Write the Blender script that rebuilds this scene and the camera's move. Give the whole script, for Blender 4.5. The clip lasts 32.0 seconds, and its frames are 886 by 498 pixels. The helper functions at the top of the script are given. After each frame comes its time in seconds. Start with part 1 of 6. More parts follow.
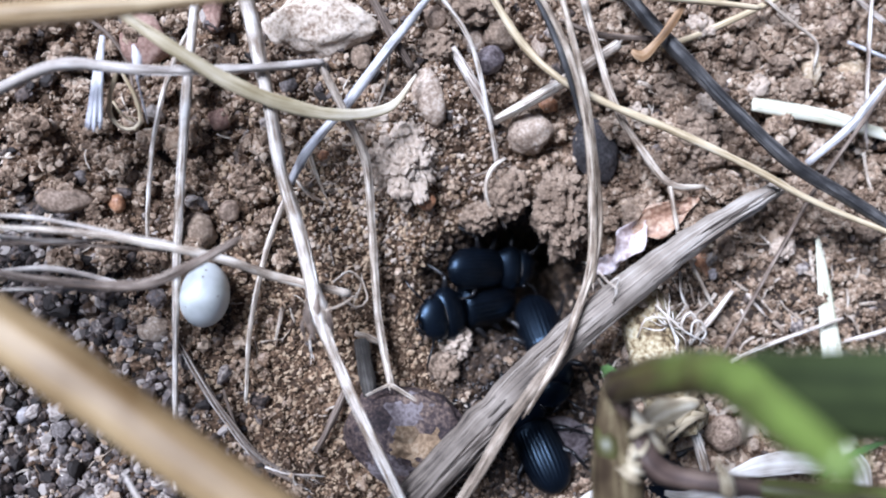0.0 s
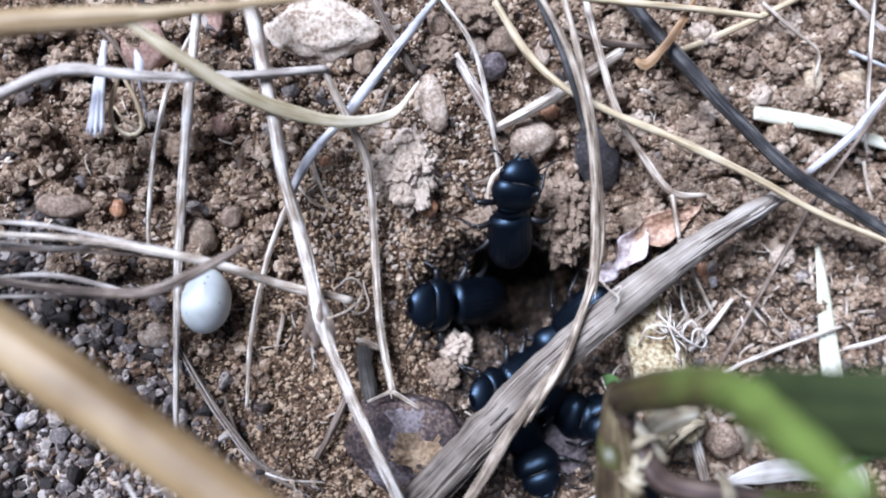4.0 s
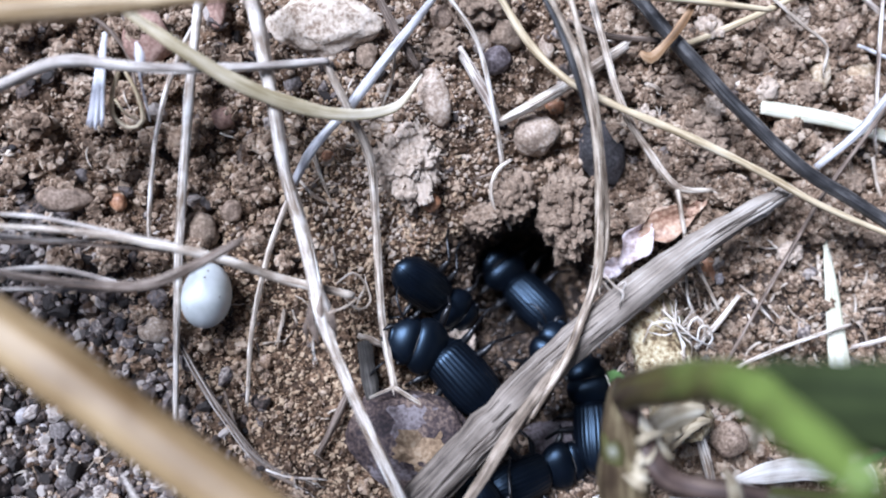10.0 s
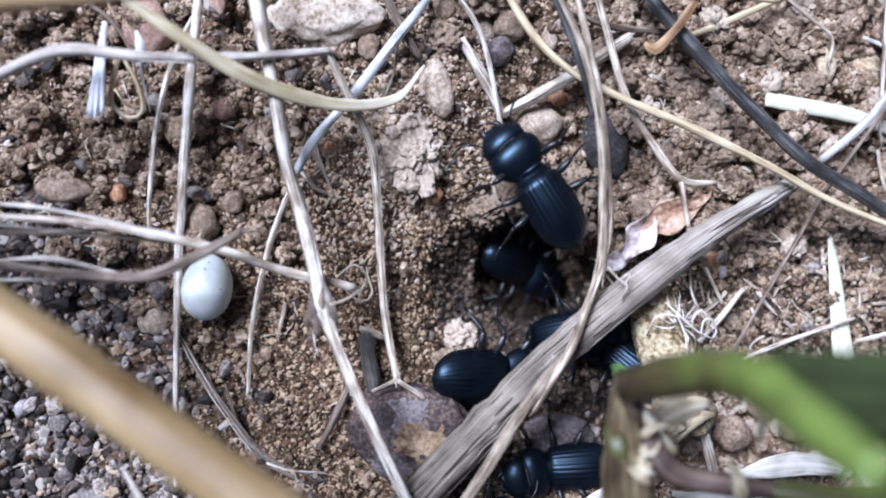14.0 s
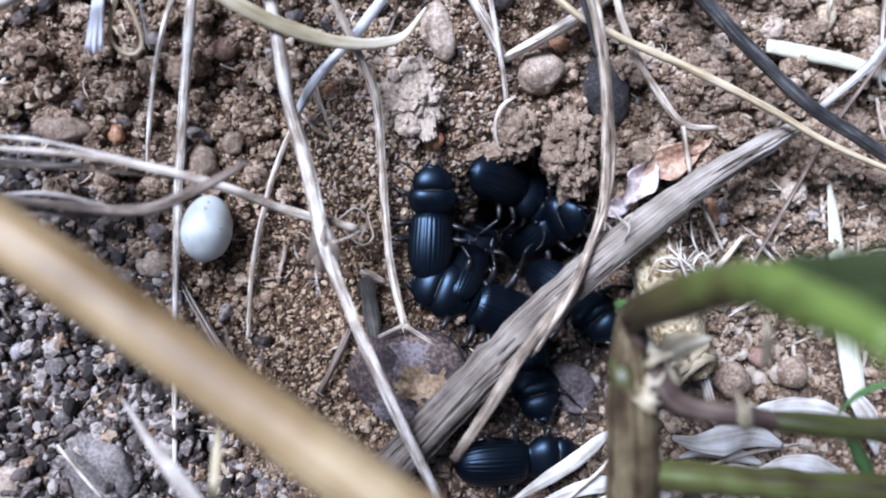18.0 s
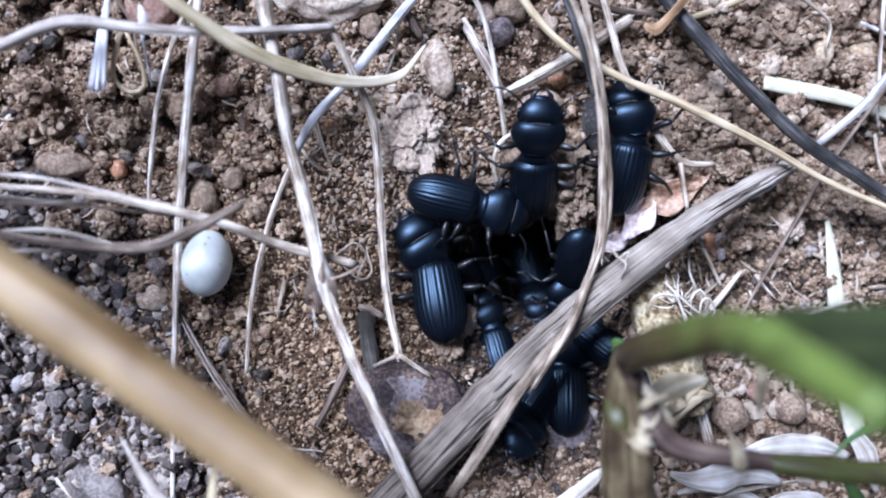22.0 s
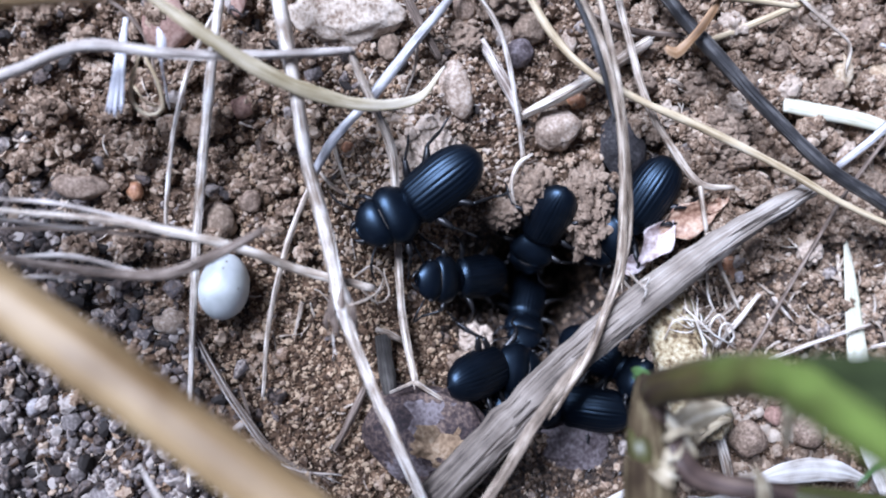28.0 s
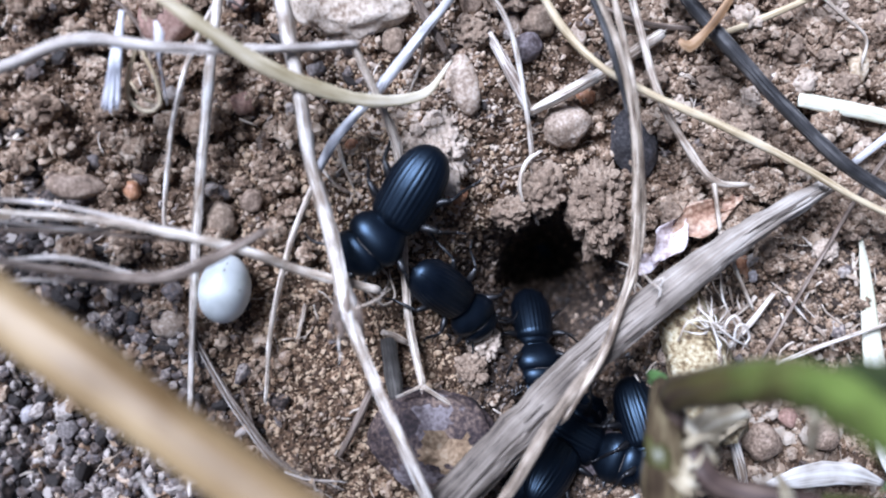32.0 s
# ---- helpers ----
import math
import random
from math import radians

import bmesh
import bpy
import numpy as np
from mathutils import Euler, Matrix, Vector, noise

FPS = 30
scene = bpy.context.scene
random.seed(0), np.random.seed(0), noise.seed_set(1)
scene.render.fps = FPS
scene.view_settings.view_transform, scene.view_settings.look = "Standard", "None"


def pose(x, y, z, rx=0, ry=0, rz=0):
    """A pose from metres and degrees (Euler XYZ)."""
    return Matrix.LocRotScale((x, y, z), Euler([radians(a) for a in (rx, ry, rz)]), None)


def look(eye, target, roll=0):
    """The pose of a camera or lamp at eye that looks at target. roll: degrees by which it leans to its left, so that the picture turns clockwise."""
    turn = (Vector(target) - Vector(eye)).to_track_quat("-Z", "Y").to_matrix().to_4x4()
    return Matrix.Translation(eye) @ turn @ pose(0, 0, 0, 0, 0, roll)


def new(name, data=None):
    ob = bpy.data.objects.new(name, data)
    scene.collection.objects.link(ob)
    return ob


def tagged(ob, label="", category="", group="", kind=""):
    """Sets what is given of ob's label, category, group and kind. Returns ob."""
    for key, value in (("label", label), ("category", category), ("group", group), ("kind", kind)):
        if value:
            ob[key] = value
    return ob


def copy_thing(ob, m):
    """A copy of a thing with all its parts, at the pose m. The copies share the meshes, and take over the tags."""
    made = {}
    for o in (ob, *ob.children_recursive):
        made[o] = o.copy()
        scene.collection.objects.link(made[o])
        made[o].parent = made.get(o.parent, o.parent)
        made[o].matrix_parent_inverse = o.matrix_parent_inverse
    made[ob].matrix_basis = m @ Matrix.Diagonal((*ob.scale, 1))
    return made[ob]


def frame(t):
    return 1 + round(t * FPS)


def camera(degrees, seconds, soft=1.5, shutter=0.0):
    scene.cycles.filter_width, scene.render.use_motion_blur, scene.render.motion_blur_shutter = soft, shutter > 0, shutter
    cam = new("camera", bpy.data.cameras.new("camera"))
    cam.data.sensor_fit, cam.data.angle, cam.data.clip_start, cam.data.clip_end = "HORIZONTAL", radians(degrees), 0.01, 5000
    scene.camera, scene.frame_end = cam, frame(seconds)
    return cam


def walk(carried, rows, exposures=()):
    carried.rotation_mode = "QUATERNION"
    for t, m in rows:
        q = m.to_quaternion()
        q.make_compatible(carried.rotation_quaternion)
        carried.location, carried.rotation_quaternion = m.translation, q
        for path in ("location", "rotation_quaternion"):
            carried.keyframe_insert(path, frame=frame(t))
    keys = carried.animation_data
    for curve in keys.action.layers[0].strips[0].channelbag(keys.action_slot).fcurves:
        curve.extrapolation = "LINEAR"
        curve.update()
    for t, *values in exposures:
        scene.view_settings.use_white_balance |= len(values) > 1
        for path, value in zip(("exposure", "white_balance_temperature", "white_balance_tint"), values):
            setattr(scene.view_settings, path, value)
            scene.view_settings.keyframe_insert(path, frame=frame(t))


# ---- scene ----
cam = camera(60, 32.0, soft=2.0, shutter=0.4)
cam.data.dof.use_dof = True
cam.data.dof.focus_distance = 0.097
cam.data.dof.aperture_fstop = 10.5
walk(cam, [
    (0, pose(-0.00000, -0.00000, 0.10001, 0.015, 0.014, -0.011)),
    (0.5, pose(0.00061, -0.00061, 0.10001, 0.186, 0.329, -0.013)),
    (1, pose(0.00010, 0.00028, 0.09992, -0.298, 0.106, 0.022)),
    (1.5, pose(-0.00076, 0.00102, 0.09993, -0.593, -0.313, 0.038)),
    (2, pose(-0.00099, 0.00093, 0.09989, -0.460, -0.420, 0.092)),
    (2.5, pose(-0.00119, 0.00172, 0.09996, -0.774, -0.518, 0.138)),
    (3, pose(-0.00125, 0.00223, 0.09991, -0.953, -0.560, 0.308)),
    (3.5, pose(-0.00131, 0.00153, 0.09992, -0.451, -0.596, 0.302)),
    (5.5, pose(-0.00087, 0.00185, 0.09993, -0.318, -0.373, 0.381)),
    (6, pose(-0.00051, 0.00148, 0.09989, -0.075, -0.195, 0.398)),
    (6.5, pose(-0.00044, 0.00111, 0.09991, 0.136, -0.155, 0.329)),
    (7, pose(0.00011, 0.00025, 0.09970, 0.651, 0.170, 0.309)),
    (7.5, pose(0.00039, -0.00003, 0.09957, 0.837, 0.364, 0.317)),
    (8, pose(0.00073, 0.00020, 0.09952, 0.739, 0.545, 0.324)),
    (8.5, pose(0.00096, 0.00020, 0.09934, 0.785, 0.702, 0.306)),
    (9, pose(0.00020, 0.00095, 0.09915, 0.394, 0.351, 0.388)),
    (9.5, pose(-0.00027, 0.00119, 0.09909, 0.171, 0.153, 0.456)),
    (10, pose(-0.00072, 0.00044, 0.09895, -0.092, -0.065, 0.461)),
    (10.5, pose(-0.00076, -0.00134, 0.09893, -0.065, -0.087, 0.415)),
    (11, pose(-0.00111, -0.00150, 0.09896, -0.226, -0.284, 0.412)),
    (11.5, pose(-0.00166, -0.00100, 0.09887, -0.341, -0.588, 0.483)),
    (12, pose(-0.00164, -0.00010, 0.09886, -0.694, -0.573, 0.548)),
    (12.5, pose(-0.00167, 0.00043, 0.09894, -0.849, -0.589, 0.510)),
    (13, pose(-0.00162, 0.00040, 0.09865, -0.721, -0.476, 0.529)),
    (13.5, pose(-0.00122, 0.00008, 0.09849, -0.505, -0.234, 0.568)),
    (14, pose(-0.00111, -0.00020, 0.09826, -0.295, -0.134, 0.586)),
    (14.5, pose(-0.00195, -0.00142, 0.09800, 0.394, -0.552, 0.601)),
    (16.5, pose(-0.00281, -0.00150, 0.09796, 0.019, -1.044, 0.795)),
    (17, pose(-0.00260, -0.00464, 0.09787, 0.221, -0.963, 0.666)),
    (17.5, pose(-0.00210, -0.00720, 0.09784, -0.212, -0.712, 0.657)),
    (18, pose(-0.00268, -0.00673, 0.09786, -0.634, -1.004, 0.694)),
    (18.5, pose(-0.00229, -0.00640, 0.09781, -0.568, -0.791, 0.711)),
    (19, pose(-0.00255, -0.00552, 0.09813, -0.802, -0.956, 0.710)),
    (19.5, pose(-0.00279, -0.00415, 0.09834, -1.279, -1.077, 0.812)),
    (20, pose(-0.00307, -0.00418, 0.09837, -0.929, -1.227, 0.834)),
    (20.5, pose(-0.00241, -0.00456, 0.09843, -0.390, -0.931, 0.878)),
    (21, pose(-0.00245, -0.00427, 0.09845, -0.182, -0.940, 0.853)),
    (21.5, pose(-0.00193, -0.00459, 0.09847, 0.367, -0.660, 0.924)),
    (22, pose(-0.00160, -0.00407, 0.09845, 0.405, -0.479, 0.981)),
    (22.5, pose(-0.00146, -0.00361, 0.09852, 0.461, -0.371, 1.070)),
    (23, pose(-0.00075, -0.00274, 0.09862, 0.186, 0.036, 1.142)),
    (23.5, pose(-0.00125, -0.00231, 0.09858, 0.105, -0.200, 1.182)),
    (24, pose(-0.00173, -0.00186, 0.09854, -0.098, -0.414, 1.202)),
    (24.5, pose(-0.00189, -0.00155, 0.09857, -0.270, -0.471, 1.197)),
    (25, pose(-0.00259, -0.00189, 0.09834, -0.020, -0.723, 1.154)),
    (25.5, pose(-0.00286, -0.00214, 0.09843, 0.205, -0.758, 1.148)),
    (27.5, pose(-0.00421, -0.00103, 0.09802, 0.108, -0.825, 1.233)),
    (28, pose(-0.00421, -0.00066, 0.09787, 0.064, -0.646, 1.207)),
    (28.5, pose(-0.00520, -0.00037, 0.09759, 0.067, -1.001, 1.189)),
    (29, pose(-0.00583, -0.00004, 0.09733, 0.015, -1.166, 1.191)),
    (29.5, pose(-0.00647, 0.00033, 0.09714, -0.045, -1.396, 1.154)),
    (30, pose(-0.00633, 0.00102, 0.09710, -0.359, -1.294, 1.226)),
    (30.5, pose(-0.00567, 0.00066, 0.09717, -0.028, -0.968, 1.209)),
    (31, pose(-0.00594, 0.00067, 0.09646, 0.072, -0.987, 1.153)),
    (31.5, pose(-0.00593, 0.00016, 0.09571, 0.192, -1.073, 1.171)),
    (32, pose(-0.00585, -0.00024, 0.09506, -0.206, -1.125, 0.987)),
], exposures=[(0, 0.48, 5150, 15), (17, 0.47, 5100, 15), (20, 0.46, 5005, 17), (28, 0.46, 5010, 17), (30, 0.49, 5050, 17), (32, 0.53, 5070, 16)])

# ---- light: open shade under a bright, hazy sky ----
world = bpy.data.worlds.new("world")
scene.world = world
world.use_nodes = True
wn = world.node_tree.nodes
sky = wn.new("ShaderNodeTexSky")
sky.sky_type = "NISHITA"
sky.sun_disc = False
sky.sun_elevation = radians(58)
sky.sun_rotation = radians(-40)
sky.dust_density = 3.0
wn["Background"].inputs["Strength"].default_value = 0.017
world.node_tree.links.new(sky.outputs[0], wn["Background"].inputs["Color"])
sun = new("sun", bpy.data.lights.new("sun", "SUN"))
sun.data.energy, sun.data.angle, sun.data.color = 5.3, radians(26), (1.0, 0.975, 0.95)
sun.matrix_world = look((-0.47, 0.55, 1.0), (0, 0, 0))

MM = 0.001
rnd = random.Random(7)


# ---- materials ----
def material(name, stops, rough=0.8, fine=0.4, coarse=3.0, bump=0.5, depth=0.12, fibre=False, coat=0.0, island=0.0, per_object=0.0, spec=0.5, contrast=1.9, lighter_span=None):
    """Procedural surface. Last argument: the stretch of a stem, in mm, along which its colour grows lighter. stops:
    colours from dark to light; fine and coarse: size of grain and stains in mm; fibre: grain runs along the stem.
    """
    m = bpy.data.materials.new(name)
    m.use_nodes = True
    n, l = m.node_tree.nodes, m.node_tree.links
    b = n["Principled BSDF"]
    b.inputs["Roughness"].default_value = rough
    b.inputs["Coat Weight"].default_value = coat
    b.inputs["Coat Roughness"].default_value = 0.2
    b.inputs["Specular IOR Level"].default_value = spec
    tc = n.new("ShaderNodeTexCoord")
    mp = n.new("ShaderNodeMapping")
    if fibre:
        l.new(tc.outputs["UV"], mp.inputs["Vector"])
        mp.inputs["Scale"].default_value = (1.0, 0.032 if name == "branch_grey" else 0.05, 1.0)
        k = 1.0
    else:
        l.new(tc.outputs["Object"], mp.inputs["Vector"])
        k = 1000.0
    n1 = n.new("ShaderNodeTexNoise")
    n1.inputs["Scale"].default_value = k / fine
    n1.inputs["Detail"].default_value = 5
    n2 = n.new("ShaderNodeTexNoise")
    n2.inputs["Scale"].default_value = k / coarse
    n2.inputs["Detail"].default_value = 3
    l.new(mp.outputs[0], n1.inputs["Vector"])
    l.new(mp.outputs[0] if not fibre else tc.outputs["UV"], n2.inputs["Vector"])
    mix = n.new("ShaderNodeMath")
    mix.operation = "MULTIPLY_ADD"
    l.new(n1.outputs["Fac"], mix.inputs[0])
    mix.inputs[1].default_value = 0.6
    half = n.new("ShaderNodeMath")
    half.operation = "MULTIPLY"
    l.new(n2.outputs["Fac"], half.inputs[0])
    half.inputs[1].default_value = 0.5
    l.new(half.outputs[0], mix.inputs[2])
    fac = mix.outputs[0]
    if island or per_object:
        src = n.new("ShaderNodeNewGeometry").outputs["Random Per Island"] if island else n.new("ShaderNodeObjectInfo").outputs["Random"]
        a = n.new("ShaderNodeMath")
        a.operation = "MULTIPLY_ADD"
        l.new(src, a.inputs[0])
        a.inputs[1].default_value = island or per_object
        sub = n.new("ShaderNodeMath")
        sub.operation = "SUBTRACT"
        l.new(fac, sub.inputs[0])
        sub.inputs[1].default_value = (island or per_object) / 2
        l.new(sub.outputs[0], a.inputs[2])
        fac = a.outputs[0]
    gain = n.new("ShaderNodeMath")
    gain.operation = "MULTIPLY_ADD"
    l.new(fac, gain.inputs[0])
    gain.inputs[1].default_value = contrast
    gain.inputs[2].default_value = 0.54 - 0.55 * contrast
    fac = gain.outputs[0]
    if lighter_span:
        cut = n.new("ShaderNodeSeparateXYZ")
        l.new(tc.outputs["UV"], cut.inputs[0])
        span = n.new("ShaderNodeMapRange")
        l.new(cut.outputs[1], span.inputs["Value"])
        for key, value in (("From Min", lighter_span[0]), ("From Max", lighter_span[1]), ("To Min", -0.2), ("To Max", 0.17)):
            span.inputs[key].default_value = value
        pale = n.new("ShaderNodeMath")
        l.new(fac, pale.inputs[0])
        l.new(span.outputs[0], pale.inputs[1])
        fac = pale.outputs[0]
    ramp = n.new("ShaderNodeValToRGB")
    el = ramp.color_ramp.elements
    while len(el) < len(stops):
        el.new(0.5)
    for i, c in enumerate(stops):
        el[i].position = 0.3 + 0.48 * i / max(1, len(stops) - 1)
        el[i].color = (*c, 1)
    l.new(fac, ramp.inputs[0])
    l.new(ramp.outputs[0], b.inputs["Base Color"])
    bp = n.new("ShaderNodeBump")
    bp.inputs["Strength"].default_value = bump
    bp.inputs["Distance"].default_value = depth * MM
    l.new(mix.outputs[0], bp.inputs["Height"])
    l.new(bp.outputs[0], b.inputs["Normal"])
    return m


M = {
    "soil": material("soil", [(0.055, 0.033, 0.018), (0.125, 0.079, 0.046), (0.225, 0.151, 0.095)], 0.95, 0.5, 6, 0.8, 0.3),
    "sand": material("sand", [(0.035, 0.019, 0.009), (0.105, 0.062, 0.033), (0.22, 0.142, 0.085)], 0.95, 0.5, 6, 0.8, 0.3),
    "sand_grain": material("sand_grain", [(0.06, 0.033, 0.0155), (0.205, 0.125, 0.066), (0.335, 0.222, 0.131), (0.46, 0.34, 0.217)], 0.75, 0.3, 4, 0.5, 0.06, island=0.75, contrast=1.8),
    "loam_gap_shade": material("loam_gap_shade", [(0.028, 0.0155, 0.0075), (0.098, 0.057, 0.029), (0.195, 0.125, 0.071), (0.33, 0.235, 0.15)], 0.75, 0.3, 4, 0.5, 0.06, island=0.5, contrast=1.6),
    "aggregate": material("aggregate", [(0.07, 0.043, 0.024), (0.185, 0.122, 0.075), (0.335, 0.245, 0.166), (0.5, 0.405, 0.302)], 0.85, 0.3, 3, 0.7, 0.08, island=0.22, contrast=1.4),
    "grain": material("grain", [(0.066, 0.038, 0.02), (0.18, 0.111, 0.062), (0.305, 0.206, 0.127), (0.43, 0.328, 0.23)], 0.5, 0.3, 4, 0.5, 0.06, island=0.55, contrast=1.7),
    # Dark soil, its colour lowered further for shade in pit and gaps.
    "dark_soil_shade": material("dark_soil_shade", [(0.013, 0.008, 0.005), (0.036, 0.0225, 0.0135), (0.082, 0.054, 0.034)], 0.85, 0.5, 5, 0.8, 0.3),
    "dark_soil_shade_grain": material("dark_soil_shade_grain", [(0.012, 0.007, 0.0042), (0.034, 0.021, 0.012), (0.074, 0.048, 0.029), (0.14, 0.097, 0.063)], 0.5, 0.3, 4, 0.5, 0.06, island=0.5, contrast=1.5),
    "clod_bits": material("clod_bits", [(0.06, 0.035, 0.019), (0.2, 0.13, 0.078), (0.37, 0.265, 0.175), (0.56, 0.455, 0.34)], 0.75, 0.35, 3, 0.8, 0.12, island=0.2, contrast=1.3),
    "clod_bits_piece": material("clod_bits_piece", [(0.06, 0.035, 0.019), (0.2, 0.13, 0.078), (0.37, 0.265, 0.175), (0.56, 0.455, 0.34)], 0.75, 0.35, 3, 0.8, 0.12, per_object=0.2, contrast=1.3),
    "husk": material("husk", [(0.07, 0.046, 0.028), (0.18, 0.125, 0.08), (0.31, 0.235, 0.165), (0.46, 0.385, 0.3)], 0.7, 0.4, 3, 0.6, 0.1, island=0.5, contrast=1.5),
    "gravel": material("gravel", [(0.018, 0.013, 0.01), (0.052, 0.037, 0.029), (0.13, 0.096, 0.075), (0.08, 0.07, 0.072), (0.22, 0.175, 0.144), (0.38, 0.33, 0.285)], 0.8, 0.5, 3, 0.4, 0.08, island=0.5, contrast=1.4),
    "gravel_piece": material("gravel_piece", [(0.018, 0.013, 0.01), (0.052, 0.037, 0.029), (0.13, 0.096, 0.075), (0.08, 0.07, 0.072), (0.22, 0.175, 0.144), (0.38, 0.33, 0.285)], 0.8, 0.5, 3, 0.4, 0.08, per_object=0.5, contrast=1.4),
    "straw_gold": material("straw_gold", [(0.15, 0.088, 0.03), (0.34, 0.235, 0.11), (0.53, 0.42, 0.245)], 0.55, 1.2, 9, 0.35, 0.08, True, contrast=1.2),
    "straw_pale": material("straw_pale", [(0.36, 0.27, 0.15), (0.6, 0.49, 0.31), (0.74, 0.64, 0.46)], 0.5, 0.3, 6, 0.4, 0.08, True),
    "blade": material("blade", [(0.3, 0.24, 0.125), (0.55, 0.47, 0.31), (0.77, 0.7, 0.56)], 0.5, 0.35, 6, 0.35, 0.06, True, lighter_span=(2, 46), contrast=1.4),
    "blade_white": material("blade_white", [(0.45, 0.43, 0.28), (0.68, 0.66, 0.5), (0.8, 0.78, 0.66)], 0.5, 0.35, 6, 0.35, 0.06, True),
    "stem_grey": material("stem_grey", [(0.2, 0.15, 0.115), (0.56, 0.485, 0.405), (0.85, 0.79, 0.715)], 0.55, 0.22, 4, 0.9, 0.14, True, contrast=2.3),
    "stem_pale": material("stem_pale", [(0.2, 0.145, 0.1), (0.5, 0.415, 0.32), (0.8, 0.73, 0.62)], 0.55, 0.22, 4, 0.9, 0.12, True, contrast=2.3),
    "stem_white": material("stem_white", [(0.23, 0.17, 0.115), (0.6, 0.525, 0.435), (0.87, 0.825, 0.75)], 0.55, 0.22, 4, 0.9, 0.12, True, contrast=2.3),
    "stem_brown": material("stem_brown", [(0.05, 0.035, 0.025), (0.17, 0.125, 0.092), (0.36, 0.295, 0.235)], 0.8, 0.26, 4, 0.7, 0.12, True, contrast=1.65),
    "stem_dark": material("stem_dark", [(0.03, 0.026, 0.022), (0.085, 0.075, 0.063), (0.2, 0.18, 0.155)], 0.8, 0.26, 4, 0.8, 0.12, True, contrast=1.8),
    "stem_blue": material("stem_blue", [(0.22, 0.2, 0.185), (0.5, 0.488, 0.485), (0.78, 0.775, 0.785)], 0.4, 0.26, 4, 0.5, 0.1, True, contrast=1.65),
    "branch_dark": material("branch_dark", [(0.014, 0.013, 0.013), (0.04, 0.038, 0.037), (0.15, 0.142, 0.135)], 0.42, 0.3, 4, 0.7, 0.12, True, contrast=1.5),
    "branch_grey": material("branch_grey", [(0.045, 0.034, 0.026), (0.18, 0.147, 0.115), (0.3, 0.255, 0.207), (0.47, 0.42, 0.36)], 0.8, 0.26, 5, 1.0, 0.16, True, contrast=1.15, lighter_span=(-4, 70)),
    "stem_bark": material("stem_bark", [(0.06, 0.042, 0.028), (0.24, 0.185, 0.13), (0.46, 0.385, 0.3)], 0.75, 0.24, 4, 0.9, 0.12, True, contrast=1.9),
    "leaf_brown": material("leaf_brown", [(0.14, 0.075, 0.03), (0.3, 0.175, 0.08), (0.45, 0.3, 0.17)], 0.6, 0.5, 4, 0.5, 0.1, True),
    "leaf_pink": material("leaf_pink", [(0.34, 0.25, 0.22), (0.55, 0.46, 0.44), (0.72, 0.65, 0.65)], 0.6, 0.6, 4, 0.5, 0.1),
    "leaf_rust": material("leaf_rust", [(0.2, 0.1, 0.06), (0.38, 0.24, 0.155), (0.52, 0.39, 0.28)], 0.6, 0.6, 4, 0.5, 0.1),
    "fibre_white": material("fibre_white", [(0.58, 0.56, 0.58), (0.81, 0.8, 0.83), (0.9, 0.9, 0.92)], 0.5, 0.3, 4, 0.5, 0.1, True),
    "petal": material("petal", [(0.2, 0.15, 0.1), (0.6, 0.55, 0.48), (0.86, 0.84, 0.81)], 0.5, 0.5, 4, 0.5, 0.12, True, contrast=1.25),
    "stem_dull": material("stem_dull", [(0.17, 0.14, 0.115), (0.43, 0.375, 0.32), (0.68, 0.63, 0.56)], 0.75, 0.26, 4, 0.7, 0.12, True, contrast=1.65),
    "plant_stalk": material("plant_stalk", [(0.03, 0.018, 0.012), (0.075, 0.062, 0.02), (0.11, 0.15, 0.03), (0.18, 0.26, 0.05)], 0.45, 1.2, 8, 0.3, 0.1, True, contrast=0.8, lighter_span=(5, 29)),
    "plant_olive": material("plant_olive", [(0.04, 0.03, 0.012), (0.075, 0.075, 0.02), (0.11, 0.135, 0.034)], 0.5, 1.2, 8, 0.3, 0.1, True),
    "plant_pink": material("plant_pink", [(0.03, 0.018, 0.014), (0.08, 0.052, 0.04), (0.17, 0.12, 0.09)], 0.6, 0.8, 5, 0.4, 0.1, True),
    "stem_tan": material("stem_tan", [(0.08, 0.053, 0.033), (0.36, 0.285, 0.205), (0.68, 0.59, 0.47)], 0.5, 0.26, 4, 0.7, 0.12, True, contrast=2.0),
    "plant_dark": material("plant_dark", [(0.016, 0.022, 0.008), (0.03, 0.04, 0.013), (0.05, 0.068, 0.022)], 0.85, 0.8, 6, 0.3, 0.1, True, spec=0.15),
    "plant_leaf": material("plant_leaf", [(0.03, 0.05, 0.018), (0.06, 0.115, 0.03), (0.12, 0.22, 0.07)], 0.5, 0.8, 6, 0.3, 0.1, True),
    "plant_brown": material("plant_brown", [(0.03, 0.019, 0.0095), (0.077, 0.055, 0.028), (0.165, 0.133, 0.072)], 0.9, 0.7, 3, 0.9, 0.4, True, spec=0.2),
    "plant_bud": material("plant_bud", [(0.2, 0.15, 0.085), (0.46, 0.39, 0.26), (0.68, 0.62, 0.48)], 0.7, 0.6, 3, 0.6, 0.2, True),
    "stone_pale": material("stone_pale", [(0.24, 0.17, 0.115), (0.53, 0.435, 0.335), (0.68, 0.585, 0.475)], 0.9, 0.5, 3, 1.0, 0.3),
    "stone_grey": material("stone_grey", [(0.08, 0.066, 0.058), (0.17, 0.145, 0.13), (0.29, 0.252, 0.23)], 0.8, 0.4, 3, 0.5, 0.1),
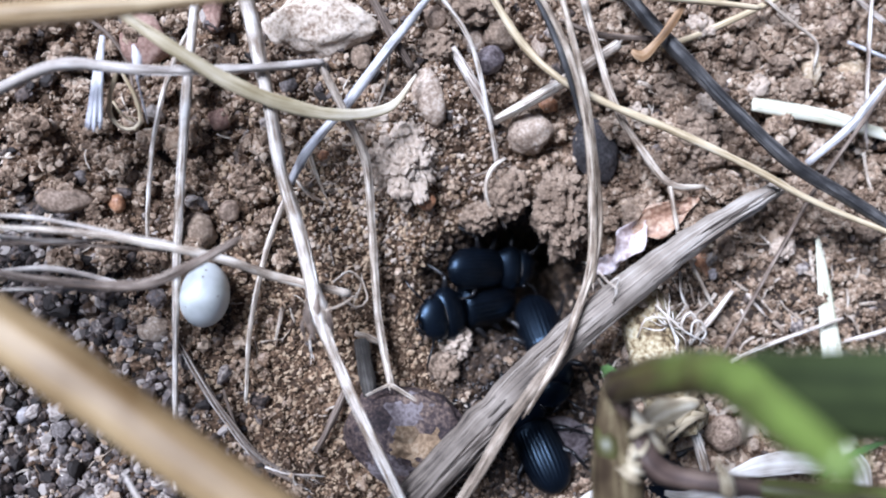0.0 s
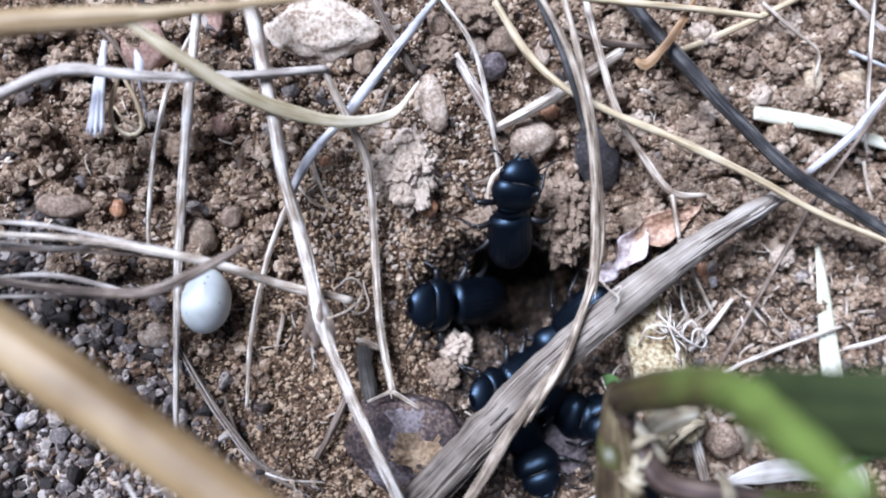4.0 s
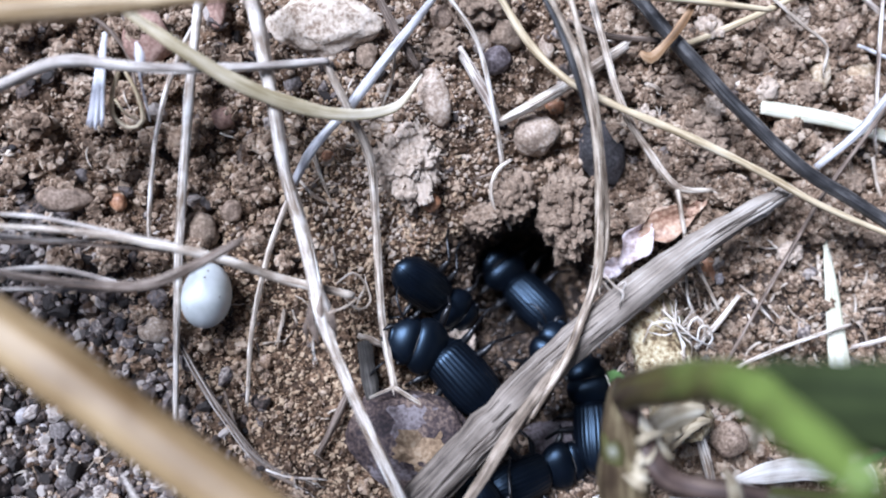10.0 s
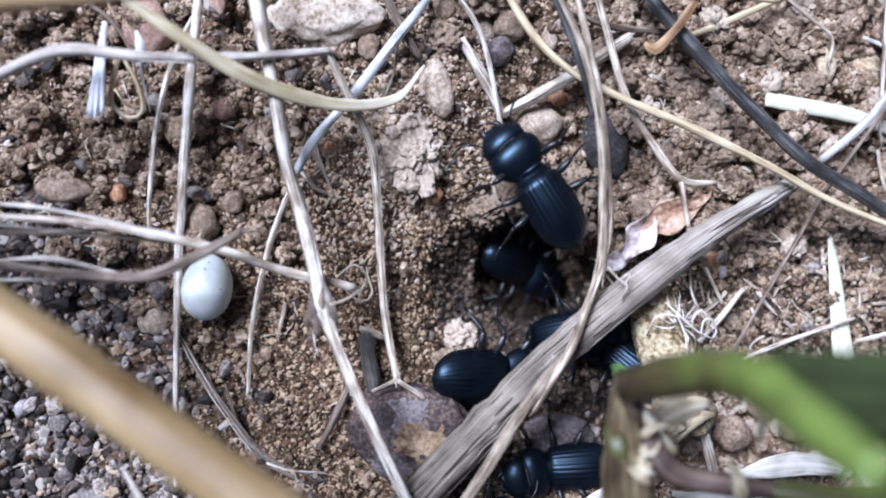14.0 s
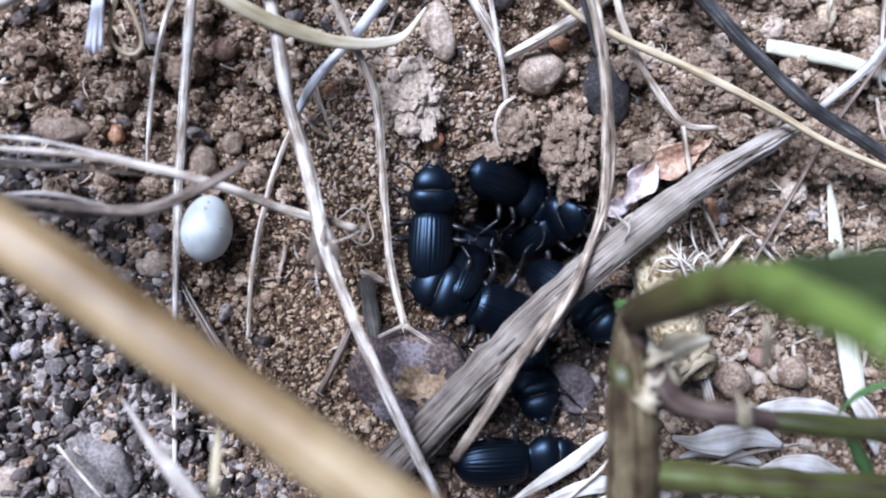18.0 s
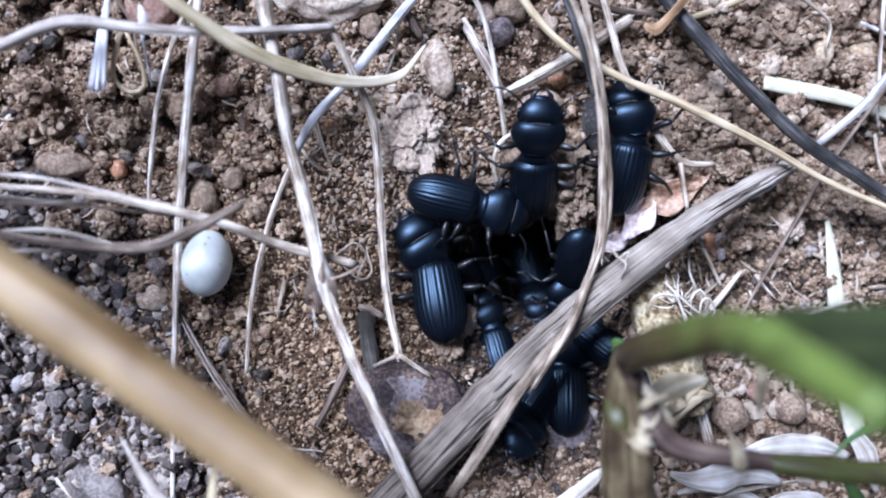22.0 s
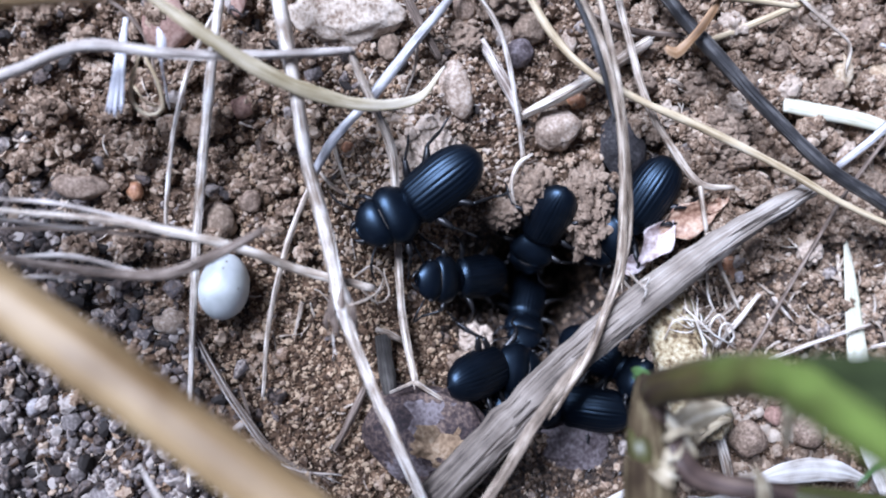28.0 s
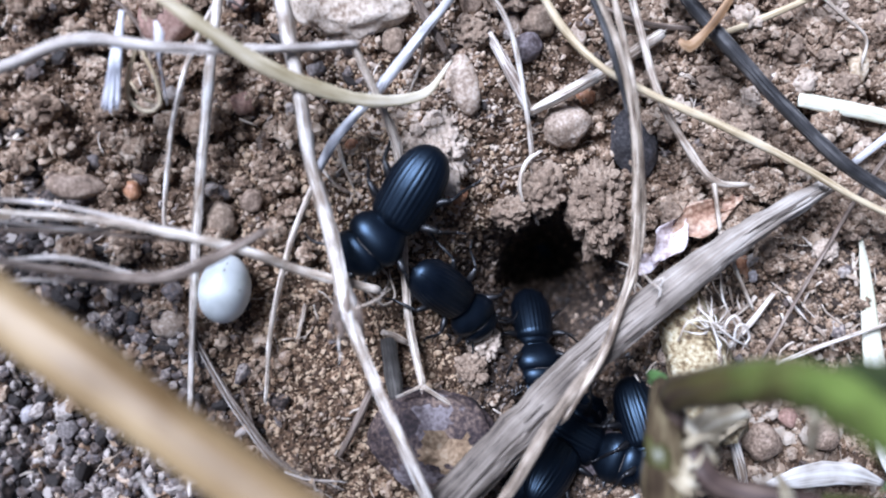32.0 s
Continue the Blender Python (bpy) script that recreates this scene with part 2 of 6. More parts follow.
    "stone_white": material("stone_white", [(0.24, 0.21, 0.2), (0.36, 0.33, 0.32), (0.48, 0.45, 0.44)], 0.6, 0.4, 3, 0.4, 0.08),
    "stone_brown": material("stone_brown", [(0.12, 0.08, 0.052), (0.26, 0.185, 0.128), (0.39, 0.295, 0.215)], 0.75, 0.4, 3, 0.4, 0.08),
    "stone_red": material("stone_red", [(0.16, 0.09, 0.065), (0.29, 0.175, 0.13), (0.4, 0.27, 0.21)], 0.8, 0.5, 4, 0.5, 0.1),
    "stone_orange": material("stone_orange", [(0.22, 0.1, 0.05), (0.4, 0.2, 0.1), (0.5, 0.3, 0.18)], 0.45, 0.4, 2, 0.3, 0.06),
    "stone_tan": material("stone_tan", [(0.2, 0.14, 0.095), (0.37, 0.285, 0.21), (0.54, 0.45, 0.36)], 0.75, 0.4, 3, 0.6, 0.12),
    "stone_ochre": material("stone_ochre", [(0.3, 0.2, 0.11), (0.52, 0.41, 0.27), (0.68, 0.59, 0.45)], 0.7, 0.5, 3, 0.5, 0.1),
    "stone_dark": material("stone_dark", [(0.018, 0.016, 0.016), (0.045, 0.04, 0.04), (0.09, 0.08, 0.08)], 0.8, 0.4, 3, 0.4, 0.08),
    "stone_purple": material("stone_purple", [(0.05, 0.036, 0.036), (0.125, 0.1, 0.1), (0.22, 0.19, 0.19)], 0.75, 0.5, 4, 0.6, 0.12),
    "bulb": material("bulb", [(0.016, 0.01, 0.011), (0.042, 0.027, 0.026), (0.085, 0.058, 0.049), (0.17, 0.12, 0.09)], 0.8, 0.45, 4, 1.0, 0.3, contrast=2.0),
    "bulb_patch": material("bulb_patch", [(0.15, 0.095, 0.05), (0.29, 0.2, 0.115), (0.42, 0.32, 0.21)], 0.75, 0.5, 3, 0.6, 0.12),
    "clod": material("clod", [(0.08, 0.053, 0.034), (0.235, 0.17, 0.116), (0.42, 0.33, 0.24)], 0.95, 0.4, 3, 0.9, 0.25, contrast=1.1),
    "clod_pale": material("clod_pale", [(0.21, 0.158, 0.115), (0.46, 0.37, 0.282), (0.63, 0.535, 0.435)], 0.95, 0.5, 3, 0.8, 0.25, contrast=1.2),
    "debris": material("debris", [(0.09, 0.058, 0.026), (0.28, 0.205, 0.105), (0.48, 0.4, 0.24), (0.6, 0.54, 0.38)], 0.85, 0.6, 3, 0.9, 0.3, contrast=2.0),
    "egg": material("egg", [(0.5, 0.52, 0.48), (0.6, 0.62, 0.59), (0.7, 0.72, 0.7)], 0.38, 1.6, 5, 0.05, 0.02, contrast=1.2),
    "egg_speck": material("egg_speck", [(0.14, 0.1, 0.07), (0.25, 0.2, 0.14)], 0.7, 0.4, 2, 0.3, 0.03),
    "fringe": material("fringe", [(0.05, 0.045, 0.04), (0.12, 0.105, 0.09)], 0.6, 0.2, 2, 0.3, 0.02),
    "shell": material("shell", [(0.0012, 0.0016, 0.0028), (0.002, 0.0028, 0.0048), (0.0034, 0.005, 0.009)], 0.37, 0.12, 3, 0.2, 0.012, spec=0.5),
    "limb": material("limb", [(0.003, 0.003, 0.004), (0.006, 0.006, 0.007), (0.012, 0.011, 0.011)], 0.4, 0.2, 2, 0.25, 0.02),
}
# Blue tint puts the reflected sky into the black shell's sheen.
M["shell"].node_tree.nodes["Principled BSDF"].inputs["Specular Tint"].default_value = (0.5, 0.72, 1.0, 1)


# ---- mesh helpers ----
def mesh(name, verts, faces, mat, uvs=None, smooth=True):
    me = bpy.data.meshes.new(name)
    me.from_pydata([tuple(v) for v in verts], [], faces)
    me.materials.append(M[mat])
    if smooth:
        me.polygons.foreach_set("use_smooth", [True] * len(me.polygons))
    if uvs is not None:
        layer = me.uv_layers.new(name="UVMap")
        idx = np.zeros(len(me.loops), dtype=np.int32)
        me.loops.foreach_get("vertex_index", idx)
        layer.data.foreach_set("uv", np.asarray(uvs, dtype=np.float32)[idx].ravel())
    me.update()
    return me


def part(name, me, parent, label="", at=(0, 0, 0)):
    ob = new(name, me)
    ob.parent = parent
    ob.location = at
    if label:
        tagged(ob, label)
    return ob


def hash01(i, j, s):
    v = np.sin(i * 127.1 + j * 311.7 + s * 74.7) * 43758.5453
    return v - np.floor(v)


def bumps(x, y, size, s=0):
    """Smooth value noise, -1 to 1, with cells of that size."""
    x, y = np.asarray(x) / size, np.asarray(y) / size
    i, j = np.floor(x), np.floor(y)
    u, v = x - i, y - j
    u, v = u * u * (3 - 2 * u), v * v * (3 - 2 * v)
    a = hash01(i, j, s) * (1 - u) + hash01(i + 1, j, s) * u
    b = hash01(i, j + 1, s) * (1 - u) + hash01(i + 1, j + 1, s) * u
    return 2 * (a * (1 - v) + b * v) - 1


def land(x, y):
    """Height of the soil in mm, without its roughness: a slope, the hollow and the burrow in it."""
    return datum(x, y) - pit(x, y) - burrow(x, y)


def datum(x, y):
    """The slope with its wide, shallow hollow, over which the stems lie."""
    z = -1 - 8 * np.tanh(x / 65)
    return z - 5.5 * np.exp(-((((x - 8) / 15) ** 2 + ((y + 4) / 16) ** 2) ** 1.3))


def pit(x, y):
    """Depth of the steeper pit that the beetles have dug, and of its arm beyond the branch."""
    a = 4.2 * np.exp(-((((x - 7.5) / 10.5) ** 2 + ((y + 7) / 10.5) ** 2) ** 2.2))
    a = np.maximum(a, 11.0 * np.exp(-((((x - 11.6) / 8.2) ** 2 + ((y + 5.0) / 8.2) ** 2) ** 3.6)))
    return np.maximum(a, 4.8 * np.exp(-((((x - 14.5) / 8.5) ** 2 + ((y + 20.5) / 10.5) ** 2) ** 2.2)))


def burrow(x, y):
    """Depth of the burrow and of the trench that runs from it under the branch."""
    a = 10 * np.exp(-((((x - 11.2) / 6.3) ** 2 + ((y + 2.3) / 5.2) ** 2) ** 3))
    return np.maximum(a, 7 * np.exp(-((((x - 13.6) / 5.2) ** 2 + ((y + 8) / 6.0) ** 2) ** 2.5)))


def hollow(x, y):
    """The same without the burrow, as the beetles bridge it."""
    return land(x, y) + burrow(x, y)


def soil(x, y):
    near = np.exp(-((np.hypot(x, y) / 400) ** 2))
    calm = np.exp(-((((x + 5) / 28) ** 2 + ((y + 9) / 31) ** 2) ** 3))
    rough = 0.9 * bumps(x, y, 9, 1) + (1.25 - 0.7 * calm) * bumps(x, y, 3.7, 2) + (0.8 - 0.45 * calm) * bumps(x, y, 1.7, 3) + 0.22 * bumps(x, y, 0.8, 4)
    return land(x, y) + rough * (0.35 + 0.65 * near) + 14 * (1 - near) * bumps(x, y, 900, 5)


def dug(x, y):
    """Where beetles dug up dark soil, with pit and branch shade in its colour."""
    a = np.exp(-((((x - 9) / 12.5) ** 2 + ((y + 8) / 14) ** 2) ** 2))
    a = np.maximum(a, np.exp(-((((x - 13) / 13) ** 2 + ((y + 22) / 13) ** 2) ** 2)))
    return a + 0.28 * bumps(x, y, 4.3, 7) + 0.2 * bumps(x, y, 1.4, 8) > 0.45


def sand(x, y):
    """The slope of loose warm sand between the stems and the pit."""
    return np.exp(-((((x + 14) / 19.5) ** 2 + ((y + 7) / 31) ** 2) ** 3)) + 0.22 * bumps(x, y, 6.1, 9) + 0.12 * bumps(x, y, 2.1, 10) > 0.45


def loam(x, y):
    """The darker, browner earth beyond the branch; between clods it is painted shade."""
    return np.maximum(np.exp(-((((x - 43) / 22) ** 2 + ((y + 9) / 14) ** 2) ** 2)), np.exp(-((((x - 46) / 26) ** 2 + ((y - 24) / 18) ** 2) ** 2))) + 0.3 * bumps(x, y, 5.3, 11) > 0.45


def stony(x, y):
    """Corner of close gravel, its gap shade painted as dark soil, 0 to 1."""
    return np.exp(-((np.hypot(x, y) / 170) ** 6)) / (1 + np.exp(np.clip((x + 0.6 * y + 46) / 3, -60, 60)))


# ---- ground ----
def build_ground():
    tail = [1.0 * 1.35 ** k for k in range(1, 39)]
    tail = np.cumsum(tail)
    xs = np.concatenate([-82 - tail[::-1], np.arange(-82, 82.01, 0.4), 82 + tail])
    ys = np.concatenate([-58 - tail[::-1], np.arange(-58, 58.01, 0.4), 58 + tail])
    gx, gy = np.meshgrid(xs, ys)
    gz = soil(gx, gy)
    v = np.stack([gx, gy, gz], -1).reshape(-1, 3) * MM
    w, h = len(xs), len(ys)
    q = (np.arange(h - 1)[:, None] * w + np.arange(w - 1)[None, :]).ravel()
    f = np.stack([q, q + 1, q + 1 + w, q + w], -1)
    me = bpy.data.meshes.new("ground")
    me.vertices.add(len(v))
    me.vertices.foreach_set("co", v.ravel())
    me.loops.add(f.size)
    me.loops.foreach_set("vertex_index", f.ravel().astype(np.int32))
    me.polygons.add(len(f))
    me.polygons.foreach_set("loop_start", np.arange(0, f.size, 4, dtype=np.int32))
    me.polygons.foreach_set("use_smooth", np.ones(len(f), dtype=bool))
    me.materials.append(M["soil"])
    me.materials.append(M["dark_soil_shade"])
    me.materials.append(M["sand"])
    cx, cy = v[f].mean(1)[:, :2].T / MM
    # The dark slot also puts shade between clods and stones into the soil.
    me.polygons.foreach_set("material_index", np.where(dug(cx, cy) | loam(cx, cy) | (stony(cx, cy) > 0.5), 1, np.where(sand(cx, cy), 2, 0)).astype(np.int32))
    me.update(calc_edges=True)
    me.validate()
    return tagged(new("ground", me), "brown crumbly dry soil with a hollow and a burrow", "soil", kind="structure")


ground = build_ground()


def ico(level):
    bm = bmesh.new()
    bmesh.ops.create_icosphere(bm, subdivisions=level, radius=1)
    v = np.array([x.co[:] for x in bm.verts])
    f = np.array([[x.index for x in p.verts] for p in bm.faces])
    bm.free()
    return v, f


ICO1, ICO2, ICO3, ICO4, ICO5, ICO6 = (ico(k) for k in range(1, 7))


def scatter(name, label, category, mat, places, sizes, shape, seed, lift=0.15, squash=(0.55, 1.0), cuts=3, height=None):
    """Many loose grains of soil as one mesh."""
    g = np.random.default_rng(seed)
    base, tri = shape
    n, k = len(places), len(base)
    r = np.asarray(sizes)
    ang = g.uniform(0, 2 * np.pi, n)
    sc = np.stack([np.ones(n), g.uniform(0.45 if mat in ("sand_grain", "aggregate") else 0.6, 1.0, n), g.uniform(*squash, n)], -1) * r[:, None]
    jit = 1 + g.uniform(-0.3, 0.3, (n, k, 1)) * (0.3 if mat == "gravel" else 0.8 if mat == "clod_bits" else 1.5 if mat in ("sand_grain", "aggregate") else 1)
    p = base[None] * jit
    for k2 in range(cuts):
        d = g.normal(0, 1, (n, 1, 3))
        d /= np.linalg.norm(d, axis=2, keepdims=True)
        p = p - d * np.maximum(0, (p * d).sum(2, keepdims=True) - g.uniform(0.45, 0.8, (n, 1, 1)))
    p = p * sc[:, None, :]
    c, s = np.cos(ang)[:, None], np.sin(ang)[:, None]
    x, y = p[..., 0] * c - p[..., 1] * s, p[..., 0] * s + p[..., 1] * c
    px, py = places[:, 0], places[:, 1]
    z = soil(px, py) + r * lift if height is None else height
    v = np.stack([x + px[:, None], y + py[:, None], p[..., 2] + z[:, None]], -1).reshape(-1, 3) * MM
    f = (tri[None] + (np.arange(n) * k)[:, None, None]).reshape(-1, 3)
    me = bpy.data.meshes.new(name)
    me.vertices.add(len(v))
    me.vertices.foreach_set("co", v.ravel())
    me.loops.add(f.size)
    me.loops.foreach_set("vertex_index", f.ravel().astype(np.int32))
    me.polygons.add(len(f))
    me.polygons.foreach_set("loop_start", np.arange(0, f.size, 3, dtype=np.int32))
    me.polygons.foreach_set("use_smooth", np.full(len(f), mat == "clod_bits"))
    me.materials.append(M[mat])
    me.update(calc_edges=True)
    return tagged(new(name, me), label, category, kind="stuff")


def spread(n, x0, x1, y0, y1, seed, keep=None):
    g = np.random.default_rng(seed)
    p = np.stack([g.uniform(x0, x1, n), g.uniform(y0, y1, n)], -1)
    return p if keep is None else p[g.uniform(0, 1, n) < keep(p[:, 0], p[:, 1])]


def in_hollow(x, y):
    return np.exp(-((((x - 4) / 20) ** 2 + ((y + 6) / 26) ** 2) ** 2))


def loose(name, mat, places, sizes, seed, lift, squash, smooth):
    """Makes the 300 largest pieces in the open objects of their own on the ground; gives back the rest."""
    g = np.random.default_rng(seed)
    forms = []
    for k in range(14):
        p = ICO3[0] * (1 + g.uniform(-0.1, 0.1, (len(ICO3[0]), 1)))
        for c in range(7):
            d = g.normal(0, 1, 3)
            d /= np.linalg.norm(d)
            p = p - d * np.maximum(0, (p @ d)[:, None] - g.uniform(0.5, 0.85))
        forms.append(mesh(name, p * MM, [tuple(t) for t in ICO3[1].tolist()], mat, smooth=smooth))
    seen = (np.abs(places[:, 0]) < 62) & (np.abs(places[:, 1]) < 38)
    order = np.argsort(-(sizes * seen))
    for i in order[:300]:
        x, y, r = *places[i], sizes[i]
        ob = part(name, forms[int(g.integers(14))], ground, "", (x * MM, y * MM, (float(soil(x, y)) + r * lift) * MM))
        ob.rotation_euler = (0, 0, g.uniform(0, 6.28))
        ob.scale = (r, r * g.uniform(0.6, 1), r * g.uniform(*squash))
    return places[order[300:]], sizes[order[300:]]


def sandy(x, y):
    """The sandy slope on which few crumbs lie."""
    return np.exp(-((((x + 13) / 12) ** 2 + ((y + 10) / 22) ** 2) ** 2))


def aggregates(name, label, mat, places, sizes, lift, per, seed):
    """Crumbly lumps: small grains that cling to the upper side of each lump."""
    g = np.random.default_rng(seed)
    k = np.repeat(np.arange(len(places)), per)
    r = sizes[k]
    a, c = g.uniform(0, 2 * np.pi, len(k)), g.uniform(0.0, 1.0, len(k)) ** 0.5
    p = places[k] + np.stack([np.cos(a), np.sin(a)], -1) * (r * c * 0.95)[:, None]
    z = (soil(places[:, 0], places[:, 1]) + sizes * lift)[k] + r * 0.72 * np.sqrt(np.maximum(0, 1 - c * c)) + 0.05
    scatter(name, label, "soil crumbs", mat, p, r * (0.12 + 0.4 * g.uniform(0, 1, len(k)) ** 1.6), ICO1, seed + 1, squash=(0.5, 1.0), cuts=3, height=z)


bare = lambda x, y: (1.0 - dug(x, y)) * (1 - 0.93 * stony(x, y))
fine = spread(34000, -70, 72, -48, 42, 11, bare)
size = 0.16 + 0.4 * np.random.default_rng(1).random(len(fine)) ** 2.5
warm = sand(fine[:, 0], fine[:, 1])
deep = loam(fine[:, 0], fine[:, 1])
scatter("soil_grains", "fine brown grains of dry soil", "soil grains", "grain", fine[~warm & ~deep], size[~warm & ~deep], ICO1, 12, 0.3)
scatter("loam_grains", "brown loam grains, dark with the shade between clods", "soil grains", "loam_gap_shade", fine[deep], size[deep], ICO1, 14, 0.3)
scatter("sand_grains", "coarse warm tan grains of sand", "sand", "sand_grain", fine[warm], size[warm], ICO1, 13, 0.35)
dust = spread(46000, -64, 66, -44, 40, 15, bare)
size = 0.13 + 0.17 * np.random.default_rng(8).random(len(dust)) ** 2
warm = sand(dust[:, 0], dust[:, 1])
deep = loam(dust[:, 0], dust[:, 1])
scatter("fine_soil", "very fine gritty grains of brown soil", "soil grains", "grain", dust[~warm & ~deep], size[~warm & ~deep], ICO1, 16, 0.35)
scatter("fine_loam", "very fine loam grains, dark with the shade between clods", "soil grains", "loam_gap_shade", dust[deep], size[deep], ICO1, 17, 0.35)
scatter("fine_sand", "fine warm tan grains of sand", "sand", "sand_grain", dust[warm], size[warm], ICO1, 24, 0.4)
more = spread(9000, -38, 8, -42, 28, 25, lambda x, y: 1.0 * sand(x, y) * ~dug(x, y))
scatter("loose_sand", "loose coarse grains of sand on the slope", "sand", "sand_grain", more, 0.18 + 0.36 * np.random.default_rng(26).random(len(more)) ** 2, ICO1, 27, 0.45)
# These crumbs carry the hollow's shade in their dark colour.
dark_soil_shade = spread(13000, -8, 28, -38, 10, 19, lambda x, y: 1.0 * dug(x, y))
scatter("moist_soil", "crumbs of dug soil, darkened with the shade of the hollow", "soil crumbs", "dark_soil_shade_grain", dark_soil_shade, 0.15 + 0.45 * np.random.default_rng(14).random(len(dark_soil_shade)) ** 2, ICO1, 20, 0.3)
crust = spread(9000, -26, 8, -6, 32, 17, lambda x, y: np.exp(-(((x + 6.5 - 0.12 * (y - 12)) / 8.5) ** 2 + ((y - 13) / 12) ** 2)))
scatter("dry_crust", "pale crumbs of dry crusted earth", "soil crumbs", "clod_pale", crust, 0.15 + 0.38 * np.random.default_rng(9).random(len(crust)) ** 2, ICO1, 18, 0.4, (0.5, 0.9))
crumbs = spread(5400, -70, 72, -48, 42, 21, lambda x, y: (1 - 0.93 * in_hollow(x, y)) * (1 - 0.75 * sandy(x, y)))
size = 0.45 + 0.75 * np.random.default_rng(2).random(len(crumbs)) ** 2
scatter("soil_crumbs", "brown crumbs of dry earth", "soil crumbs", "grain", crumbs, size, ICO2, 22)
near = (size > 0.55) & (np.abs(crumbs[:, 0]) < 62) & (np.abs(crumbs[:, 1]) < 38) & (stony(crumbs[:, 0], crumbs[:, 1]) < 0.5)
aggregates("crumb_grains", "small grains that cling to crumbs of earth", "aggregate", crumbs[near], size[near], 0.15, 9, 43)
clumps = spread(3400, 14, 72, -20, 42, 41, lambda x, y: np.clip(0.9 * (y > 4) + 0.35, 0, 1) * (1 - 0.97 * in_hollow(x - 4, y)))
sizes = 0.42 + 0.75 * np.random.default_rng(5).random(len(clumps)) ** 2
big = np.vstack([spread(170, 20, 64, 3, 38, 47, lambda x, y: 1 - 0.97 * in_hollow(x - 6, y)), spread(80, -62, -20, -2, 36, 46, lambda x, y: 1 - stony(x, y))])
clumps = np.vstack([clumps, big])
sizes = np.concatenate([sizes, 1.1 + 0.9 * np.random.default_rng(48).random(len(big))])
aggregates("clod_grains", "small grains that cling to larger clods of earth", "aggregate", big, sizes[-len(big):], 0.75, 34, 49)
near = (np.abs(clumps[:, 0]) < 62) & (np.abs(clumps[:, 1]) < 38)
aggregates("lump_grains", "small grains that cling to lumps of earth", "aggregate", clumps[near], sizes[near], 0.75, 11, 45)
clumps, sizes = loose("earth_lump", "clod_bits_piece", clumps, sizes, 71, 0.75, (0.65, 1.0), True)
scatter("earth_clumps", "crumbly lumps of brown earth", "earth lumps", "clod_bits", clumps, sizes, ICO2, 42, 0.75, (0.65, 1.0), 4)
grit = spread(6600, -70, 72, -48, 42, 31, lambda x, y: np.clip(0.04 + 0.02 / (1 + np.exp((x + 30) / 3)) + 0.95 * stony(x, y) + 0.03 * (y > 8), 0, 1) * (1 - 0.97 * in_hollow(x, y)) * (1 - 0.7 * sandy(x, y)))
sizes = 0.55 + 0.95 * np.random.default_rng(3).random(len(grit)) ** 1.8
grit, sizes = loose("gravel_stone", "gravel_piece", grit, sizes, 72, 0.3, (0.6, 0.95), False)
packed = spread(4200, -70, -16, -48, 6, 33, lambda x, y: np.clip(1.2 * stony(x, y), 0, 1))
grit = np.vstack([grit, packed])
sizes = np.concatenate([sizes, 0.45 + 0.65 * np.random.default_rng(34).random(len(packed)) ** 1.5])
scatter("gravel", "small grey and tan gravel stones", "gravel", "gravel", grit, sizes, ICO2, 32, 0.3, (0.6, 0.95), 7)


husks = spread(420, 22, 64, -46, -14, 51, lambda x, y: np.clip(1 - ((x - 38) / 18) ** 2, 0.1, 1))
scatter("husk_bits", "pale dry husks and flakes under the plant", "plant litter", "husk", husks, 0.5 + 1.1 * np.random.default_rng(6).random(len(husks)) ** 2, ICO2, 52, 0.3, (0.3, 0.6))


# ---- stems, blades and straws ----
chaff = np.vstack([spread(1500, 22, 68, -24, 36, 61, lambda x, y: 1 - 0.97 * in_hollow(x - 4, y)), spread(260, -30, 0, 6, 34, 62)])
scatter("chaff", "pale flakes of straw and husk on the crumbs", "plant litter", "husk", chaff, 0.22 + 0.6 * np.random.default_rng(63).random(len(chaff)) ** 3, ICO2, 64, 0.5, (0.2, 0.5))


def curve_points(pts, step=0.7):
    """Smooth curve through the points, with a step of about that many mm."""
    p = np.asarray(pts, float)
    p = np.vstack([2 * p[0] - p[1], p, 2 * p[-1] - p[-2]])
    out, par = [], []
    for i in range(1, len(p) - 2):
        a, b, c, d = p[i - 1 : i + 3]
        n = max(2, int(np.linalg.norm(c - b) / step))
        for k in range(n):
            t = k / n
            out.append(0.5 * (2 * b + (c - a) * t + (2 * a - 5 * b + 4 * c - d) * t**2 + (3 * b - a - 3 * c + d) * t**3))
            par.append(i - 1 + t)
    out.append(p[-2])
    par.append(len(p) - 3.0)
    return np.array(out), np.array(par)


def cracks(g, n, sides):
    """Depth of the long drying cracks in a weathered branch, as shares of its radius."""
    k = np.exp(-((np.arange(-24, 25) / 10.0) ** 2))
    a = g.normal(0, 1, (n + 48, sides))
    a = np.stack([np.convolve(a[:, q], k / np.sqrt((k * k).sum()), "valid") for q in range(sides)], 1)
    return 0.34 * np.clip(a - 0.95, 0, 0.7) + 0.02 * a


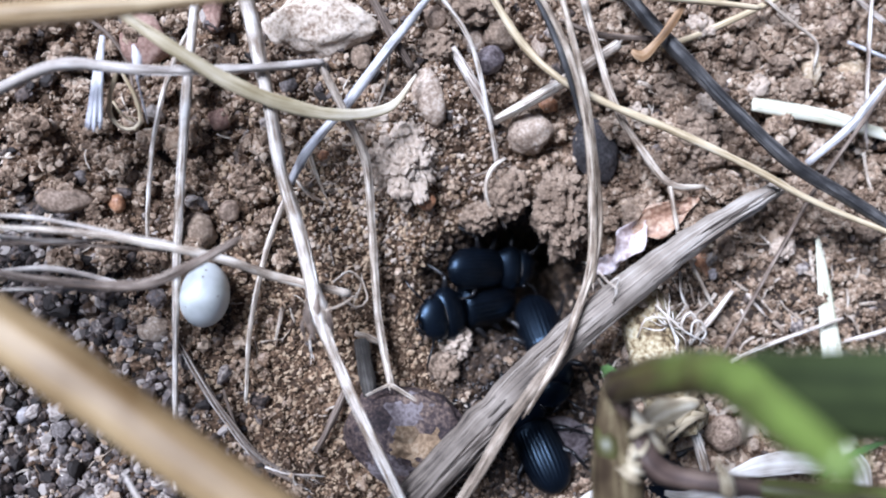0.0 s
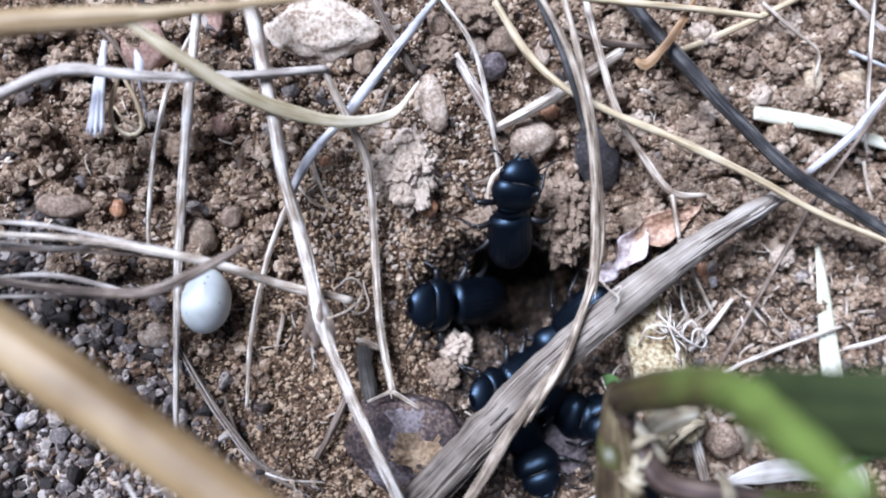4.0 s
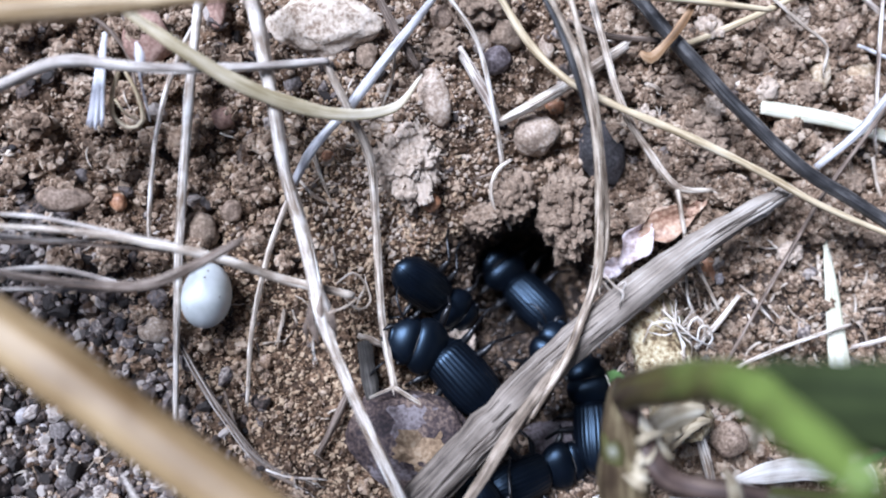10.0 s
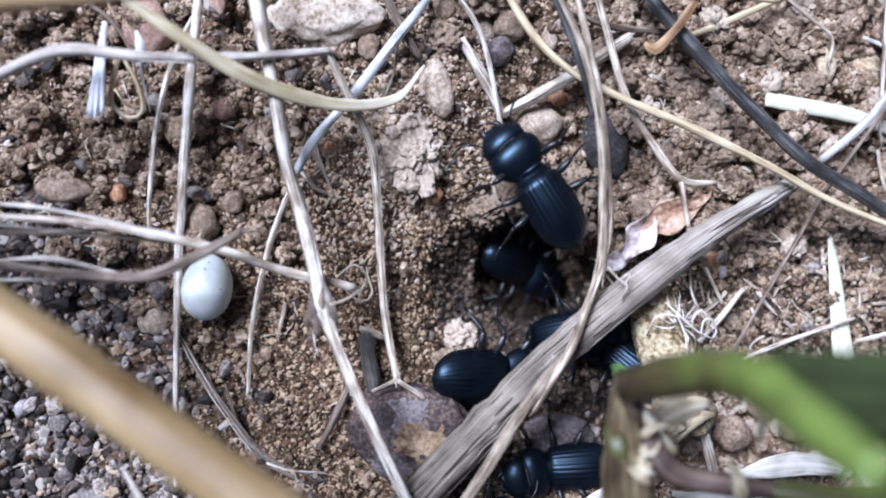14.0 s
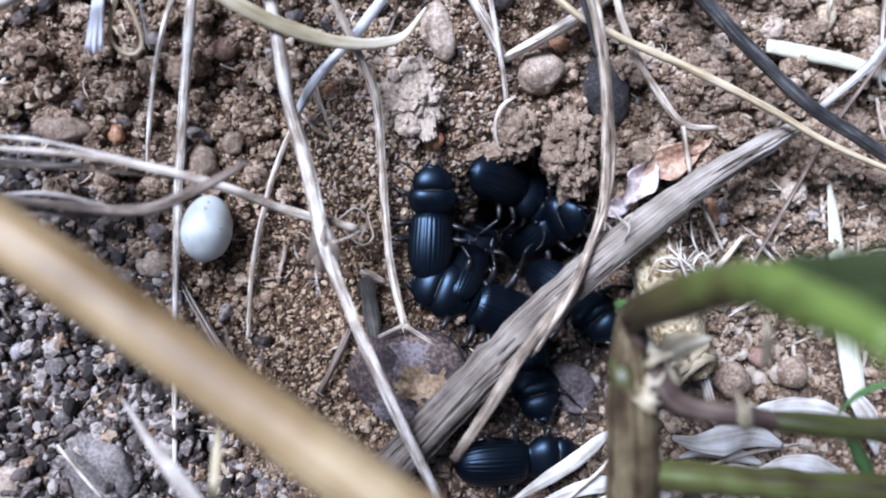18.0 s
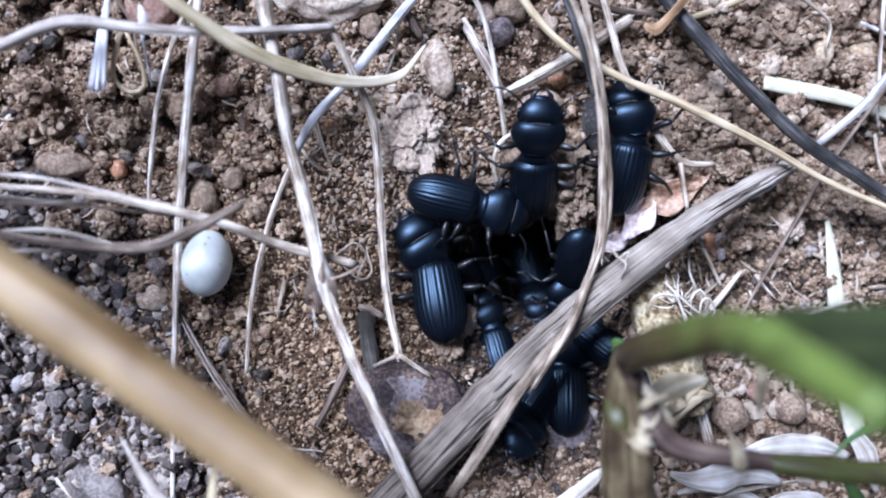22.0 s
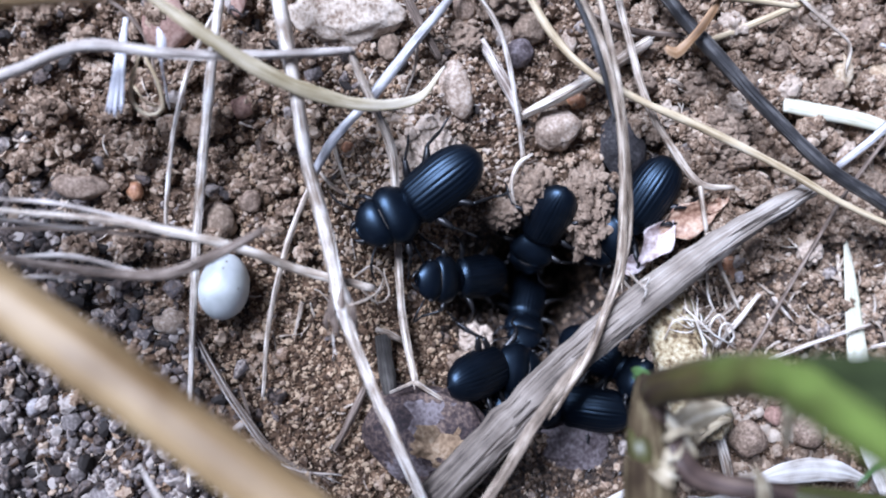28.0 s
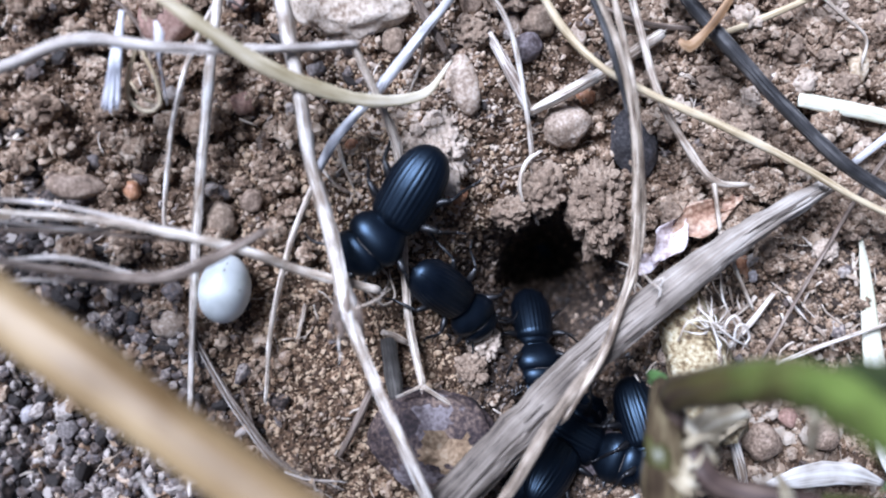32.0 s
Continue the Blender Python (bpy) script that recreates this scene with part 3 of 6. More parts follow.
def tube(name, pts, widths, mat, flat=1.0, sides=10, seed=0, rough=0.0, node=None, wob=1.0, step=0.7):
    """A stem through points (mm): widths in mm at the points; flat: thickness over width."""
    g = np.random.default_rng(seed)
    c, par = curve_points(pts, step)
    w = np.interp(par, np.arange(len(widths)) * (len(pts) - 1) / max(1, len(widths) - 1), widths) / 2
    n = len(c)
    side0 = np.cumsum(g.normal(0, 0.02, (n, 3)), 0) * wob * (0.8 if mat.startswith("stem") else 0.4)
    c = c + side0 * np.minimum(1, w[:, None]) * np.array([1, 1, 0.4])
    if node:
        w = w * (1 + node[1] * np.exp(-(((par - node[0]) / 0.22) ** 2)))
    w = w * (1 + (0.015 if mat == "straw_gold" else 0.05) * np.interp(np.arange(n), np.arange(0, n + 6, 3), g.normal(0, 1, len(np.arange(0, n + 6, 3)))))
    t = np.gradient(c, axis=0)
    t /= np.linalg.norm(t, axis=1)[:, None] + 1e-9
    up = np.array([0, 0, 1.0])
    s = np.cross(up, t)
    s /= np.linalg.norm(s, axis=1)[:, None] + 1e-9
    u = np.cross(t, s)
    ridge = 1 + g.normal(0, (0.12 if mat.startswith("stem") else 0.04) + 0.06 * rough, sides)
    ridge2 = 1 + 0.03 * rough * g.normal(0, 1, (n, sides))
    if name == "fallen_branch":
        ridge = np.ones(sides)
        ridge2 = ridge2 - cracks(g, n, sides)
    ln = np.concatenate([[0], np.cumsum(np.linalg.norm(np.diff(c, axis=0), axis=1))])
    verts, uvs = [], []
    off = g.uniform(0, 50)
    for k in range(sides + 1):
        a = 2 * np.pi * k / sides
        r = w * ridge[k % sides] * ridge2[:, k % sides]
        verts.append(c + s * (np.cos(a) * r)[:, None] + u * (np.sin(a) * r * flat)[:, None])
        uvs.append(np.stack([off + (a - np.pi) * np.mean(w) * 1.0 + 0 * ln, ln], -1))
    v = np.stack(verts, 1).reshape(-1, 3)
    uv = np.stack(uvs, 1).reshape(-1, 2)
    m = sides + 1
    f = [(i * m + k, i * m + k + 1, (i + 1) * m + k + 1, (i + 1) * m + k) for i in range(n - 1) for k in range(sides)]
    f.append(tuple(range(sides - 1, -1, -1)))
    f.append(tuple((n - 1) * m + k for k in range(sides)))
    return v * MM, f, uv


def raised(pts):
    """Points (x, y, height over the soil) in mm to x, y, z."""
    return [(x, y, max(float(datum(x, y)) + a, float(soil(x, y)) + min(a, 0.6))) for x, y, a in pts]


def joined(pieces):
    v, f, uv, k = [], [], [], 0
    for a, b, c in pieces:
        v.append(a)
        uv.append(c)
        f += [tuple(i + k for i in q) for q in b]
        k += len(a)
    return np.vstack(v), f, np.vstack(uv)


stem_count = 0


def strips(ob, name, pts, widths, mat, flat, count, seed):
    """Raised fibres along a stem, each a part of its own."""
    g = random.Random(seed)
    c, par = curve_points(pts, 2.0)
    w = np.interp(par, np.arange(len(widths)) * (len(pts) - 1) / max(1, len(widths) - 1), widths) / 2
    t = np.gradient(c, axis=0)
    s = np.cross([0, 0, 1.0], t)
    s /= np.linalg.norm(s, axis=1)[:, None] + 1e-9
    n = len(c)
    for k in range(count):
        a = radians(g.uniform(25, 155))
        i = g.randrange(0, max(1, n - 6))
        j = min(n, i + g.randrange(5, max(6, n // 2)))
        path = [c[q] + s[q] * w[q] * math.cos(a + 0.02 * (q - i)) + np.array([0, 0, 1.0]) * w[q] * flat * math.sin(a + 0.02 * (q - i)) for q in range(i, j, 2)]
        if len(path) < 3:
            continue
        wd = g.uniform(0.06, 0.13) * float(np.mean(w)) + 0.12
        v, f, uv = tube(name, path, [0.05, wd, wd, 0.05], mat, 0.5, 6, seed * 13 + k, 0, None, 0.6)
        part(name, mesh(name, v, f, mat, uv), ob)


def stem(name, label, mat, widths, pts, flat=1.0, rough=0.0, node=None, tines=(), fray=0, ribs=0):
    global stem_count
    stem_count += 1
    sides = 96 if name == "fallen_branch" else 24 if max(widths) > 4 else 12 if max(widths) > 1.6 else 8
    pieces = [tube(name, raised(pts), widths, mat, flat, sides, stem_count, rough, node)]
    ends = raised(pts)
    g = random.Random(stem_count)
    for a, b, w in tines:
        pieces.append(tube(name, raised([a, b]), [w, w * 0.7], mat, 1, 7, stem_count + 50))
    for k in range(fray):
        x, y, z = ends[-1]
        x0, y0, z0 = ends[0]
        o = (k / max(1, fray - 1) - 0.5) * 1.7
        pieces.append(tube(name, [(x0, y0, z0 + 0.2), ((x + x0) / 2 + o * 0.5, (y + y0) / 2, (z + z0) / 2 + 0.3), (x + o, y + g.uniform(-0.8, 0.8), z + g.uniform(-0.3, 0.5))], [0.5, 0.5, 0.35], mat, 1, 6, stem_count * 7 + k))
    if mat.startswith("stem") and max(widths) < 3:
        for k in range(3):
            x, y, z = ends[-1]
            x1, y1, z1 = ends[-2]
            d = np.array([x - x1, y - y1, z - z1])
            d = d / (np.linalg.norm(d) + 1e-9)
            e = np.array([x, y, z]) + d * g.uniform(0.4, 1.3) + np.array([g.uniform(-0.3, 0.3), g.uniform(-0.3, 0.3), g.uniform(-0.1, 0.3)])
            pieces.append(tube(name, [np.array([x, y, z]) - d * 0.6, e], [widths[-1] * 0.5, 0.05], mat, 1, 5, stem_count * 9 + k))
    v, f, uv = pieces[0]
    ob = new(name, mesh(name, v, f, mat, uv))
    for n, (v, f, uv) in enumerate(pieces[1:]):
        part("side_shoot" if n < len(tines) else "fibre", mesh("fibre", v, f, mat, uv), ob)
    if ribs:
        strips(ob, {"fallen_branch": "bark_fibre", "grass_blade": "midrib"}.get(name, "fibre"), ends, widths, mat, flat, ribs, stem_count)
    category = {"dry_straw": "straw", "grass_blade": "grass blade", "bark_strip": "bark", "leaf_strip": "leaf", "white_fibre": "plant fibre", "fallen_branch": "branch", "plant_stub": "stem stub"}.get(name, name)
    group = {"dry_straw": "dry straws on the soil", "straw": "straws on the soil", "petal": "pale husks"}.get(name, "")
    return tagged(ob, label, category, group)


# ---- stones and clods ----
stone_count = 0
mounds = []


def stone(name, label, mat, x, y, rx, ry, rz, rot, lift, style=0):
    """A stone of half sizes rx, ry, rz (mm). style 0: smooth, 1: pitted, 2: crumbly, 3: very crumbly."""
    global stone_count
    stone_count += 1
    v, f = ICO6 if style == 3 else ICO5 if (style >= 2 and rx > 2.4) or rx > 7 else ICO4 if style >= 1 or rx > 4 else ICO3
    s = stone_count * 3.7
    n = []
    for p in v:
        q = Vector(p) * 1.3 + Vector((s, s * 0.3, 0))
        d = 0.2 * noise.noise(q) + 0.1 * noise.noise(q * 2.3)
        if style == 1:
            d += 0.05 * noise.noise(q * 5) + 0.03 * noise.noise(q * 9)
        if style >= 2:
            d += 0.14 * noise.noise(q * 2.6) + 0.2 - 0.34 * noise.voronoi(q * 2.4)[0][0] - 0.2 * noise.voronoi(q * 5.2)[0][0]
        if style == 3:
            d += 0.06 - 0.16 * noise.voronoi(q * 9)[0][0] - 0.07 * noise.voronoi(q * 19)[0][0] + 0.12 * noise.noise(q * 1.7)
        n.append(1 + d)
    p = v * np.array(n)[:, None]
    cut = np.random.default_rng(stone_count)
    for k in range(6 if style < 2 else 0):
        d = cut.normal(0, 1, 3)
        d /= np.linalg.norm(d)
        over = np.maximum(0, p @ d - cut.uniform(0.72, 0.95))
        p = p - d * (over * 0.85)[:, None]
    p = p * np.array([rx, ry, rz])
    if style < 2:
        p[:, 2] = np.where(p[:, 2] > 0, p[:, 2], p[:, 2] * 0.8)
    me = mesh(name, p * MM, [tuple(t) for t in f.tolist()], mat)
    ob = new(name, me)
    ob.matrix_world = pose(x * MM, y * MM, (float(soil(x, y)) + lift) * MM, 0, 0, rot)
    if abs(x - 8) < 22 and abs(y) < 26:
        mounds.append((x, y, rx, ry, rz, radians(rot), float(soil(x, y)) + lift))
    if style >= 2:
        g = random.Random(stone_count)
        for k in range(44 if style == 3 else 8 if rx > 2.4 else 4):
            a, c = g.uniform(0, 6.28), g.uniform(0.25, 1.0)
            i = int(np.argmax(v @ np.array([math.cos(a) * c, math.sin(a) * c, 1.05 - c * 0.5])))
            r = g.uniform(0.35, 1.0) if style == 3 else g.uniform(0.3, 0.75)
            q = ICO2[0] * np.array([[g.uniform(0.75, 1.2)] for _ in ICO2[0]]) * r * np.array([1, g.uniform(0.7, 1), 0.8]) + p[i]
            part("crumb", mesh("crumb", q * MM, [tuple(t) for t in ICO2[1].tolist()], mat, smooth=False), ob)
    if name == "bulb_stone":
        for cx, cy, sz, m2, lab in ((0.24, 0.02, 0.4, "bulb_patch", "flaking tan patch"), (-0.02, 0.5, 0.34, "stone_purple", "dark purple patch"), (-0.1, -0.5, 0.36, "stone_purple", "dark purple patch")):
            edge = np.array([noise.noise(Vector(q) * 4.5 + Vector((cx, cy, 3))) + 0.5 * noise.noise(Vector(q) * 11) for q in v])
            ok = np.hypot(v[:, 0] - cx, v[:, 1] - cy) + 0.22 * edge < sz
            ok &= v[:, 2] > 0
            tri = [tuple(t) for t in f.tolist() if ok[t].all()]
            use = sorted({i for t in tri for i in t})
            at = {i: k for k, i in enumerate(use)}
            part("patch", mesh("patch", p[use] * 1.012 * MM, [tuple(at[i] for i in t) for t in tri], m2), ob, lab)
    group = {"pebble": "pebbles on the soil", "clod": "clods of earth", "stone": "stones on the soil"}.get(name, "")
    return tagged(ob, label, {"bulb_stone": "stone"}.get(name, name), group)


stone("stone", "large pale pitted oval stone on the soil", "stone_pale", -15.77, 28.86, 7.08, 3.9, 2.34, 3, 0.7, 0)
stone("stone", "reddish brown rounded stone half under stems", "stone_red", -36.89, 25.53, 3.39, 3.53, 2.03, 0, 0.41, 0)
stone("pebble", "smooth grey-brown oval pebble", "stone_brown", -46.53, 6.13, 3.3, 1.75, 1.5, -3, 1.5, 0)
stone("pebble", "small orange-brown pebble lying on the soil", "stone_orange", -41.04, 5.73, 1.2, 1.2, 0.96, 0, 0.29, 0)
stone("pebble", "small greyish pebble lying on the soil", "stone_brown", -42.74, 6.85, 1.1, 1.26, 0.9, 0, 0.8, 0)
stone("pebble", "round pale earthy pebble", "clod", -30.58, 2.23, 2.13, 2.42, 1.71, 0, 1.3, 1)
stone("pebble", "grey oval pebble near a stem", "stone_brown", -26.85, 4.81, 1.43, 1.6, 1.2, 0, 0.9, 0)
stone("pebble", "grey flat pebble lying on the soil", "stone_grey", -30.86, 5.79, 1.7, 0.99, 0.7, 0, 0.21, 0)
stone("pebble", "dark bluish black pebble", "stone_dark", -41.18, -9.18, 1.27, 1.06, 0.84, 0, 0.25, 0)
stone("pebble", "pinkish tan pebble beside the egg", "stone_tan", -36.35, -9.93, 1.98, 1.84, 1.29, 0, 0.39, 0)
stone("pebble", "small glossy orange pebble on the slope", "stone_orange", -2.28, 6.34, 1.43, 1.25, 1.1, 0, 1.3, 0)
stone("pebble", "round pale stone at the edge of the hollow", "stone_tan", 11.73, 15.77, 3.2, 3.15, 2.6, 0, 1.25, 1)
stone("pebble", "dark purple-grey pebble lying on the soil", "stone_purple", 6.07, 24.75, 1.93, 2.0, 1.74, 0, 0.52, 0)
stone("pebble", "brown crumbly pebble lying on the soil", "clod", 7.49, 28.2, 2.23, 2.08, 1.66, 0, 0.5, 1)
stone("pebble", "grey-brown stone at the top edge", "stone_brown", -1.19, 30.55, 1.76, 1.91, 1.41, 0, 0.42, 0)
stone("clod", "rough brown clod of earth", "clod", -0.61, 26.6, 2.5, 2.36, 1.88, 0, 0.75, 2)
stone("clod", "pale lump of earth at the top edge", "clod", 3.53, 31.91, 4.14, 3.4, 2.72, 0, 1.09, 2)
stone("clod", "tan lump under the pale stem", "stone_tan", 4.13, 27.79, 1.48, 1.63, 1.18, 0, 0.36, 0)
stone("pebble", "long pale stone lying beside a blade tip", "stone_tan", -1.8, 19.9, 2.1, 4.1, 1.2, 20, 0.4, 0)
stone("pebble", "orange-brown pebble under a twig", "stone_orange", 14.1, 19.48, 1.43, 1.13, 0.9, 0, 0.27, 0)
stone("pebble", "tan pebble near the twisted stem", "stone_tan", 12.92, 27.18, 1.12, 1.95, 0.9, 0, 0.27, 0)
# The clod's shade is put into this stone's dark colour.
stone("pebble", "earthy stone with a clod's shade in its dark colour", "stone_dark", 20.5, 13.4, 2.9, 4.6, 2.2, 14, 0.9, 1)
stone("clod", "large crumbly clod overhanging the burrow", "clod", 15.92, 5.37, 3.72, 6.66, 3.9, 6, 2.97, 3)
stone("clod", "earthy clod at the burrow's rim", "clod", 8.77, 7.43, 2.9, 3.6, 3.9, -10, 2.2, 2)
stone("clod", "pale rough hump of dried earth", "clod_pale", -5.6, 12.6, 4.6, 7.0, 2.1, 16, 0.1, 3)
stone("clod", "small crumbly clod at the rim of the hollow", "clod", 5.09, 4.3, 2.63, 2.32, 3.2, 0, 1.8, 2)
stone("pebble", "small pale stone lying in the hollow", "clod_pale", 1.66, -12.91, 2.6, 2.6, 2.34, 15, 1.4, 2)
stone("clod", "small crumbly clod in the hollow", "clod", -0.1, -16.11, 2.41, 2.26, 1.81, 0, 0.72, 2)
stone("bulb_stone", "large rounded purple-brown stone with a tan patch", "bulb", -5.02, -24.48, 8.66, 6.75, 4.18, -12, 1.67, 1)
stone("stone", "purplish grey flat stone beneath the branch", "stone_purple", 15.08, -27.41, 5.56, 4.81, 2.41, 0, 0.24, 1)
stone("pebble", "tan crumb beside the debris", "stone_tan", 25.48, -13.8, 1.37, 1.53, 1.1, 0, 0.33, 0)
stone("stone", "tall ochre stone standing in the soil", "stone_ochre", 50.17, 25.5, 1.55, 3.41, 1.24, 8, 0.74, 0)
stone("clod", "brown clod among the straws", "clod", 45.21, 29.43, 2.32, 2.78, 1.85, 0, 0.74, 2)
stone("clod", "crumbly brown clod lying on the soil", "clod", 40.27, 26.24, 3.08, 2.77, 2.21, 0, 0.89, 2)
stone("clod", "crumbly brown clod lying on the soil", "clod", 37.65, 23.11, 2.15, 1.99, 1.6, 0, 0.64, 2)
stone("clod", "crumbly pale clod lying on the soil", "clod", 33.46, 23.79, 1.99, 1.68, 1.35, 0, 0.54, 2)
stone("clod", "crumbly brown clod lying on the soil", "clod", 30.15, 21.43, 2.74, 2.59, 2.07, 0, 0.83, 2)
stone("clod", "wide crumbly clod under the straws", "clod", 32.91, 15.38, 4.89, 3.82, 2.29, -10, 0.92, 3)
stone("clod", "wide crumbly clod under the dark branch", "clod", 32.13, 10.79, 5.35, 3.05, 1.83, 10, 0.73, 3)
stone("stone", "ochre broken stone at the edge", "stone_ochre", 57.24, 24.68, 2.33, 1.87, 1.31, 0, 0.39, 0)
stone("stone", "brown stone among the litter", "stone_brown", 54.03, 31.16, 2.17, 3.11, 1.52, 0, 0.46, 0)
stone("pebble", "tan pebble among the crumbs", "stone_tan", 36.46, 27.23, 1.69, 1.07, 0.86, 0, 0.26, 0)
stone("clod", "brown lump by the dry leaf", "clod", 26.41, 4.68, 2.6, 2.6, 1.82, 0, 0.73, 2)
stone("stone", "tan rounded stone under the plant", "stone_brown", 37.9, -24.8, 2.5, 2.4, 2.2, 0, 1.3, 0)
stone("stone", "tan rounded stone under the plant", "stone_brown", 46.0, -23.8, 2.4, 2.3, 2.0, 30, 1.3, 0)
stone("pebble", "small brown pebble under the plant", "stone_red", 41.9, -22.0, 1.3, 1.5, 1.1, 0, 0.7, 0)
for x, y, r in ((26, 18, 1.7), (28.5, 11.5, 1.4), (24.5, 15, 1.2), (35.5, 19.5, 1.6), (38.5, 16, 1.3), (36.5, 12.2, 1.5), (42, 21.5, 1.7), (45.5, 25, 1.5), (34.5, 29.5, 1.8), (30.5, 26.8, 1.4), (48, 21.8, 1.4), (51.5, 13.2, 1.6), (46, 14, 1.2), (55, 9.5, 1.5), (50, 2.5, 1.3), (41, 4.5, 1.4), (46, 0, 1.6), (38, 0.5, 1.2), (57.5, 20, 1.7), (53.5, 22, 1.3), (22.5, 21.5, 1.5), (19, 25.5, 1.3), (26.5, 30.5, 1.5), (47.5, 32, 1.6), (58, 2.5, 1.5)):
    stone("clod", "crumbly brown clod among the straws", "clod_pale" if r > 1.55 else "clod", x, y, r * 1.2, r, r * 1.0, 40 * x, 1.5, 2)
stone("stone", "flat grey stone on the gravel", "stone_grey", -43.15, -35.15, 5.48, 4.49, 2.25, -20, 0.45, 1)
stone("stone", "pinkish brown stone on the gravel", "stone_tan", -52.86, -36.49, 2.79, 2.37, 1.42, -10, 0.28, 0)
stone("pebble", "white-grey pebble on the gravel", "stone_grey", -48.15, -24.94, 1.19, 0.98, 0.78, 0, 0.23, 0)
stone("pebble", "white pebble on the gravel", "stone_white", -50.44, -22.94, 0.7, 1.12, 0.56, -20, 0.17, 0)
stone("pebble", "grey pebble on the gravel", "stone_grey", -47.2, -28.94, 1.19, 1.05, 0.84, 0, 0.25, 0)
stone("pebble", "grey pebble on the gravel", "stone_grey", -48.01, -22.63, 1.4, 1.26, 1.01, 0, 0.3, 0)
stone("pebble", "dark bluish pebble on the gravel", "stone_dark", -45.18, -23.03, 1.82, 0.98, 0.69, 20, 0.21, 0)
stone("pebble", "pale grey pebble on the gravel", "stone_white", -52.59, -20.81, 1.39, 1.12, 0.89, 0, 0.27, 0)
stone("pebble", "tan pebble by the leaf", "stone_orange", 35.13, -2.05, 1.07, 1.99, 0.75, 10, 0.23, 0)
stone("pebble", "small white crumb of stone", "stone_white", 36.7, -3.35, 0.69, 0.92, 0.55, 0, 0.17, 0)
stone("pebble", "small grey-brown pebble lying on the soil", "stone_brown", -31.2, 14.31, 1.7, 1.42, 1.14, 0, 0.34, 0)
stone("pebble", "small tan pebble lying on the soil", "stone_tan", -31.41, 10.04, 0.71, 1.28, 0.57, 15, 0.17, 0)
stone("pebble", "small grey pebble lying on the soil", "stone_grey", -45.18, 8.94, 0.98, 0.98, 0.88, 0, 0.26, 0)
stone("pebble", "small brown pebble lying on the soil", "stone_red", -28.1, 16.35, 1.57, 1.42, 1.14, 0, 0.34, 0)
stone("pebble", "small brown-orange pebble lying on the soil", "stone_orange", -15.42, 11.96, 0.87, 0.8, 0.72, 0, 0.21, 0)
stone("pebble", "grey stone beside the large stone", "stone_grey", -19.73, 20.96, 1.29, 1.01, 0.81, 0, 0.24, 0)
stone("pebble", "brown stone beside the large stone", "clod", -10.49, 24.82, 1.45, 1.74, 1.16, 0, 0.47, 1)
stone("pebble", "reddish pebble at the top edge", "stone_red", -28.92, 30.0, 1.28, 2.42, 0.9, 0, 0.27, 0)
stone("pebble", "grey pebble near the stems", "stone_grey", -29.34, 24.87, 1.85, 1.14, 0.8, 0, 0.24, 0)

stem("straw", "thick pale yellow straw stem lying high over the soil", "straw_gold", [2.84, 2.6, 2.07, 1.14, 0.63], [(-55.0, 20.52, 24), (-40.76, 21.39, 26), (-32.34, 21.94, 27), (-23.5, 22.74, 28), (-12.85, 24.39, 28)], ribs=6)
stem("grass_blade", "curled pale dry grass blade with a pointed tip", "blade", [0.94, 1.46, 1.73, 1.72, 1.55, 1.13, 0.24], [(-35.43, 25.9, 14), (-29.81, 22.13, 14), (-24.38, 18.93, 12), (-18.59, 16.83, 10), (-12.42, 16.0, 8), (-6.62, 17.65, 5), (-3.4, 22.25, 3)], flat=0.3, ribs=3)
stem("dry_straw", "grey weathered stem with a sharp bend over the soil", "stem_dull", [1.25, 1.3, 1.35, 1.15, 1.0, 0.95], [(-53.24, 16.49, 10), (-49.05, 17.73, 11), (-41.95, 20.25, 12), (-32.93, 19.81, 12), (-23.41, 20.4, 11), (-14.12, 21.91, 9)], ribs=4)
hanging_stem = stem("dry_straw", "slender pale stem hanging down with a forked node", "stem_pale", [0.79, 0.93, 1.09, 0.99, 0.93, 0.84], [(-14.54, 21.94, 8.8), (-12.29, 17.13, 7), (-9.91, 11.48, 3.5), (-9.31, 3.02, 1.6), (-8.51, -8.68, 2), (-6.64, -16.8, 5.5)], ribs=4, tines=[((-6.64, -16.8, 5.5), (-9.61, -18.22, 4.5), 0.50), ((-6.64, -16.8, 5.5), (-2.61, -19.67, 4.5), 0.65)])
stem("dry_straw", "long grey-white stem with a swollen broken node", "stem_white", [1.9, 2.24, 1.91, 1.69, 1.92, 1.68, 1.45, 1.33, 1.23, 1.2], [(-24.06, 32.94, 9), (-22.33, 26.42, 9), (-20.47, 17.91, 9), (-18.93, 9.35, 9), (-16.74, 1.42, 9), (-14.46, -7.82, 10), (-12.07, -13.66, 11), (-8.41, -21.35, 12), (-3.26, -32.25, 11), (0.4, -39.8, 9)], node=(4.95, 0.85), ribs=4)
stem("dry_straw", "straight pale stem with a fibrous striped surface", "stem_white", [1.15, 1.38, 1.29, 1.18, 0.89, 0.78, 0.72], [(-29.63, 29.11, 6), (-30.64, 19.75, 5.5), (-31.79, 9.73, 4), (-32.6, 0.79, 3), (-33.07, -9.7, 2.2), (-33.37, -20.34, 1.5), (-33.47, -34.62, 1)], ribs=4)
stem("dry_straw", "thin pale curved stem beside a thicker one", "stem_white", [0.46, 0.7, 0.65, 0.59, 0.48], [(-29.95, 28.05, 5), (-33.26, 21.39, 4), (-35.48, 13.26, 3), (-36.52, 4.3, 2), (-36.76, -2.16, 1)])
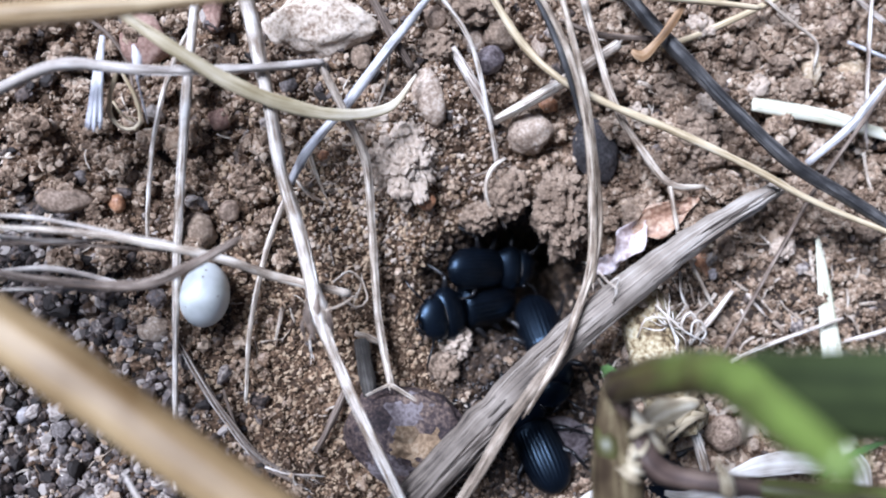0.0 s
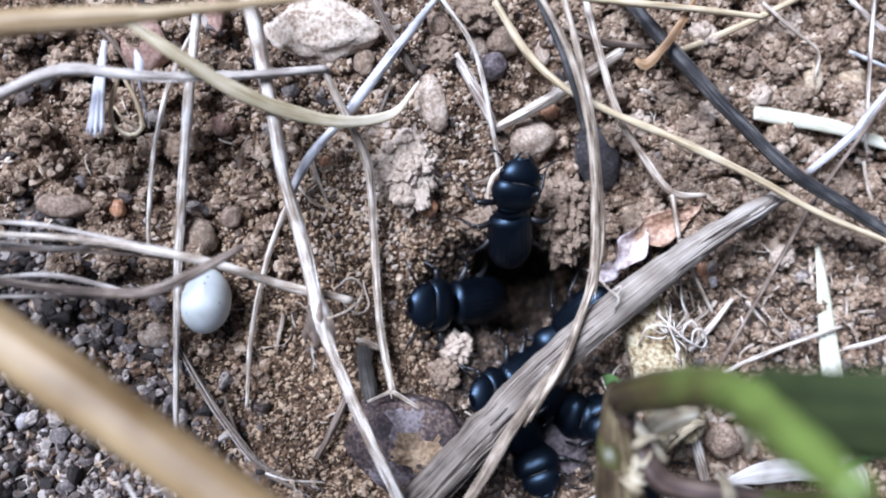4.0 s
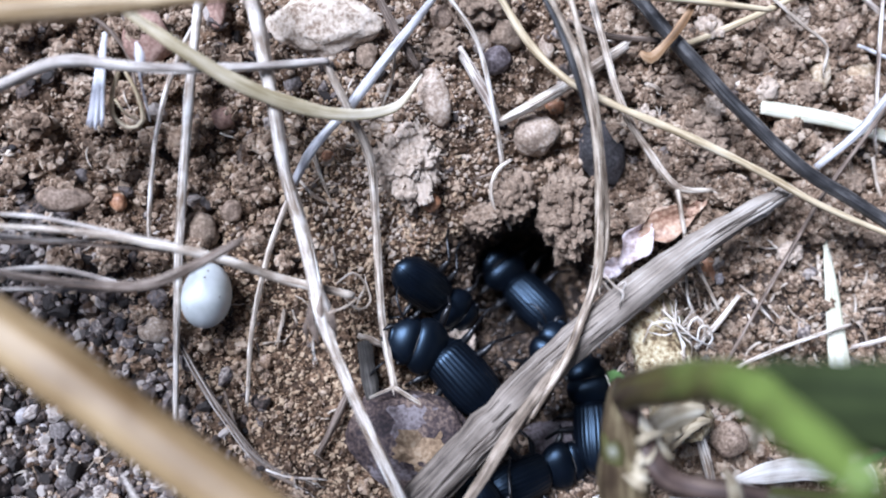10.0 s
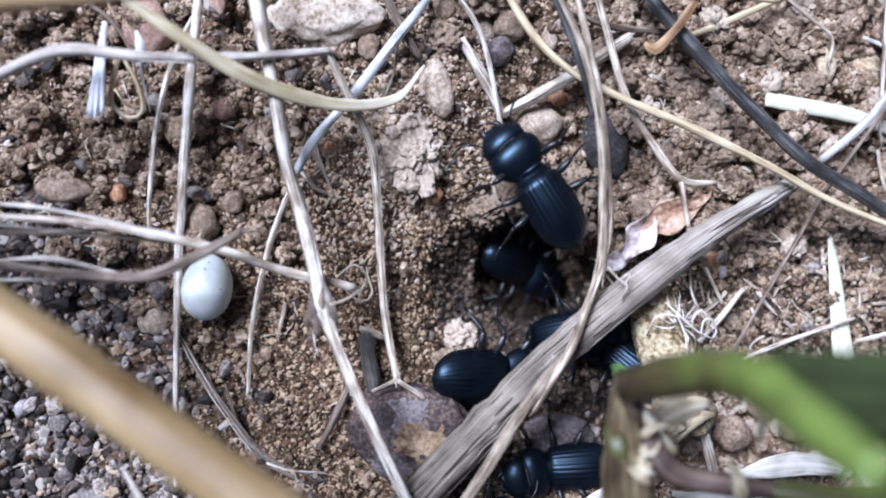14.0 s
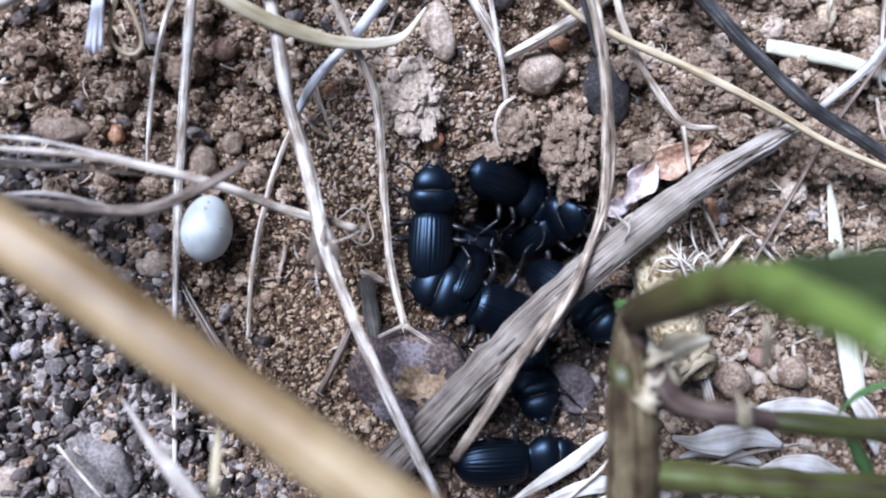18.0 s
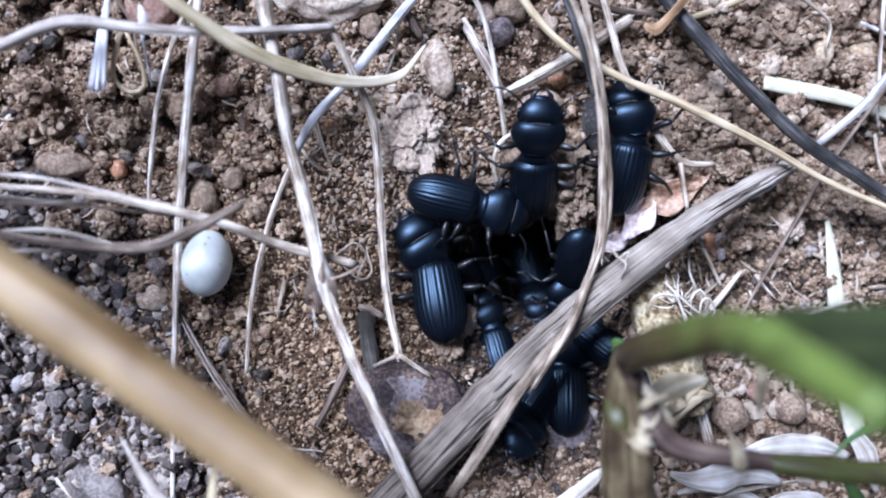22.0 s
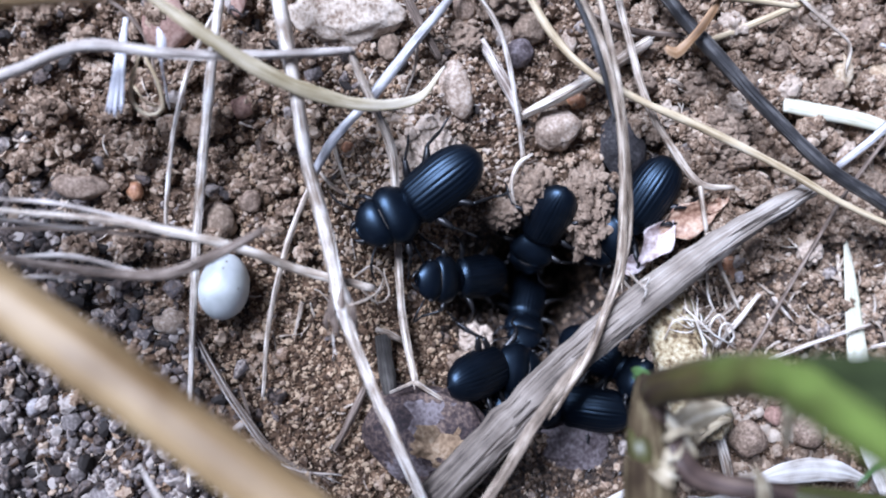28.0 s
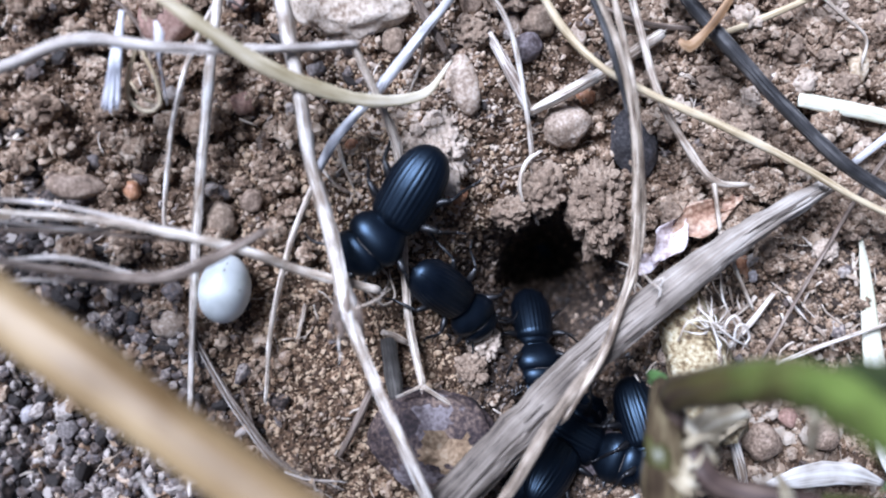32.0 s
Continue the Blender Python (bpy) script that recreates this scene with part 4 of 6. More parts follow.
stem("dry_straw", "thin dark drooping strand of dry grass", "stem_brown", [0.47, 0.47, 0.41, 0.36], [(-44.59, 28.95, 3), (-40.94, 26.28, 3), (-39.01, 23.12, 2), (-38.2, 18.35, 1.5)])
stem("dry_straw", "frayed grey stem ending in a pale broken tip", "stem_pale", [0.41, 0.52, 0.73, 1.07, 1.1, 1.14, 0.94], [(-52.62, 3.01, 13), (-47.94, 2.41, 13), (-39.11, 1.82, 13), (-30.5, 0.22, 12), (-24.93, -1.33, 10), (-19.01, -3.52, 8), (-11.31, -5.48, 7)], ribs=4)
stem("dry_straw", "thin grey split fibre along another stem", "stem_dull", [0.48, 0.59, 0.43], [(-52.64, 1.84, 11), (-44.24, 0.97, 11), (-36.55, 1.09, 12)])
stem("dry_straw", "blurred grey stem curving up over another stem", "stem_brown", [0.62, 0.83, 1.15, 1.26, 0.84], [(-52.62, -1.73, 13), (-44.42, -3.22, 13), (-33.96, -3.95, 14), (-28.62, -2.25, 14), (-22.63, 1.08, 14)], ribs=4)
stem("dry_straw", "short frayed grey stem fragment", "stem_dull", [0.38, 0.65, 0.44], [(-52.03, -2.68, 10), (-44.12, -2.19, 10), (-36.46, -3.88, 10)])
stem("dry_straw", "bluish translucent dry stem leaning on the soil", "stem_blue", [0.74, 1.08, 1.2, 1.07, 0.96], [(-1.03, 33.26, 3), (-6.68, 25.46, 4), (-11.92, 18.4, 4), (-16.74, 12.55, 4), (-19.2, 8.21, 3)], ribs=4)
stem("dry_straw", "thin knotted brownish stem on the sand", "stem_pale", [0.72, 0.78, 0.78, 0.67, 0.55], [(-19.02, 7.9, 2.5), (-20.71, 3.62, 3), (-22.66, -2.03, 2), (-24.37, -10.58, 1.5), (-24.91, -19.2, 1)])
stem("dry_straw", "thin grey side shoot of a dry stem", "stem_pale", [0.43, 0.37, 0.25], [(-6.75, 25.51, 3), (-7.18, 21.79, 2), (-8.48, 18.48, 1)])
stem("dry_straw", "tiny pale rootlet lying on the soil", "stem_pale", [0.61, 0.49, 0.31], [(-17.17, 12.88, 1.5), (-16.21, 9.49, 1), (-15.14, 7.01, 0.6)])
stem("dry_straw", "tiny broken pale stalk on the soil", "stem_pale", [0.43, 0.61, 0.55], [(-19.03, 9.1, 1), (-17.27, 7.17, 1), (-15.54, 6.05, 0.8)])
stem("twig", "short dark weathered twig stuck in the soil", "stem_brown", [0.97, 1.22, 0.86], [(-9.57, 32.91, 3), (-6.75, 27.65, 3), (-3.94, 23.18, 2)], ribs=5)
stem("dry_straw", "thin pale stem with a frayed broken end", "stem_white", [0.59, 0.72, 0.75, 0.71, 0.79], [(-0.65, 31.91, 6), (3.61, 25.68, 5), (6.14, 16.24, 3), (7.68, 8.49, 1.6), (8.39, 3.53, 1)])
stem("bark_strip", "fluffy grey strip of peeled bark on the soil", "stem_grey", [1.0, 1.25, 0.88], [(1.16, 26.16, 1.5), (4.46, 20.67, 2), (6.49, 16.98, 2)], ribs=4)
stem("twig", "short pale broken twig with a cut end", "stem_pale", [1.13, 1.63, 1.5], [(6.5, 16.69, 2), (14.4, 21.07, 3), (22.74, 26.67, 4)], ribs=5)
stem("straw", "long pale yellow straw crossing other stems", "straw_pale", [0.83, 1.07, 0.95, 1.01, 1.08, 1.02, 0.85, 0.74], [(5.84, 31.49, 7), (9.52, 25.9, 7), (14.02, 21.33, 8), (20.61, 17.79, 9), (29.21, 14.43, 9), (38.69, 10.16, 9), (47.55, 5.66, 9), (61.7, 0.23, 9)])
stem("dry_straw", "twisted grey-tan stem of two strands leaning on a branch", "stem_tan", [0.89, 1.01, 1.01, 1.02, 1.16, 1.18, 1.05, 1.15, 0.91], [(9.57, 32.27, 13), (13.25, 26.16, 13), (15.5, 20.64, 13), (17.11, 14.14, 13), (18.05, 6.23, 13), (18.11, -1.99, 13), (16.03, -8.14, 14), (13.86, -12.72, 15), (9.7, -19.23, 14)], ribs=4)
stem("dry_straw", "second grey-tan strand twisted with a stem", "stem_tan", [0.68, 0.8, 0.74, 0.7, 0.77, 0.71], [(13.4, 32.13, 12), (15.24, 25.52, 12), (17.22, 17.59, 12), (18.55, 9.65, 12), (19.24, 2.86, 12), (18.25, -4.06, 13)])
stem("dry_straw", "thin grey forked stem with a dry tip", "stem_pale", [0.84, 0.96, 0.97, 0.98, 0.93, 0.75], [(16.53, 35.44, 7), (18.84, 27.03, 7), (21.63, 18.25, 7), (25.36, 12.75, 6), (29.15, 8.37, 6), (33.96, 8.04, 5)], tines=[((29.15, 8.37, 6), (30.53, 2.3, 5), 0.79), ((30.53, 2.3, 5), (32.96, -2.51, 4), 0.72), ((32.96, -2.51, 4), (36.26, -7.65, 2), 0.65)])
stem("twig", "dark grey-brown smooth branch leaning over the soil", "branch_dark", [1.7, 1.85, 1.9, 1.8, 1.8, 1.75, 1.7], [(19.98, 37.77, 5), (24.94, 30.82, 6), (29.83, 25.06, 7), (36.88, 17.54, 8), (43.85, 10.91, 9), (50.52, 6.96, 9), (61.7, 0.09, 9)], ribs=5)
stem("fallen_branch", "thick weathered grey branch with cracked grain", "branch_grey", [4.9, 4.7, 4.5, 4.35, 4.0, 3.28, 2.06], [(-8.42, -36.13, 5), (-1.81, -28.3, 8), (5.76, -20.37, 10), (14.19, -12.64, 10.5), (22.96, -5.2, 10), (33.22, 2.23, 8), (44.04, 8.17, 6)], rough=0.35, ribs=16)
stem("bark_strip", "yellowish strip of bark peeling off a branch", "stem_bark", [1.1, 1.43, 1.57, 1.27], [(0.36, -31.38, 13), (4.23, -25.4, 14.5), (7.95, -20.01, 14.5), (13.59, -13.12, 14.5)], flat=0.5, ribs=4)
stem("leaf_strip", "curled orange-brown dry leaf strip", "leaf_brown", [0.56, 1.12, 0.98, 1.41, 0.56], [(31.02, 32.46, 9), (28.48, 28.16, 9), (26.31, 25.44, 9), (24.72, 23.98, 8.5), (23.29, 24.52, 9)], flat=0.35)
stem("straw", "pale straw lying among the clods", "straw_pale", [0.77, 0.89, 0.96, 0.76], [(47.76, 35.03, 4), (40.78, 31.47, 4), (34.19, 28.6, 3), (28.79, 26.51, 3)])
stem("dry_straw", "dark thin stem beneath the straw", "stem_brown", [0.62, 0.88, 0.89], [(15.13, 29.88, 3), (20.4, 28.06, 3), (27.25, 27.66, 3)])
stem("dry_straw", "thin pale stem with a hooked end", "stem_pale", [0.5, 0.57, 0.51, 0.45], [(41.51, 33.4, 5), (45.73, 29.95, 5), (49.63, 27.47, 4), (49.81, 24.4, 3)])
stem("straw", "broad white flattened straw", "blade_white", [1.68, 1.98, 1.84, 1.69, 1.86], [(40.97, 19.14, 3.8), (46.9, 18.38, 3.6), (53.23, 17.38, 3.2), (57.99, 16.05, 2.5), (67.86, 13.89, 2)], flat=0.45)
stem("dry_straw", "bluish grey stem crossing a dark branch", "stem_blue", [1.02, 1.13, 1.0, 1.0], [(48.38, 11.37, 4), (52.9, 15.76, 6), (56.16, 20.04, 7), (63.01, 28.07, 7)], ribs=4)
stem("dry_straw", "thin brown stem slanting over the soil", "stem_brown", [0.49, 0.56, 0.57, 0.51, 0.45], [(59.34, 24.09, 8), (54.64, 16.79, 7), (48.81, 7.54, 5), (43.53, -2.93, 3), (36.48, -15.84, 2)])
stem("dry_straw", "thin grey upright stem among the litter", "stem_grey", [0.57, 0.58, 0.52], [(56.94, 35.27, 5), (56.97, 25.79, 4), (57.07, 14.59, 3)])
stem("dry_straw", "small curved dry stalk", "stem_pale", [0.39, 0.46, 0.33], [(57.32, 13.2, 2), (58.27, 8.58, 2), (61.36, 3.97, 1.5)])
stem("grass_blade", "pale greenish dry grass blade with a sharp tip", "blade_white", [0.31, 1.54, 2.32, 2.92, 2.92], [(50.8, 3.03, 1.5), (51.75, -2.99, 1.5), (52.47, -9.17, 1.5), (53.01, -15.28, 2), (55.07, -26.84, 2)], flat=0.35, ribs=3)
stem("dry_straw", "thin white stalk under the green plant", "stem_white", [0.39, 0.58, 0.58, 0.52], [(53.9, -9.35, 3), (47.44, -11.43, 3), (41.39, -13.86, 2.5), (37.66, -15.86, 2)])
stem("dry_straw", "thin grey stalk near the plant", "stem_grey", [0.52, 0.52, 0.46], [(62.43, -10.01, 3), (58.08, -11.51, 3), (54.68, -12.52, 2)])
stem("rootlet", "thin white curled root fibre", "stem_white", [0.32, 0.32, 0.25, 0.26], [(31.08, -2.87, 4), (31.38, -6.22, 4), (32.95, -9.19, 4), (34.81, -11.62, 3)])
stem("rootlet", "white stiff straw fragment", "stem_white", [0.65, 0.84, 0.64], [(38.92, -5.61, 2), (36.26, -9.01, 2), (32.67, -12.92, 2)])
stem("dry_straw", "small bent white stalk on the soil", "stem_white", [0.39, 0.52, 0.33], [(41.37, -6.06, 1), (42.49, -7.61, 1), (43.6, -8.85, 1)])
stem("dry_straw", "dark stick half buried beside the stone", "stem_brown", [0.75, 1.12, 0.99], [(-10.57, -11.61, 1), (-10.33, -15.24, 1), (-9.81, -18.88, 1)], ribs=4)
stem("dry_straw", "pale flat chip of stem in the soil", "stem_pale", [0.74, 0.99, 0.62], [(-11.31, -10.75, 2), (-9.76, -11.38, 2), (-8.2, -12.16, 2)])
stem("dry_straw", "thin brown root fibre on the slope", "stem_brown", [0.3, 0.42, 0.42, 0.36], [(-33.06, -11.24, 1), (-30.86, -15.53, 1), (-28.1, -19.85, 1), (-25.33, -24.91, 1)])
stem("dry_straw", "frayed brown root fibre on the slope", "stem_brown", [0.36, 0.49, 0.49, 0.37], [(-27.75, -17.72, 1), (-26.02, -22.75, 1), (-23.24, -27.12, 1), (-19.03, -29.41, 1)])
for k in range(6):
    o, e = 0.26 * (k - 3) + rnd.uniform(-0.2, 0.2), rnd.uniform(-1.6, 1.6)
    stem("rootlet", "thin frayed brown root strand of a bundle on the slope", "stem_brown" if k % 3 else "stem_dull", [0.08, 0.17, 0.17, 0.15, 0.08], [(-33.2 + 0.25 * o, -11.0 + 0.3 * e, 1.2), (-30.4 + 0.6 * o, -16.0 + e * 0.3, 1.4), (-27.2 + o, -21.0, 1.3 + 0.1 * k), (-23.0 + 0.6 * o, -26.3 + 0.7 * o, 1.2 + 0.1 * k), (-16.5 + e, -29.4 + 0.9 * o, 1.0)])
stem("dry_straw", "grey root strand on the slope", "stem_grey", [0.3, 0.43, 0.31], [(-22.54, -27.5, 1), (-19.73, -28.52, 1), (-16.2, -28.93, 1)])
stem("dry_straw", "dark stick leaning at the buried stone", "stem_brown", [0.61, 0.85, 0.73], [(-16.04, -25.64, 2), (-13.94, -21.41, 2), (-12.4, -17.88, 2)])
stem("straw", "thick golden straw stem lying close over the soil", "straw_gold", [4.2, 4.3, 4.4, 4.5, 4.6], [(-75, 19.09, 28.57), (-45, -0.59, 33.17), (-30, -10.28, 35.93), (-15, -20.16, 39.04), (14, -39.48, 45.26)], node=(1.9, 0.09), ribs=6)
stem("dry_straw", "pale grey frayed stalk under the thick straw", "stem_dull", [0.15, 0.6, 1.4, 1.5], [(-33.6, -23.1, 17), (-30.61, -25.55, 20), (-26.44, -28.6, 24), (-22.91, -31.96, 26)], ribs=4)
stem("grass_blade", "pale greenish blade under the thick straw", "blade", [0.3, 1.0, 1.1, 1.0], [(-23.83, -25.7, 18), (-23.51, -28.09, 20), (-23.17, -30.32, 22), (-23.37, -33.42, 22)], flat=0.4)
stem("dry_straw", "thin white straw on the gravel", "stem_white", [0.4, 0.6, 0.5], [(-46.27, -31.38, 3), (-43.4, -34.21, 4), (-40.63, -37.52, 4)])
stem("dry_straw", "pale straight stalk low on the gravel", "stem_pale", [0.48, 0.6, 0.48], [(-45.18, -32.15, 1), (-41.79, -35.75, 1), (-39.08, -40.07, 1)])
stem("white_fibre", "frayed bundle of bluish white plant fibres", "fibre_white", [0.5, 0.7, 0.8, 0.6], [(-39.3, 24.6, 8), (-39.6, 21.6, 8), (-40.2, 18.0, 7.5), (-40.8, 14.2, 7)], flat=0.45, fray=10)
stem("white_fibre", "small white plant bract", "fibre_white", [0.2, 1.1, 1.0, 0.3, 0.25], [(-35.2, 23.2, 10), (-34.8, 21.9, 10), (-34.9, 20.6, 9.5), (-35.1, 19.6, 9), (-35.8, 15.3, 4)], flat=0.6)
stem("rootlet", "looped pale root fibre", "straw_pale", [0.45, 0.55, 0.55, 0.55, 0.5, 0.4], [(-38.3, 21.3, 6.5), (-39.4, 18.0, 6), (-39.4, 15.6, 5.5), (-37.8, 14.3, 5), (-36.1, 15.1, 5.5), (-36.6, 18.2, 6), (-37.9, 20.9, 6.5)])
stem("rootlet", "looped pale root fibre", "straw_pale", [0.29, 0.29, 0.29], [(-39.87, 17.84, 4), (-38.68, 16.15, 4), (-37.36, 15.49, 4)])
stem("dry_straw", "thin weathered strand beside a frayed stem", "stem_dull", [0.37, 0.53, 0.48, 0.32], [(-52.05, 3.79, 12), (-44.93, 3.44, 12), (-37.75, 2.09, 12), (-30.5, 0.72, 12)])
stem("dry_straw", "thin brown strand beside a frayed stem", "stem_brown", [0.32, 0.48, 0.43, 0.27], [(-52.64, 0.59, 11), (-45.44, 0.72, 11), (-37.57, 0.35, 11), (-30.85, -0.29, 11)])
stem("dry_straw", "thin dull strand under a grey stem", "stem_dull", [0.32, 0.47, 0.42, 0.32], [(-52.65, -4.52, 11), (-44.34, -4.38, 12), (-38.36, -4.4, 12), (-32.56, -3.51, 13)])
stem("rootlet", "short fibre peeling off a broken node", "stem_white", [0.33, 0.39, 0.22], [(-14.28, -7.76, 10.8), (-13.04, -9.72, 11), (-12.72, -11.95, 10)])
stem("rootlet", "short fibre peeling off a broken node", "stem_white", [0.28, 0.33, 0.17], [(-14.94, -8.74, 10.6), (-15.44, -10.49, 10.6), (-15.28, -12.4, 10)])
stem("rootlet", "short fibre peeling off a broken node", "stem_pale", [0.22, 0.28, 0.17], [(-13.87, -7.22, 11), (-11.85, -6.48, 11), (-10.44, -5.52, 10)])
for ax, ay, bx, by, w in ((-15.8, -5.6, -15.3, -9.8, 1.0), (-15.5, -7.0, -14.6, -10.8, 0.8), (-13.4, -6.4, -12.7, -9.8, 0.8), (-14.6, -5.0, -14.2, -8.6, 0.9), (-16.1, -7.6, -15.9, -10.2, 0.6)):
    stem("bark_strip", "dark splinter at a broken stem node", "stem_brown", [0.15, w, 0.2], [(ax, ay, 10.6), ((ax + bx) / 2 - 0.15, (ay + by) / 2, 11.3), (bx, by, 10.8)], flat=0.6)
stem("petal", "white papery husk under the green plant", "petal", [1.04, 2.81, 3.41, 2.68, 0.9], [(37.67, -29.86, 4), (41.11, -28.61, 5), (44.95, -28.11, 5), (48.8, -28.34, 5), (53.2, -29.76, 4)], flat=0.2)
stem("petal", "white papery husk on the soil", "petal", [0.46, 2.26, 3.02, 2.27, 0.46], [(52.95, -25.79, 3), (53.98, -27.06, 4), (55.54, -29.36, 4), (56.32, -31.64, 4), (57.68, -35.02, 3)], flat=0.2)
stem("petal", "pale dry husk in the shade of the plant", "straw_pale", [0.42, 2.8, 3.51, 2.81, 0.57], [(24.43, -24.65, 8), (26.33, -22.34, 9), (28.49, -20.63, 9), (30.3, -19.61, 9), (32.45, -19.28, 8)], flat=0.25)
stem("dry_straw", "pale stalk under the green plant", "stem_white", [1.01, 1.26, 1.39, 1.14], [(32.45, -21.78, 4), (33.21, -24.76, 4), (33.98, -27.38, 4), (34.59, -30.0, 4)], ribs=4)
stem("petal", "pale curled husk at the foot of the branch", "petal", [0.59, 1.74, 2.16, 1.87, 0.58], [(20.93, -30.69, 4), (18.49, -32.1, 5), (15.91, -34.16, 5), (12.61, -36.18, 5), (8.34, -39.24, 4)], flat=0.3)
stem("plant_stub", "thick pale yellow broken plant stub with pitted skin", "debris", [5.29, 7.17, 7.75, 7.89, 7.44], [(25.97, -6.55, 2.5), (27.0, -9.61, 3.5), (27.98, -12.94, 3.5), (29.13, -17.01, 3.5), (30.93, -23.72, 3.5)], rough=0.7, ribs=6)
stem("rootlet", "curled white root fibre over the stub", "stem_white", [0.2, 0.26, 0.22, 0.18], [(24.55, -11.2, 8), (25.31, -8.83, 9), (27.23, -8.52, 9), (29.62, -9.31, 8)])
stem("rootlet", "curled white root fibre over the stub", "stem_white", [0.22, 0.3, 0.26, 0.2], [(26.83, -7.05, 8), (28.2, -8.52, 9), (30.29, -10.34, 9), (33.26, -11.73, 7)])
stem("rootlet", "looped white root fibre over the stub", "stem_white", [0.24, 0.3, 0.3, 0.3, 0.24], [(30.32, -11.02, 8), (29.74, -9.08, 9), (30.87, -7.81, 9), (31.86, -9.22, 9), (31.47, -11.02, 8)])
stem("rootlet", "looped white root fibre over the stub", "stem_white", [0.24, 0.3, 0.3, 0.3, 0.24], [(31.18, -11.17, 8), (31.15, -9.22, 9), (32.15, -8.94, 9), (33.21, -10.61, 8), (32.82, -11.72, 7)])
for k in range(16):
    a, r = radians(-75 + 17 * k + rnd.uniform(-9, 9)), rnd.uniform(1.6, 3.6)
    c, q = math.cos(a), math.sin(a)
    stem("rootlet", "fine white root fibre of a tuft at the stub", "stem_white", [0.14, 0.2, 0.1], [(28.9 + 0.3 * c, -9.8 + 0.3 * q, 7.2), (28.9 + 0.55 * r * c - 0.3 * q, -9.8 + 0.55 * r * q + 0.3 * c, 8.4 + rnd.uniform(-0.4, 0.5)), (28.9 + r * c, -9.8 + r * q, 7.4 + rnd.uniform(-1, 0.6))])
for k in range(9):
    a, r = rnd.uniform(0, 6.28), rnd.uniform(0.5, 3.0)
    x, y = 26.4 + 0.3 * k + 0.5 * r * math.cos(a), -6.6 - 0.95 * k + 0.7 * r * math.sin(a)
    stem("bark_strip", "torn tan flake of skin on the stub", "stem_tan", [0.2, rnd.uniform(0.6, 1.3), 0.25], [(x, y, 6.6), (x + math.cos(a), y + math.sin(a), 7.6), (x + 1.9 * math.cos(a), y + 1.9 * math.sin(a), 7.0)], flat=0.4)
stem("rootlet", "white root fibre standing off the stub", "stem_white", [0.3, 0.36, 0.37], [(27.93, -8.38, 9), (29.32, -11.3, 8), (30.17, -15.01, 7)])
stem("rootlet", "thin white curl on the branch", "stem_white", [0.23, 0.23, 0.23, 0.23], [(18.71, -2.65, 14), (19.88, -4.0, 14), (20.91, -4.8, 14), (20.72, -6.23, 13)])
stem("rootlet", "tiny white curl on the branch", "stem_white", [0.23, 0.23, 0.23], [(20.14, -4.0, 14), (21.08, -3.29, 14.4), (20.91, -4.4, 14)])
stem("bark_strip", "dark grey splinter of wood beside the round stone", "stem_dark", [1.7, 2.0, 1.9, 1.6], [(-10.52, -11.56, 1.5), (-10.17, -14.02, 2), (-9.72, -16.55, 2), (-9.33, -19.16, 1.5)], flat=0.7, rough=0.5, ribs=3)
stem("rootlet", "tangled pale root fuzz on the slope", "stem_pale", [0.24, 0.31, 0.25, 0.25], [(-13.98, -4.22, 2), (-11.97, -2.78, 2.5), (-10.49, -4.26, 2), (-11.38, -6.45, 1.5)])
stem("rootlet", "tangled pale root fuzz on the slope", "stem_pale", [0.24, 0.31, 0.25, 0.25], [(-13.28, -5.66, 2), (-11.13, -7.47, 2.5), (-9.79, -6.46, 2), (-10.35, -4.26, 2)])
stem("dry_straw", "thin curled straw fibre on the sand", "stem_pale", [0.37, 0.43, 0.31], [(-20.72, -9.6, 1), (-20.44, -7.45, 1), (-21.32, -11.41, 0.8)])
stem("dry_straw", "thin dark root across the crumbs", "stem_brown", [0.32, 0.38, 0.32], [(9.14, 11.46, 1.5), (7.21, 10.65, 2), (4.23, 9.82, 1)])
stem("dry_straw", "pale frayed fibre near the burrow", "stem_pale", [0.32, 0.51, 0.51, 0.39], [(8.24, 12.0, 3), (6.39, 10.54, 3), (5.7, 7.63, 3), (6.73, 4.71, 2)])
stem("petal", "white papery petal under the green plant", "petal", [0.45, 1.95, 2.26, 0.46], [(30.62, -35.0, 2), (34.17, -33.81, 3), (38.05, -34.53, 3), (42.37, -36.13, 2)], flat=0.2)
stem("petal", "white papery petal under the green plant", "petal", [0.45, 1.8, 2.56, 0.61], [(41.17, -36.5, 3), (44.63, -35.28, 4), (48.52, -35.83, 4), (53.73, -37.6, 3)], flat=0.2)
stem("petal", "curled white petal under the green plant", "petal", [0.45, 1.64, 1.49, 0.45], [(33.78, -37.02, 3), (36.9, -36.01, 4), (40.75, -36.88, 4), (44.3, -38.49, 3)], flat=0.25)
stem("petal", "white papery husk at the foot of the branch", "petal", [0.59, 1.91, 2.51, 0.9], [(12.25, -40.23, 2), (15.86, -38.75, 3), (19.62, -37.96, 3), (24.42, -38.16, 2)], flat=0.2)
stem("petal", "torn white husk at the foot of the branch", "petal", [0.6, 2.22, 2.23, 0.6], [(17.54, -41.6, 2), (21.14, -40.24, 3), (24.94, -39.66, 3), (29.84, -39.88, 2)], flat=0.2)
stem("dry_straw", "pale straw among the white husks", "stem_white", [0.44, 0.56, 0.5], [(12.87, -41.69, 3), (18.68, -36.44, 4), (22.43, -32.2, 4)])
